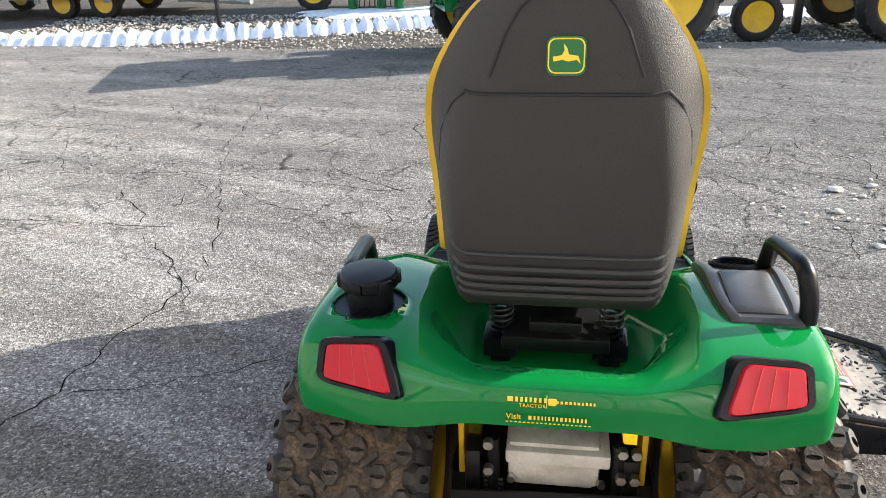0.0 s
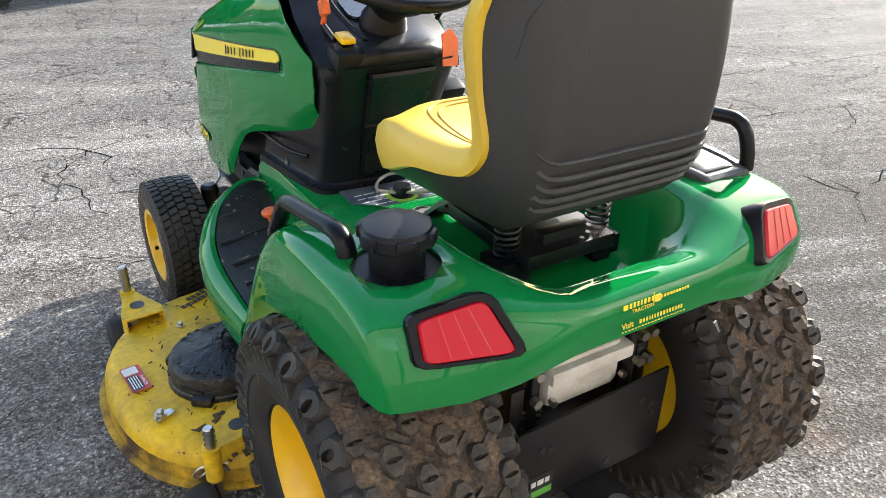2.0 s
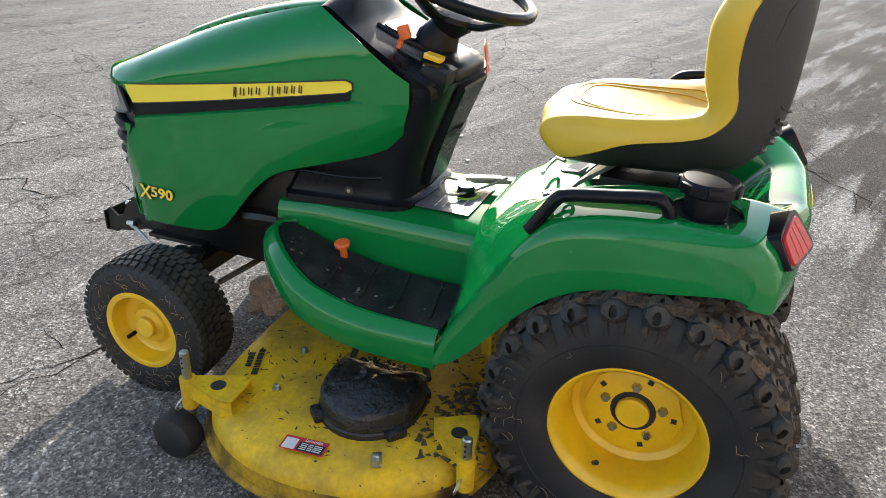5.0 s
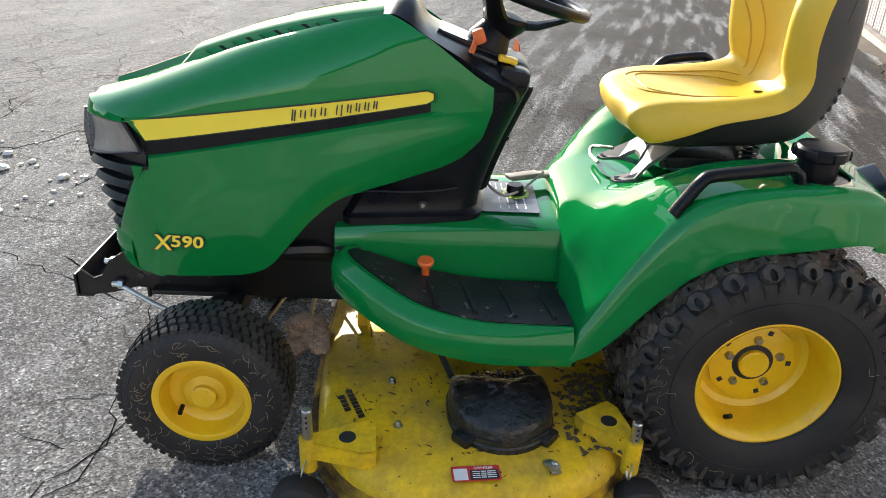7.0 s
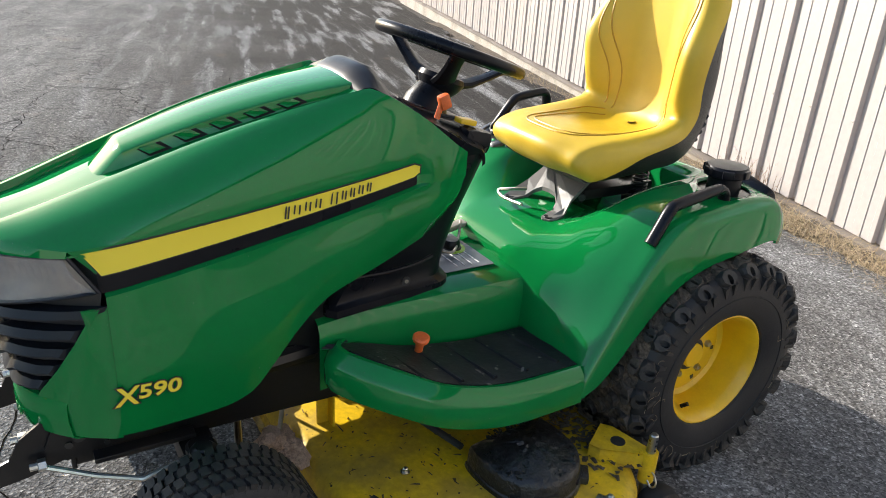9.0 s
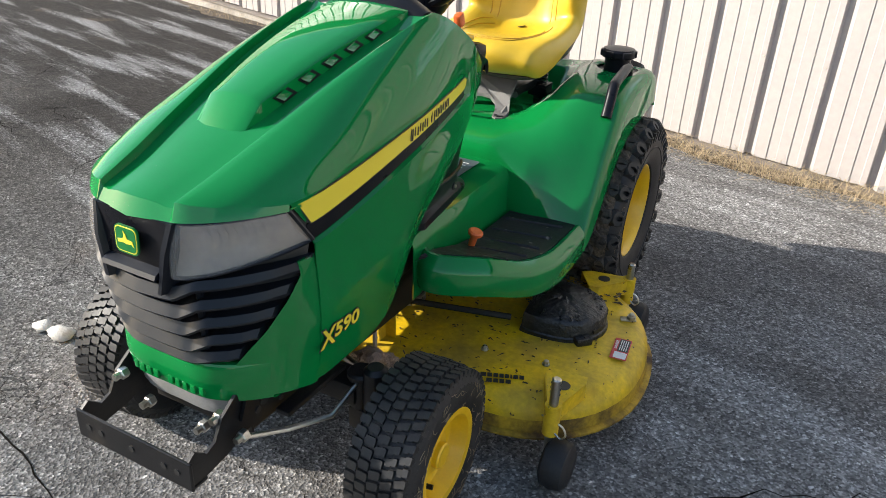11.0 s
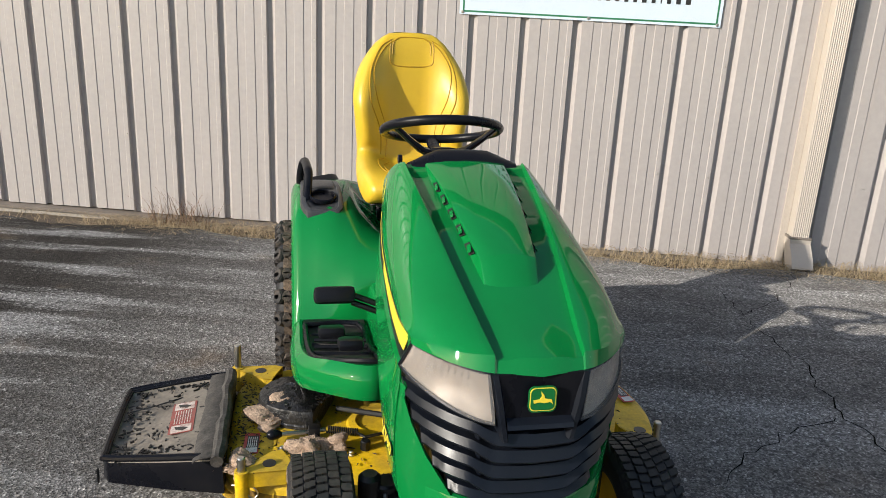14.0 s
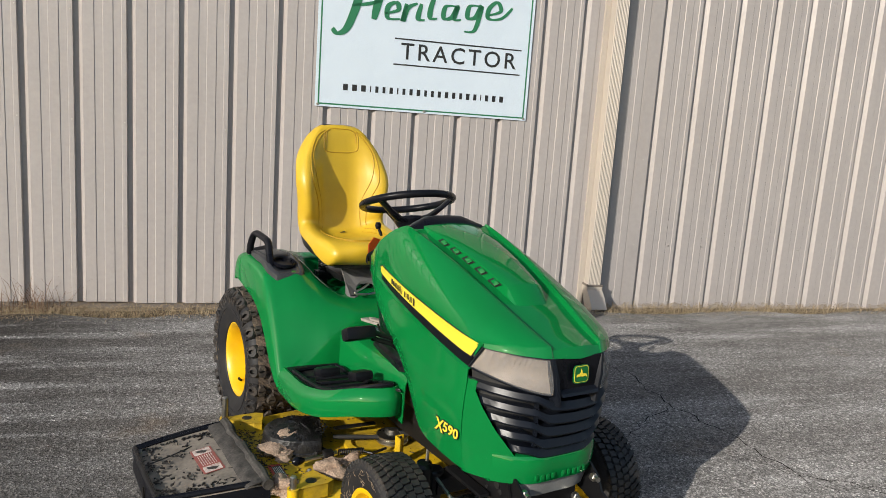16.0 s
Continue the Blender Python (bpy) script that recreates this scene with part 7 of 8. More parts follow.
for x in (-0.075, 0.095):
    bm = bmesh.new()
    disc(bm, (x, -0.150, 0.450), 0.008, 0.012, 6, "y")
    part("bolt", bm, M_STEEL, tank)
for k in range(7):
    bm = bmesh.new()
    tube(bm, [(-0.13, -0.12, 0.36 + k * 0.012), (-0.09, -0.13, 0.36 + k * 0.012)], 0.004, 6)
    part("hose_clamp", bm, M_IRON, tractor)
for x in (-0.11, 0.125):
    bm = bmesh.new()
    tube(bm, [(x, -0.125, 0.28), (x, -0.125, 0.53)], 0.012, 8)
    part("hydraulic_pipe", bm, M_IRON, tractor, "black hydraulic pipe")
for x in (-0.15, 0.15):
    bm = bmesh.new()
    box(bm, (x, -0.11, 0.42), (0.03, 0.05, 0.16), 0.004)
    part("lift_arm", bm, M_IRON, tractor, "black hydraulic lift arm")
for x in (-0.118, 0.13, 0.155):
    for z in (0.47, 0.53):
        bm = bmesh.new()
        disc(bm, (x, -0.155, z), 0.010, 0.018, 6, "y", 0.002)
        part("bolt", bm, M_STEEL, hitch)
for s in (-1, 1):
    bm = bmesh.new()
    box(bm, (s * 0.175, -0.07, 0.50), (0.012, 0.07, 0.16), 0.003)
    part("frame_upright", bm, M_YELLOW, tractor, "yellow frame upright", smooth=False)

# ---- mower deck ----
DECK = [(0.0, 1.065), (-0.25, 1.060), (-0.48, 1.035), (-0.60, 0.985), (-0.685, 0.90), (-0.735, 0.78), (-0.742, 0.64), (-0.715, 0.50), (-0.655, 0.395), (-0.56, 0.320), (-0.40, 0.285), (-0.20, 0.275), (0.0, 0.275),
        (0.20, 0.275), (0.42, 0.290), (0.58, 0.335), (0.655, 0.42), (0.670, 0.55), (0.672, 0.75), (0.668, 0.90), (0.60, 0.985), (0.48, 1.035), (0.25, 1.060)]


def deck_ring(inset, z):
    out = []
    c = Vector((-0.03, 0.66, 0))
    n = len(DECK)
    for i, (x, y) in enumerate(DECK):
        a, b = Vector((*DECK[i - 1], 0)), Vector((*DECK[(i + 1) % n], 0))
        t = (b - a).normalized()
        out.append(Vector((x - t.y * inset, y + t.x * inset, z)))
    return out


DECK = [(p.x, p.y) for p in spline([(x, y, 0) for x, y in DECK + DECK[:1]], 3)[:-1]]
bm = bmesh.new()
loft(bm, [deck_ring(0.0035, 0.128), deck_ring(0.006, 0.142), deck_ring(0.013, 0.157), deck_ring(0.026, 0.170), deck_ring(0.046, 0.179), deck_ring(0.16, 0.184)], (False, True))
deck = part("mower_deck", bm, M_DECK, tractor, "worn yellow stamped-steel mower deck strewn with clippings", angle=40)
deck.modifiers.new("thickness", "SOLIDIFY").thickness = 0.003
bm = bmesh.new()
loft(bm, [deck_ring(-0.010, 0.080), deck_ring(-0.016, 0.084), deck_ring(-0.016, 0.090), deck_ring(-0.009, 0.094), deck_ring(0.0, 0.094), deck_ring(0.0025, 0.112), deck_ring(0.0035, 0.128)], (False, False))
part("skirt", bm, M_SKIRT, deck, "yellow skirt with brown grime above its rolled rim", angle=50).modifiers.new("thickness", "SOLIDIFY").thickness = 0.003


def spindle_cover(x, y, turn_, label):
    q = Matrix.Translation((x, y, 0.182)) @ Matrix.Rotation(turn_, 4, "Z")
    poly = [(p.x, p.y) for p in spline([(0.128 * math.cos(radians(a)), 0.122 * math.sin(radians(a)), 0) for a in range(-90, 91, 20)] + [(-0.050, 0.122, 0), (-0.082, 0.116, 0), (-0.090, 0.100, 0), (-0.092, 0.0, 0), (-0.090, -0.100, 0), (-0.082, -0.116, 0), (-0.050, -0.122, 0), (0.0, -0.122, 0)], 2)[:-1]]
    random.seed(int(abs(x) * 1000))
    bm = bmesh.new()
    rings = [[q @ Vector((a * k, b * k, z)) for a, b in poly] for k, z in ((1.04, 0.0), (1.03, 0.012), (1.0, 0.016), (0.985, 0.050), (0.955, 0.060))]
    for k, z in ((0.90, 0.064), (0.80, 0.068), (0.68, 0.072), (0.54, 0.077), (0.40, 0.081), (0.26, 0.084), (0.12, 0.086)):
        rings.append([q @ Vector((a * k, b * k, z + random.uniform(-0.0035, 0.0035))) for a, b in poly])
    loft(bm, rings)
    ob = part("spindle_cover", bm, M_GRIME, deck, label)
    for f in (48, -48, 128):
        a = radians(f)
        bm = bmesh.new()
        box(bm, q @ Vector((0.122 * math.cos(a), 0.122 * math.sin(a), 0.012)), (0.05, 0.05, 0.024), 0.008, (q @ Matrix.Rotation(a, 4, "Z")).to_3x3())
        part("cover_tab", bm, M_GRIME, ob)
    for a in (-20, 35):
        bm = bmesh.new()
        w = q @ Matrix.Rotation(radians(a), 4, "Z")
        box(bm, w @ Vector((0.1255, 0, 0.028)), (0.006, 0.055, 0.008), 0, w.to_3x3())
        part("cover_slot", bm, M_INK, ob, smooth=False)
    return ob


spindle_cover(-0.475, 0.600, radians(184), "black pulley cover caked with grass")
spindle_cover(0.450, 0.640, radians(-20), "black pulley cover caked with grass")


def wheel_bracket(px, py, ix, iy, top):
    """A pressed yellow bracket with a pin tube at its outer end."""
    d = Vector((px - ix, py - iy, 0))
    L = d.length
    d.normalize()
    e = Vector((-d.y, d.x, 0))
    o = Vector((ix, iy, 0.0))
    bm = bmesh.new()
    outline = [(0.0, 0.048), (0.03, 0.052), (L - 0.02, 0.018), (L, 0.012), (L, -0.012), (L - 0.02, -0.018), (0.03, -0.052), (0.0, -0.048)]
    loft(bm, [[o + d * a + e * b + Vector((0, 0, z)) for a, b in outline] for z in (0.212, 0.217)])
    for sgn in (-1, 1):
        side = [(0.0, 0.048), (0.03, 0.052), (L - 0.02, 0.018), (L, 0.012)]
        loft(bm, [[o + d * a + e * b * sgn + Vector((0, 0, 0.216)) for a, b in side], [o + d * a + e * b * sgn + Vector((0, 0, 0.170)) for a, b in side]], closed=False)
    br = part("wheel_bracket", bm, M_DECK, deck, "yellow bracket of an anti-scalp wheel", smooth=False)
    br.modifiers.new("thickness", "SOLIDIFY").thickness = 0.003
    bm = bmesh.new()
    disc(bm, o + d * (L * 0.42) + Vector((0, 0, 0.2172)), 0.019, 0.0012, 16)
    part("bracket_hole", bm, M_INK, br, smooth=False)
    bm = bmesh.new()
    disc(bm, (px, py, 0.135), 0.020, 0.085, 16)
    part("pin_tube", bm, M_DECK, br)
    bm = bmesh.new()
    disc(bm, (px, py, 0.05), 0.0115, top - 0.05, 14, "z", 0.003)
    part("pin", bm, M_STEEL, br, "zinc-plated pin with holes")
    bm = bmesh.new()
    for k in range(3):
        disc(bm, (px - 0.013, py, top - 0.014 - 0.014 * k), 0.003, 0.026, 6, "x")
    part("pin_hole", bm, M_INK, br, smooth=False)
    bm = bmesh.new()
    tube(bm, spline([(px + 0.028, py - 0.01, 0.17), (px + 0.0, py, 0.172), (px - 0.03, py + 0.005, 0.168), (px - 0.042, py + 0.01, 0.150), (px - 0.03, py + 0.012, 0.138), (px - 0.012, py + 0.01, 0.150)], 5), 0.0025, 6)
    part("spring_clip", bm, M_STEEL, br)
    s = -1 if px < 0 else 1
    bm = bmesh.new()
    cx, cy = px + s * 0.035, py + (0.02 if py > 0.6 else -0.02)
    lathe(bm, [(0.0, -0.034), (0.045, -0.034), (0.058, -0.026), (0.063, 0.0), (0.058, 0.026), (0.045, 0.034), (0.018, 0.034), (0.0, 0.036)], 28, Matrix.Translation((cx, cy, 0.066)))
    part("anti_scalp_wheel", bm, M_SIDEWALL, br, "black rubber anti-scalp wheel")


wheel_bracket(-0.612, 1.033, -0.598, 0.885, 0.296)
wheel_bracket(-0.590, 0.310, -0.470, 0.385, 0.272)
wheel_bracket(0.606, 1.030, 0.480, 0.975, 0.262)
wheel_bracket(0.655, 0.390, 0.52, 0.44, 0.305)
for x, y in ((-0.652, 0.495), (0.50, 0.90)):
    bm = bmesh.new()
    box(bm, (x + 0.008, y + 0.003, 0.186), (0.046, 0.022, 0.006), 0.003, Matrix.Rotation(radians(25), 3, "Z"))
    disc(bm, (x, y, 0.187), 0.014, 0.011, 6)
    disc(bm, (x, y, 0.198), 0.008, 0.010, 10, "z", 0.003)
    part("washout_port", bm, M_STEEL, deck, "steel wash port")

# warning label on the deck
lab = Matrix.Translation((-0.672, 0.665, 0.1868)) @ Matrix.Rotation(radians(276), 4, "Z") @ Matrix.Diagonal((0.88, 0.90, 1, 1))
bm = bmesh.new()
prism(bm, rrect(0.120, 0.050, 0.003, 2), 0.0012, lab)
warn = part("warning_label", bm, M_RED, deck, "red and black danger label", smooth=False)
bm = bmesh.new()
prism(bm, rrect(0.070, 0.032, 0.002, 2), 0.0018, lab @ Matrix.Translation((0.020, -0.006, 0)))
part("label_field", bm, M_INK, warn, smooth=False)
bm = bmesh.new()
prism(bm, rrect(0.034, 0.038, 0.002, 2), 0.0018, lab @ Matrix.Translation((-0.038, -0.003, 0)))
for k in range(4):
    bars(bm, lab @ Matrix.Translation((0.020, 0.004 - 0.0065 * k, 0.0012)), (0.018, 0.012, 0.022), 0.0026, 0.003, 0.0012)
part("label_bar", bm, M_WHITE, warn, smooth=False)
lettering("label_word", "DANGER", 0.012, lab @ Matrix.Translation((0.020, 0.0165, 0.0014)), M_WHITE, warn, 0.0004)

# discharge chute on the other side: a sloped lid with a rolled rim, a hinge roll and a dropped front face
CH = [(0.668, 0.455), (0.80, 0.452), (0.972, 0.460), (1.000, 0.486), (1.002, 0.66), (0.998, 0.842), (0.980, 0.872), (0.82, 0.925), (0.668, 0.962)]


def chute_z(x):
    return at([0.66, 0.70, 0.80, 1.02], [0.224, 0.222, 0.208, 0.176], x)


def chute_ring(k, dz, low=None):
    cx, cy = 0.84, 0.715
    return [Vector((cx + (x - cx) * k, cy + (y - cy) * k, chute_z(x) + dz if low is None else low)) for x, y in CH]


bm = bmesh.new()
loft(bm, [chute_ring(1.012, -0.010), chute_ring(1.005, -0.002), chute_ring(0.985, 0.004), chute_ring(0.955, 0.002), chute_ring(0.93, -0.007), chute_ring(0.5, -0.006)], (False, True))
chute = part("discharge_chute", bm, M_CHUTE, deck, "dusty black plastic discharge chute", angle=40)
chute.modifiers.new("thickness", "SOLIDIFY").thickness = 0.003
bm = bmesh.new()
loft(bm, [chute_ring(1.045, 0, 0.112), chute_ring(1.04, -0.045), chute_ring(1.025, -0.020), chute_ring(1.008, -0.007)], (False, False))
skirt = part("chute_skirt", bm, M_BLACK, chute, "black plastic skirt of the chute", angle=40)
skirt.modifiers.new("thickness", "SOLIDIFY").thickness = 0.003
for k, r in ((1.0, 0.010), (0.955, 0.0055)):
    bm = bmesh.new()
    loop = chute_ring(k, 0.005)
    tube(bm, spline(loop, 4), r, 8)
    part("rim_roll", bm, M_BLACK, chute, "worn black rolled rim")
M_SCUFFED = surface("scuffed_black_rubber", (0.022, 0.021, 0.021), 0.6, gloss=0.35, spot=(0.115, 0.105, 0.095), spot_amount=0.55, spot_scale=22, grain=0.5, grain_scale=120, relief=0.5)
bm = bmesh.new()
random.seed(8)
pts = [Vector((0.676 + random.uniform(-0.004, 0.004), 0.45 + 0.54 * k / 14, 0.226 + random.uniform(-0.003, 0.003))) for k in range(15)]
tube(bm, pts, [random.uniform(0.016, 0.022) for k in pts], 10)
part("hinge_roll", bm, M_SCUFFED, chute, "scuffed black rubber hinge roll")
bm = bmesh.new()
flap = []
for k in range(19):
    y = 0.462 + 0.515 * k / 18
    flap.append([Vector((x + random.uniform(-0.003, 0.003), y, chute_z(x) + dz + random.uniform(-0.0015, 0.0015))) for x, dz in ((0.672, 0.010), (0.690, 0.013), (0.712, 0.012), (0.734, 0.008), (0.742, 0.002))])
grid(bm, flap)
flap_ob = part("hinge_flap", bm, M_SCUFFED, chute, "dusty rubber flap along the hinge")
flap_ob.modifiers.new("thickness", "SOLIDIFY").thickness = 0.003
bm = bmesh.new()
tube(bm, spline([(0.985, 0.60, chute_z(0.985) - 0.004), (0.90, 0.585, chute_z(0.90) - 0.004), (0.82, 0.56, chute_z(0.82) - 0.004)], 6), 0.0025, 6)
part("scored_line", bm, M_GRIME, chute)
for y in (0.72, 0.80, 0.88):
    bm = bmesh.new()
    box(bm, (1.012, y, 0.138), (0.006, 0.010, 0.045), 0.002)
    part("front_rib", bm, M_IRON, chute)
cl = Matrix.Translation((0.800, 0.705, 0.2105)) @ Matrix.Rotation(radians(8), 4, "Y") @ Matrix.Rotation(radians(92), 4, "Z") @ Matrix.Diagonal((1.18, 1.1, 1, 1))
bm = bmesh.new()
prism(bm, rrect(0.158, 0.066, 0.003, 2), 0.0015, cl)
M_FADED = surface("faded_label_white", (0.60, 0.54, 0.50), 0.6, spot=(0.36, 0.24, 0.21), spot_amount=0.5, spot_scale=60)
cw = part("warning_label", bm, surface("faded_red_label", (0.30, 0.07, 0.06), 0.6, spot=(0.20, 0.12, 0.10), spot_scale=25), chute, "scuffed red and white warning label", smooth=False)
for x in (-0.058, 0.058):
    bm = bmesh.new()
    prism(bm, rrect(0.036, 0.054, 0.002, 2), 0.0022, cl @ Matrix.Translation((x, 0, 0)))
    part("label_field", bm, M_FADED, cw, smooth=False)
    bm = bmesh.new()
    prism(bm, [(-0.010, -0.018), (0.004, -0.014), (0.012, 0.006), (0.002, 0.020), (-0.006, 0.004)], 0.0028, cl @ Matrix.Translation((x, 0, 0)))
    part("pictogram", bm, M_INK, cw, smooth=False)
bm = bmesh.new()
for k in range(7):
    bars(bm, cl @ Matrix.Translation((0.0, 0.021 - 0.007 * k, 0.0016)), (0.018, 0.012, 0.016, 0.010), 0.0022, 0.003, 0.0008)
part("label_bar", bm, M_FADED, cw, smooth=False)
# wet clippings and dirt stuck on the lid, thickest along its rims
bm = bmesh.new()
random.seed(19)
for k in range(190):
    if k < 100:
        x, y = random.choice(((random.gauss(0.965, 0.012), random.uniform(0.48, 0.85)), (random.uniform(0.74, 0.97), random.gauss(0.872, 0.012)), (random.uniform(0.72, 0.96), random.gauss(0.485, 0.012))))
    else:
        x, y = random.uniform(0.73, 0.97), random.uniform(0.48, 0.86)
    L = random.betavariate(1.2, 3.0) * 0.014 + 0.002
    box(bm, (x, y, chute_z(x) - 0.003), (L * 2, random.uniform(0.002, 0.006), random.uniform(0.003, 0.007)), 0, Matrix.Rotation(random.uniform(0, 3.14), 3, "Z") @ Matrix.Rotation(random.uniform(-0.3, 0.3), 3, "X"))
tagged(part("stuck_dirt", bm, M_GRIME, chute, "dark wet clippings stuck on the chute", smooth=False), kind="stuff")

# ---- small things on the mower deck ----
def deck_part(name, bm, mat, label="", smooth=True):
    return part(name, bm, mat, deck, label, smooth)


M_BELT = surface("black_drive_belt", (0.015, 0.015, 0.015), 0.7)
for pts in ([(-0.05, 0.80, 0.212), (-0.36, 0.715, 0.212)], [(-0.03, 0.70, 0.212), (-0.36, 0.50, 0.212)], [(0.10, 0.80, 0.215), (0.33, 0.70, 0.212)], [(-0.04, 0.80, 0.23), (-0.04, 1.05, 0.32)], [(0.09, 0.80, 0.23), (0.09, 1.05, 0.32)]):
    bm = bmesh.new()
    tube(bm, pts, 0.009, 6)
    deck_part("drive_belt", bm, M_BELT, "black rubber drive belt")
for x, y, r in ((0.115, 0.775, 0.062), (-0.045, 0.755, 0.050)):
    bm = bmesh.new()
    lathe(bm, [(0.0, 0.0), (r, 0.0), (r, 0.006), (r * 0.84, 0.013), (r, 0.020), (r, 0.026), (r * 0.5, 0.030), (r * 0.3, 0.044), (0.0, 0.045)], 28, Matrix.Translation((x, y, 0.195)) @ Matrix.Rotation(radians(-90), 4, "Y"))
    deck_part("idler_pulley", bm, M_STEEL, "steel idler pulley")
# pressed boss and uprights
bm = bmesh.new()
lathe(bm, [(0.100, 0.0), (0.092, 0.012), (0.070, 0.016), (0.064, 0.006), (0.0, 0.006)], 28, Matrix.Translation((0.205, 0.760, 0.181)) @ Matrix.Rotation(radians(-90), 4, "Y"))
deck_part("pressed_boss", bm, M_DECK, "pressed yellow boss")
for x, y, h in ((-0.10, 0.945, 0.10), (0.170, 0.935, 0.11), (0.17, 0.40, 0.10), (-0.17, 0.40, 0.10)):
    bm = bmesh.new()
    box(bm, (x, y, 0.181 + h / 2), (0.032, 0.006, h), 0.002)
    box(bm, (x + 0.016, y + 0.016, 0.181 + h / 2), (0.006, 0.036, h), 0.002)
    up_ = deck_part("lift_lug", bm, M_DECK, "yellow upright lift lug", False)
    for k in range(3):
        bm = bmesh.new()
        disc(bm, (x, y - 0.0042 if x < 0 else y + 0.0032, 0.20 + h * 0.25 * (k + 1)), 0.006, 0.001, 10, "y")
        part("lug_hole", bm, M_INK, up_, smooth=False)
for s in (-1, 1):
    bm = bmesh.new()
    tube(bm, [(s * 0.13, 1.06, 0.42), (s * 0.135, 1.08, 0.33), (s * 0.15, 1.10, 0.24)], 0.006, 8)
    deck_part("lift_link", bm, M_STEEL, "zinc lift link")
for x, y in ((-0.351, 0.864), (-0.20, 0.62), (0.30, 0.93), (-0.52, 0.84), (0.33, 0.45)):
    bm = bmesh.new()
    disc(bm, (x, y, 0.183), 0.011, 0.004, 12)
    disc(bm, (x, y, 0.187), 0.0075, 0.010, 6, "z", 0.002)
    deck_part("deck_bolt", bm, M_STEEL, "small steel bolt")
# latch lever, springs and rods by the chute
bm = bmesh.new()
tube(bm, [(0.50, 0.845, 0.215), (0.43, 0.835, 0.212), (0.37, 0.83, 0.215)], 0.007, 8)
lever = deck_part("latch_lever", bm, M_STEEL, "steel latch lever with a black knob")
bm = bmesh.new()
tube(bm, spline([(0.545, 0.850, 0.218), (0.525, 0.848, 0.217), (0.50, 0.845, 0.215)], 4), [0.006, 0.010, 0.014, 0.016, 0.016, 0.015, 0.013, 0.010, 0.007], 12)
part("knob", bm, M_BLACK, lever)
bm = bmesh.new()
box(bm, (0.405, 0.835, 0.205), (0.035, 0.030, 0.05), 0.005)
part("clevis", bm, M_IRON, lever)


def spring(a, b, r, turns):
    a, b = Vector(a), Vector(b)
    d = (b - a).normalized()
    s1 = d.cross(Vector((0, 0, 1))).normalized()
    s2 = d.cross(s1)
    bm = bmesh.new()
    n_ = turns * 8
    tube(bm, [a + (b - a) * (k / n_) + s1 * math.cos(6.283 * k / 8) * r + s2 * math.sin(6.283 * k / 8) * r for k in range(n_ + 1)], r * 0.28, 5)
    deck_part("tension_spring", bm, M_IRON, "black tension spring")


spring((0.365, 0.832, 0.215), (0.275, 0.858, 0.215), 0.010, 14)
spring((0.24, 0.52, 0.235), (0.15, 0.60, 0.235), 0.011, 12)
bm = bmesh.new()
tube(bm, [(0.285, 0.855, 0.215), (0.255, 0.885, 0.213), (0.19, 0.87, 0.215)], 0.005, 8)
disc(bm, (0.256, 0.905, 0.185), 0.015, 0.03, 8, "z", 0.003)
deck_part("spring_anchor", bm, M_IRON, "dark bolt and rod")
bm = bmesh.new()
box(bm, (0.22, 0.655, 0.222), (0.17, 0.022, 0.008), 0.002, Matrix.Rotation(radians(-4), 3, "Z"))
deck_part("flat_strap", bm, M_IRON, "dark flat steel strap", False)
bm = bmesh.new()
lathe(bm, [(0.026, 0.0), (0.030, 0.03), (0.026, 0.045), (0.0, 0.047)], 18, Matrix.Translation((0.135, 1.06, 0.19)) @ Matrix.Rotation(radians(-90), 4, "Y"))
deck_part("rubber_cap", bm, M_BLACK, "black rubber cap")
# warning label near the chute hinge
lw = Matrix.Translation((0.590, 0.835, 0.1838)) @ Matrix.Rotation(radians(88), 4, "Z")
bm = bmesh.new()
prism(bm, rrect(0.110, 0.045, 0.003, 2), 0.0012, lw)
w2 = deck_part("warning_label", bm, M_RED, "red, black and white danger label", False)
bm = bmesh.new()
prism(bm, rrect(0.074, 0.034, 0.002, 2), 0.0018, lw @ Matrix.Translation((-0.004, 0.004, 0)))
part("label_field", bm, M_INK, w2, smooth=False)
bm = bmesh.new()
prism(bm, rrect(0.026, 0.034, 0.002, 2), 0.0019, lw @ Matrix.Translation((0.038, 0.002, 0)))
for k in range(5):
    bars(bm, lw @ Matrix.Translation((-0.006, 0.015 - 0.006 * k, 0.0012)), (0.016, 0.012, 0.020), 0.0025, 0.003, 0.0013)
part("label_bar", bm, M_WHITE, w2, smooth=False)
# two-line deck marking as bars
am = Matrix.Translation((-0.447, 0.960, 0.1840)) @ Matrix.Rotation(radians(203), 4, "Z") @ Matrix.Diagonal((1.12, 1.05, 1, 1))
bm = bmesh.new()
bars(bm, am @ Matrix.Translation((0.0, 0.012, 0)), (0.013, 0.011, 0.011, 0.010, 0.009, 0.004, 0.011, 0.011), 0.015, 0.003, 0.001)
bars(bm, am @ Matrix.Translation((-0.008, -0.010, 0)), (0.013, 0.011, 0.011, 0.012), 0.015, 0.003, 0.001)
deck_part("marking_bar", bm, M_INK, "black two-line deck marking as bars", False)


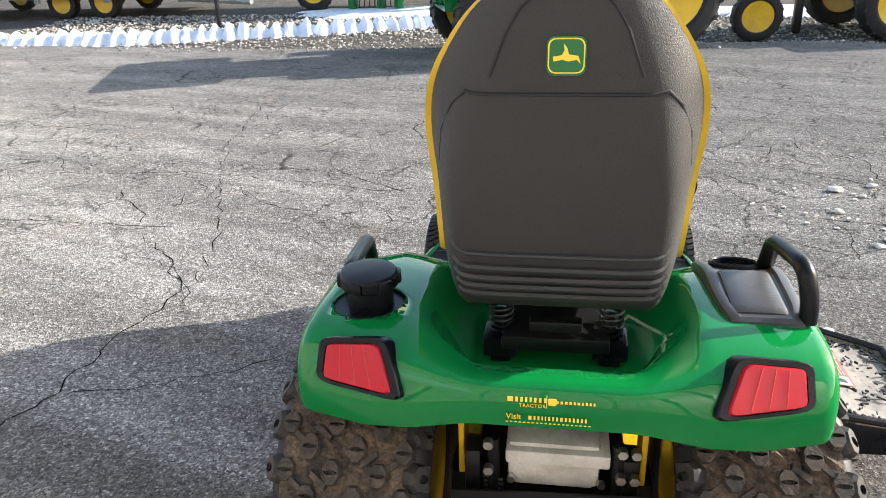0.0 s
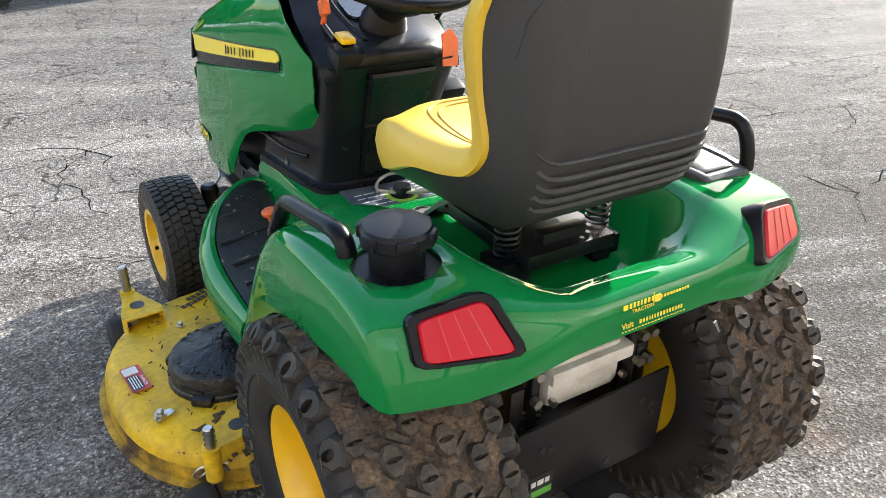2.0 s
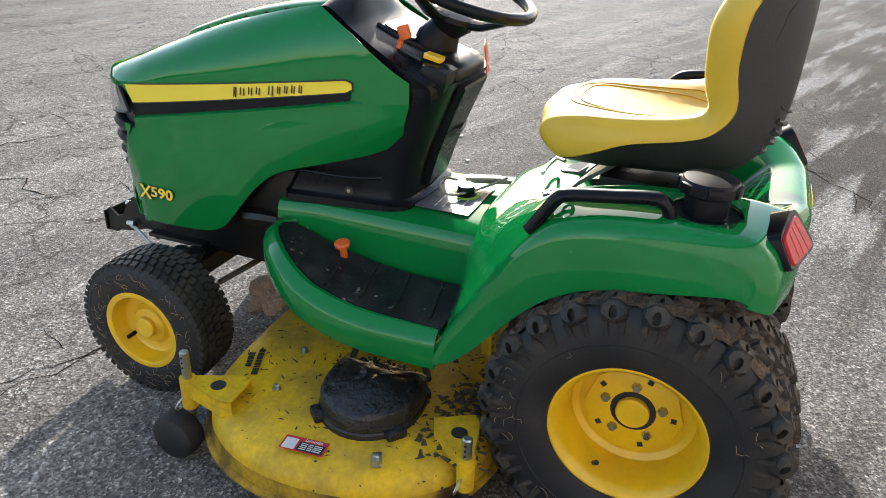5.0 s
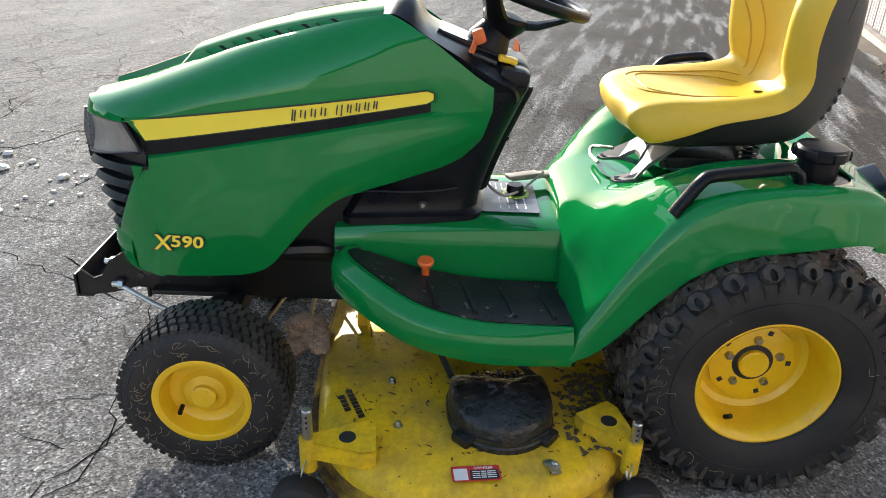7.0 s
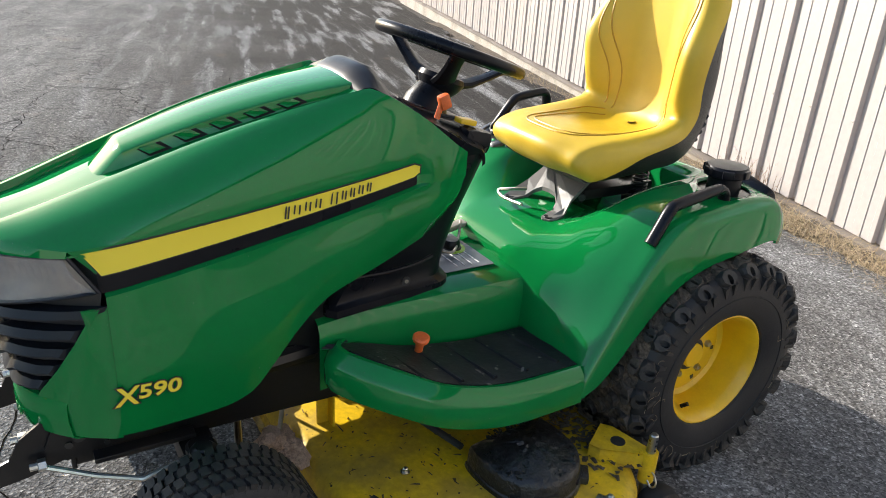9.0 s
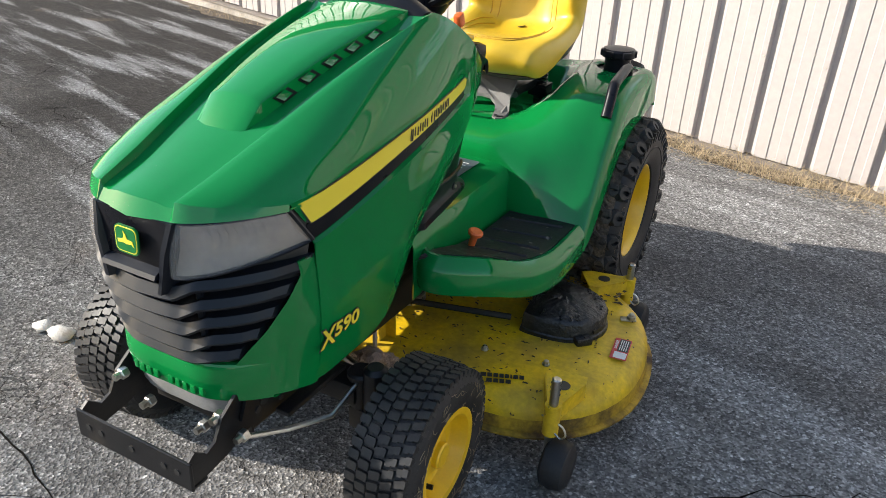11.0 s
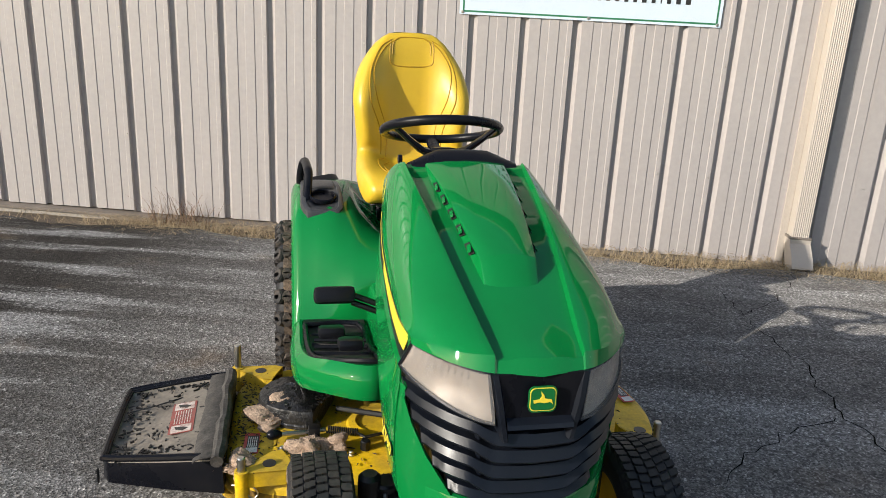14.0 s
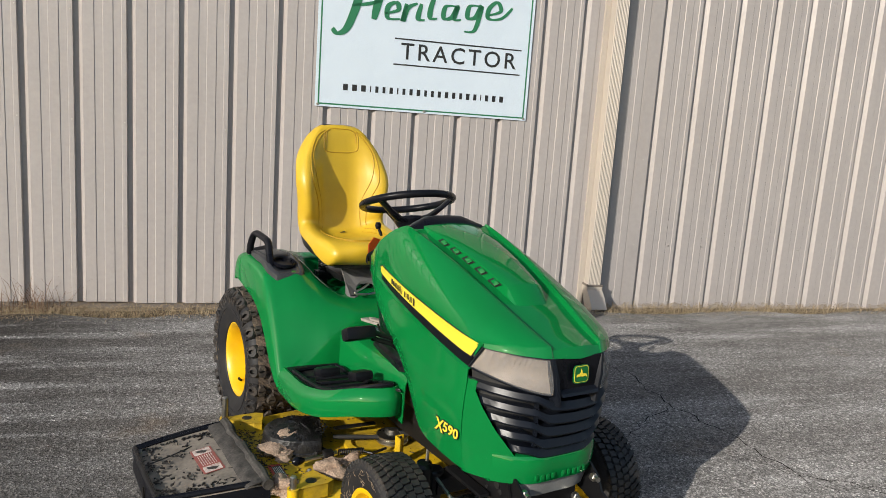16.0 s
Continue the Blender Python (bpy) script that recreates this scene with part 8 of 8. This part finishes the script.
# matted fibre lumps
def fluff(c, r, seed):
    random.seed(seed)
    bm = bmesh.new()
    bmesh.ops.create_icosphere(bm, subdivisions=4, radius=1.0)
    bumps = [(Vector((random.gauss(0, 1), random.gauss(0, 1), random.gauss(0, 1))).normalized(), random.uniform(0.15, 0.45)) for k in range(34)]
    for v in bm.verts:
        d = v.co.normalized()
        k2 = 0.70 + sum(a * max(0.0, d.dot(b) - 0.80) / 0.20 for b, a in bumps) + random.uniform(-0.11, 0.11)
        v.co = Vector(c) + Vector((d.x * r * k2, d.y * r * 0.8 * k2, d.z * r * 0.62 * k2))
    core = [v.co.copy() for v in bm.verts]
    for k in range(420):
        p = random.choice(core)
        d = (p - Vector(c)).normalized() + Vector((random.gauss(0, 0.6), random.gauss(0, 0.6), random.gauss(0, 0.6)))
        e = Vector((random.gauss(0, 1), random.gauss(0, 1), random.gauss(0, 1))).normalized() * 0.0006
        q = p + d * random.uniform(0.003, 0.010)
        vs = [bm.verts.new(x) for x in (p - e, p + e, q)]
        bm.faces.new(vs)
    deck_part("fibre_clump", bm, M_FLUFF, "clump of matted dry plant fibre")


fluff((0.415, 0.915, 0.200), 0.050, 1)
fluff((0.530, 0.715, 0.195), 0.060, 2)
fluff((-0.15, 1.10, 0.20), 0.055, 3)
fluff((0.60, 0.95, 0.185), 0.045, 4)
fluff((0.36, 0.90, 0.205), 0.035, 6)

# clippings and grit strewn over the deck
random.seed(31)
verts, faces = [], []
for k in range(1250):
    if k >= 760:
        x, y = random.choice((random.gauss(0.615, 0.022), random.gauss(0.56, 0.05))), random.uniform(0.42, 0.98)
    elif k < 300:
        x, y = random.gauss(-0.40, 0.09), random.gauss(0.36, 0.05)
    else:
        x, y = random.uniform(-0.68, 0.62), random.uniform(0.33, 1.00)
    if x < -0.60 and (y < 0.5 or y > 0.88):
        continue
    L, w, a = random.betavariate(1.2, 4.0) * 0.018 + 0.0015, random.uniform(0.001, 0.0028), random.uniform(0, 3.14)
    if k < 300:
        L, w = random.uniform(0.003, 0.013), random.uniform(0.003, 0.009)
    z = 0.1845 + (0 if abs(x) < 0.5 else -0.002)
    c_, s_ = math.cos(a), math.sin(a)
    o = len(verts)
    for p, q, h in ((-L, -w, 0.0), (L, -w * 0.6, 0.001), (L, w * 0.6, 0.003), (-L, w, 0.001), (0, 0, 0.004)):
        verts.append((x + p * c_ - q * s_, y + p * s_ + q * c_, z + h))
    faces += [(o, o + 1, o + 4), (o + 1, o + 2, o + 4), (o + 2, o + 3, o + 4), (o + 3, o, o + 4)]
me = bpy.data.meshes.new("clippings")
me.from_pydata(verts, [], faces)
me.materials.append(M_DEBRIS)
ob = tagged(new("clippings", me), "dried brown grass clippings", kind="stuff")
ob.parent = deck
# clods caked on the pulley covers
random.seed(36)
for cx, cy in ((-0.475, 0.600), (0.450, 0.640)):
    bm = bmesh.new()
    for k in range(300):
        a, r = random.uniform(0, 6.28), 0.11 * math.sqrt(random.random())
        s_ = random.uniform(0.0015, 0.0042)
        box(bm, (cx + r * math.cos(a), cy + r * math.sin(a), 0.264 - r * 0.16 + s_ * 0.3), (s_ * 2.2, s_ * 1.6, s_), 0, Matrix.Rotation(random.uniform(0, 3), 3, "Z") @ Matrix.Rotation(random.uniform(-0.4, 0.4), 3, "X"))
    ob = tagged(deck_part("caked_grass", bm, M_GRIME, "dark caked grass", False), kind="stuff")

# ---- yard beyond the asphalt: snow, gravel, parked machines ----
M_SNOW = surface("old_snow", (0.82, 0.85, 0.90), 0.7, spot=(0.70, 0.73, 0.78), spot_scale=4, grain=0.15, grain_scale=40, relief=0.5, relief_dist=0.02)
random.seed(5)
RIDGE = [(-13, 7.7), (-9.5, 8.0), (-7.6, 8.35), (-6.0, 8.60), (-4.6, 9.05), (-3.0, 9.60), (-1.6, 10.2), (-0.2, 10.9), (1.2, 11.4)]
line = spline([(x, y, 0) for x, y in RIDGE], 26)
bm = bmesh.new()
rows = []
for i, p in enumerate(line):
    d = (line[min(i + 1, len(line) - 1)] - line[max(i - 1, 0)]).normalized()
    n_ = Vector((-d.y, d.x, 0))
    hgt = 0.15 + 0.06 * math.sin(i * 1.9) + random.uniform(-0.03, 0.03)
    wid = 0.34 + random.uniform(-0.05, 0.05) + 0.05 * math.sin(i * 1.9)
    rows.append([p + n_ * (wid * k) + Vector((random.uniform(-0.02, 0.02), 0, -0.07 + hgt * (1 - abs(k) ** 1.7) + random.uniform(-0.012, 0.012))) for k in (-1.0, -0.85, -0.6, -0.3, 0, 0.3, 0.6, 0.85, 1.0)])
grid(bm, rows)
tagged(part("snow_ridge", bm, M_SNOW, angle=70), "lumpy ploughed ridge of old snow on gravel", "snow")


def snow_patch(cx, cy, rx, ry, seed):
    random.seed(seed)
    bm = bmesh.new()
    rings = []
    n_ = 26
    rad = [random.uniform(0.75, 1.2) for _ in range(n_)]
    for k, z in ((1.0, -0.062), (0.93, -0.025), (0.7, -0.005), (0.35, 0.012)):
        rings.append([Vector((cx + rx * k * rad[i] * math.cos(6.283 * i / n_), cy + ry * k * rad[i] * math.sin(6.283 * i / n_), z + random.uniform(-0.008, 0.008))) for i in range(n_)])
    loft(bm, rings, (False, True))
    tagged(part("snow_patch", bm, M_SNOW, angle=70), "thin patch of old snow on gravel", "snow", "snow patches")


for a in ((-2.6, 11.6, 1.9, 0.75, 1), (0.4, 10.2, 1.3, 0.5, 2), (3.6, 11.2, 1.6, 0.7, 3), (6.2, 10.5, 1.6, 0.5, 4), (-8.6, 8.3, 1.4, 0.4, 5), (5.9, 8.5, 0.5, 0.15, 6), (13.4, 3.4, 1.6, 0.5, 7)):
    snow_patch(*a)

# loose stones near the asphalt's edge
random.seed(8)
verts, faces = [], []
OCT = [(1, 0, 0), (0, 1, 0), (-1, 0, 0), (0, -1, 0), (0, 0, 1), (0, 0, -1)]
TRI = [(0, 1, 4), (1, 2, 4), (2, 3, 4), (3, 0, 4), (1, 0, 5), (2, 1, 5), (3, 2, 5), (0, 3, 5)]
made = 0
while made < 12000:
    x = random.uniform(-8.5, 4.5)
    y = random.uniform(7.4, 11.5)
    if random.random() < 0.28:
        x, y = random.uniform(7.5, 13.5), random.uniform(2.0, 8.5)
    lim = at([p[0] for p in EDGE], [p[1] for p in EDGE], x) - 0.10 + (random.random() ** 6) * -0.4
    if y < lim:
        continue
    r = random.uniform(0.010, 0.026) * (1 + 0.4 * (y > 9))
    a, b_, c = r * random.uniform(0.7, 1.2), r * random.uniform(0.6, 1.1), r * random.uniform(0.4, 0.8)
    yaw = random.uniform(0, 6.28)
    z = (-0.055 if y > lim + 0.12 else 0.0) + c * 0.5
    o = len(verts)
    for p, q, s_ in OCT:
        px, py = p * a, q * b_
        verts.append((x + px * math.cos(yaw) - py * math.sin(yaw), y + px * math.sin(yaw) + py * math.cos(yaw), z + s_ * c))
    faces += [(i + o, j + o, k + o) for i, j, k in TRI]
    made += 1
me = bpy.data.meshes.new("gravel")
me.from_pydata(verts, [], faces)


def gravel_material():
    m, t, b = nodes_of("mixed_gravel_stones")
    g = t.nodes.new("ShaderNodeNewGeometry")
    t.links.new(ramp(t, g.outputs["Random Per Island"], [(0.0, (0.16, 0.14, 0.12)), (0.35, (0.30, 0.265, 0.225)), (0.7, (0.40, 0.365, 0.32)), (0.95, (0.56, 0.54, 0.50))]), b.inputs["Base Color"])
    b.inputs["Roughness"].default_value = 0.9
    return m


me.materials.append(gravel_material())
tagged(new("gravel", me), "loose pale limestone gravel beside the asphalt", "gravel", kind="stuff")

# chunks of hard snow lying on the asphalt
M_CHUNK = surface("dirty_snow_chunk", (0.62, 0.60, 0.56), 0.6, spot=(0.55, 0.48, 0.38), spot_scale=14, relief=0.5, relief_dist=0.01)


def chunk(x, y, r, seed):
    random.seed(seed)
    bm = bmesh.new()
    bmesh.ops.create_icosphere(bm, subdivisions=2, radius=1.0)
    for v in bm.verts:
        k = 1 + random.uniform(-0.22, 0.22)
        v.co = Vector((x + v.co.x * r * k * 1.2, y + v.co.y * r * k, max(0.0, r * 0.38 + v.co.z * r * 0.50 * k)))
    tagged(part("snow_chunk", bm, M_CHUNK, angle=60), "small off-white lump of hard snow on asphalt", "snow", "snow lumps on the asphalt")


for k, a in enumerate(((1.50, 2.85, 0.055), (1.715, 2.93, 0.040), (1.61, 2.76, 0.032), (1.41, 2.515, 0.042), (1.455, 2.09, 0.034), (1.53, 2.155, 0.045), (1.567, 1.96, 0.045), (1.61, 2.385, 0.025), (0.985, 1.26, 0.048), (0.90, 1.262, 0.060), (0.835, 1.03, 0.038), (1.9, 3.1, 0.02), (1.34, 2.3, 0.018), (1.75, 2.5, 0.02), (1.66, 2.2, 0.016), (-0.05, 1.52, 0.02))):
    chunk(a[0], a[1], a[2] * 0.6, 40 + k)
random.seed(77)
bm = bmesh.new()
for k in range(70):
    x, y = random.gauss(1.6, 0.35), random.gauss(2.5, 0.5)
    if x < 0.9:
        continue
    r = random.uniform(0.004, 0.011)
    box(bm, (x, y, r * 0.5), (r * 2, r * 1.6, r), 0, Matrix.Rotation(random.uniform(0, 3), 3, "Z"))
tagged(part("snow_crumbs", bm, M_CHUNK, smooth=False), "scattered snow crumbs on the asphalt", "snow", kind="stuff")


# ---- a parked utility tractor with a front loader, mostly out of view above ----
def big_wheel(name, c, R, w, parent, lugs):
    m = Matrix.Translation(c) @ Matrix.Rotation(radians(90), 4, "Z")
    wheel = tagged(new(name), "treaded tyre on a yellow rim")
    wheel.parent = parent
    bm = bmesh.new()
    h = w / 2
    lathe(bm, [(R * 0.58, h * 0.75), (R * 0.66, h * 0.98), (R * 0.82, h), (R * 0.92, h * 0.86), (R * 0.955, h * 0.4), (R * 0.96, 0), (R * 0.955, -h * 0.4), (R * 0.92, -h * 0.86), (R * 0.82, -h), (R * 0.66, -h * 0.98), (R * 0.58, -h * 0.75)], 40, m, close=True)
    tyre = part("tyre", bm, M_SIDEWALL, wheel)
    bm = bmesh.new()
    for i in range(lugs):
        for sgn in (-1, 1):
            mm = m @ Matrix.Rotation(2 * math.pi * (i + (0.5 if sgn > 0 else 0)) / lugs, 4, "X")
            t = R * 0.05
            a = [(-t, 0.0), (t, 0.0), (t + R * 0.16, sgn * h * 0.95), (-t + R * 0.16, sgn * h * 0.95)]
            rings = []
            for rr, k in ((R * 0.94, 1.0), (R, 0.8)):
                rings.append([mm @ Vector((b, math.cos(q * k / R) * rr * (1 - 0.05 * abs(b) / h), math.sin(q * k / R) * rr)) for q, b in a])
            loft(bm, rings)
    part("tread", bm, M_RUBBER, tyre, smooth=False)
    bm = bmesh.new()
    lathe(bm, [(R * 0.56, -h * 0.8), (R * 0.60, -h * 0.84), (R * 0.53, -h * 0.5), (R * 0.50, 0), (R * 0.53, h * 0.5), (R * 0.60, h * 0.84), (R * 0.57, h * 0.84), (R * 0.50, h * 0.55), (R * 0.46, h * 0.20), (R * 0.25, h * 0.10), (R * 0.22, h * 0.22), (0.0, h * 0.22)], 32, m)
    rim = part("rim", bm, M_YELLOW, wheel)
    bm = bmesh.new()
    lathe(bm, [(R * 0.14, h * 0.22), (R * 0.14, h * 0.4), (0, h * 0.42)], 16, m)
    part("hub", bm, M_GREEN, rim)
    for k in range(6):
        a = 6.283 * k / 6
        bm = bmesh.new()
        lathe(bm, [(R * 0.035, h * 0.12), (R * 0.035, h * 0.2), (0, h * 0.21)], 8, m @ Matrix.Translation((0, math.cos(a) * R * 0.34, math.sin(a) * R * 0.34)))
        part("wheel_bolt", bm, M_IRON, rim)
    return wheel


def farm_tractor(loader=True):
    """Faces -x; the near rear wheel stands at the origin."""
    ob = root("farm_tractor", "green utility tractor with yellow rims parked on gravel", "tractor", "parked farm machines")
    for y in (0.0, 1.35):
        s_ = -1 if y == 0 else 1
        big_wheel("rear_wheel", (0.0, y, 0.64), 0.64, 0.36, ob, 20)
        big_wheel("front_wheel", (-1.85, y + 0.03 * s_, 0.44), 0.444, 0.28, ob, 18)
    bm = bmesh.new()
    box(bm, (-0.7, 0.68, 0.60), (1.9, 0.60, 0.36), 0.05)
    box(bm, (-1.85, 0.68, 0.42), (0.14, 1.10, 0.12), 0.03)
    box(bm, (0.0, 0.68, 0.62), (0.40, 1.0, 0.30), 0.05)
    part("chassis", bm, M_IRON, ob)
    bm = bmesh.new()
    sec = []
    for x, z, w in ((-0.7, 1.42, 0.42), (-1.3, 1.38, 0.40), (-1.9, 1.30, 0.38), (-2.20, 1.20, 0.36), (-2.30, 0.80, 0.34)):
        sec.append([Vector((x, 0.68 + a * w, zz)) for a, zz in ((-1, 0.52), (-1, z - 0.10), (-0.8, z - 0.02), (0, z + 0.02), (0.8, z - 0.02), (1, z - 0.10), (1, 0.52))])
    loft(bm, sec)
    part("hood", bm, M_GREEN, ob)
    for y in (0.02, 1.34):
        bm = bmesh.new()
        loft(bm, [[Vector((0.80 * math.cos(radians(a)), y + dy, 0.64 + rr * math.sin(radians(a)) * 0.78 / 0.72)) for a in range(20, 165, 15)] + [Vector((0.76 * math.cos(radians(a)), y + dy, 0.60 + rr * math.sin(radians(a)))) for a in range(160, 15, -15)] for dy, rr in ((-0.19, 0.72), (0.19, 0.72))])
        part("fender", bm, M_GREEN, ob)
    bm = bmesh.new()
    box(bm, (-0.12, 0.68, 1.12), (0.46, 0.46, 0.12), 0.04)
    box(bm, (0.10, 0.68, 1.32), (0.10, 0.44, 0.40), 0.04)
    part("seat", bm, M_SEAT, ob)
    bm = bmesh.new()
    tube(bm, [(-0.72, 0.68 + 0.18 * math.cos(a), 1.42 + 0.14 * math.sin(a)) for a in np.linspace(0, 6.283, 25)], 0.014, 8, cap=False)
    tube(bm, [(-0.90, 0.68, 1.20), (-0.72, 0.68, 1.42)], 0.02, 8)
    part("steering_wheel", bm, M_BLACK, ob)
    # Unseen raised loader, sized to cast the long shadow on the asphalt.
    if loader:
        for y in (0.26, 1.10):
            bm = bmesh.new()
            tube(bm, [(-0.85, y, 0.65), (-0.85, y, 1.25), (-1.6, y, 1.30), (-2.35, y, 1.22), (-2.80, y, 1.02)], 0.09, 4)
            part("loader_arm", bm, M_GREEN, ob)
            bm = bmesh.new()
            tube(bm, [(-0.95, y, 0.95), (-1.75, y, 1.05)], 0.03, 8)
            part("lift_cylinder", bm, M_IRON, ob)
        bm = bmesh.new()
        poly = [(-2.72, 1.30), (-2.70, 0.88), (-2.80, 0.78), (-3.25, 0.75), (-3.25, 0.78), (-2.82, 0.82), (-2.75, 0.90), (-2.78, 1.30)]
        loft(bm, [[Vector((x, y, z)) for x, z in poly] for y in (-0.10, 1.46)])
        for y in (-0.10, 1.44):
            loft(bm, [[Vector((x, y + d, z)) for x, z in ((-2.72, 1.30), (-2.70, 0.83), (-3.25, 0.75))] for d in (0, 0.02)])
        part("bucket", bm, M_GREEN, ob)
    return ob


ft = farm_tractor()
ft.matrix_basis = pose(1.05, 7.31, -0.02, 0, 0, 19)
copy_thing(ft, pose(5.6, 8.65, -0.06, 0, 0, 8))
copy_thing(ft, pose(15.3, 1.9, -0.06, 0, 0, -70))

# small implement wheel between the tractors
mower = root("towed_implement", "green towed implement on small cream-hubbed wheels", "implement", "parked farm machines")
big_wheel("wheel", (2.26, 8.35, 0.24), 0.30, 0.18, mower, 14)
bm = bmesh.new()
box(bm, (3.0, 9.2, 0.50), (1.6, 0.10, 0.10), 0.02)
box(bm, (3.3, 9.5, 0.55), (0.9, 0.7, 0.16), 0.03)
box(bm, (2.9, 9.0, 0.20), (0.10, 0.10, 0.52), 0.02)
part("frame", bm, M_IRON, mower)

# rounded green harvesting implement in the snow
imp = root("hay_machine", "large rounded green hay machine standing in snow", "implement", "parked farm machines")
bm = bmesh.new()
sec = []
for x in np.linspace(-4.75, -1.5, 9):
    k = 1 - 0.15 * abs((x + 3.1) / 1.6) ** 4
    sec.append([Vector((x, 12.6 + 0.85 * k * math.cos(a), 1.02 + 0.88 * k * math.sin(a))) for a in np.linspace(0, 6.283, 21)[:-1]])
loft(bm, sec)
part("drum_housing", bm, M_GREEN, imp)
for x in (-3.55, -3.05, -2.75, -1.75):
    bm = bmesh.new()
    box(bm, (x, 11.75, 0.30), (0.14, 0.16, 0.74), 0.02)
    part("support_leg", bm, M_GREEN, imp)
bm = bmesh.new()
for k in range(9):
    tube(bm, [(-3.5 + 0.09 * k, 11.7, 0.45), (-3.5 + 0.09 * k, 11.62, 0.05)], 0.012, 6)
part("pickup_tines", bm, M_IRON, imp)
big_wheel("wheel", (-4.3, 12.0, 0.30), 0.36, 0.22, imp, 14)

# grey hay wagon
wag = root("hay_wagon", "weathered grey wooden hay wagon on small wheels", "wagon", "parked farm machines")
M_GREYWOOD = surface("weathered_grey_wood", (0.33, 0.33, 0.31), 0.8, spot=(0.22, 0.22, 0.21), spot_scale=3, grain=0.4, grain_scale=25, relief=0.3)
for k in range(5):
    bm = bmesh.new()
    box(bm, (-9.0, 11.15, 0.36 + 0.17 * k), (5.6, 0.05, 0.155), 0.008)
    part("side_board", bm, M_GREYWOOD, wag)
for x in (-11.6, -10.3, -9.0, -7.7, -6.35):
    bm = bmesh.new()
    box(bm, (x, 11.11, 0.70), (0.10, 0.05, 0.95), 0.008)
    part("stake", bm, M_GREYWOOD, wag)
bm = bmesh.new()
box(bm, (-9.0, 12.2, 0.33), (5.6, 2.1, 0.10), 0.01)
part("bed", bm, M_GREYWOOD, wag)
for x in (-10.6, -8.7, -7.9):
    for y in (11.4, 12.9):
        big_wheel("wheel", (x, y, 0.20), 0.28, 0.20, wag, 12)
bm = bmesh.new()
tube(bm, [(-6.2, 11.9, 0.30), (-4.9, 10.6, 0.26)], 0.05, 4)
tube(bm, [(-6.2, 10.9, 0.30), (-4.9, 10.6, 0.26)], 0.05, 4)
part("drawbar", bm, M_GREYWOOD, wag)
bm = bmesh.new()
tube(bm, [(-5.28, 10.15, -0.07), (-5.28, 10.15, 0.62)], 0.035, 10)
box(bm, (-5.28, 10.15, -0.05), (0.2, 0.2, 0.02), 0.004)
part("jack_stand", bm, M_IRON, wag)
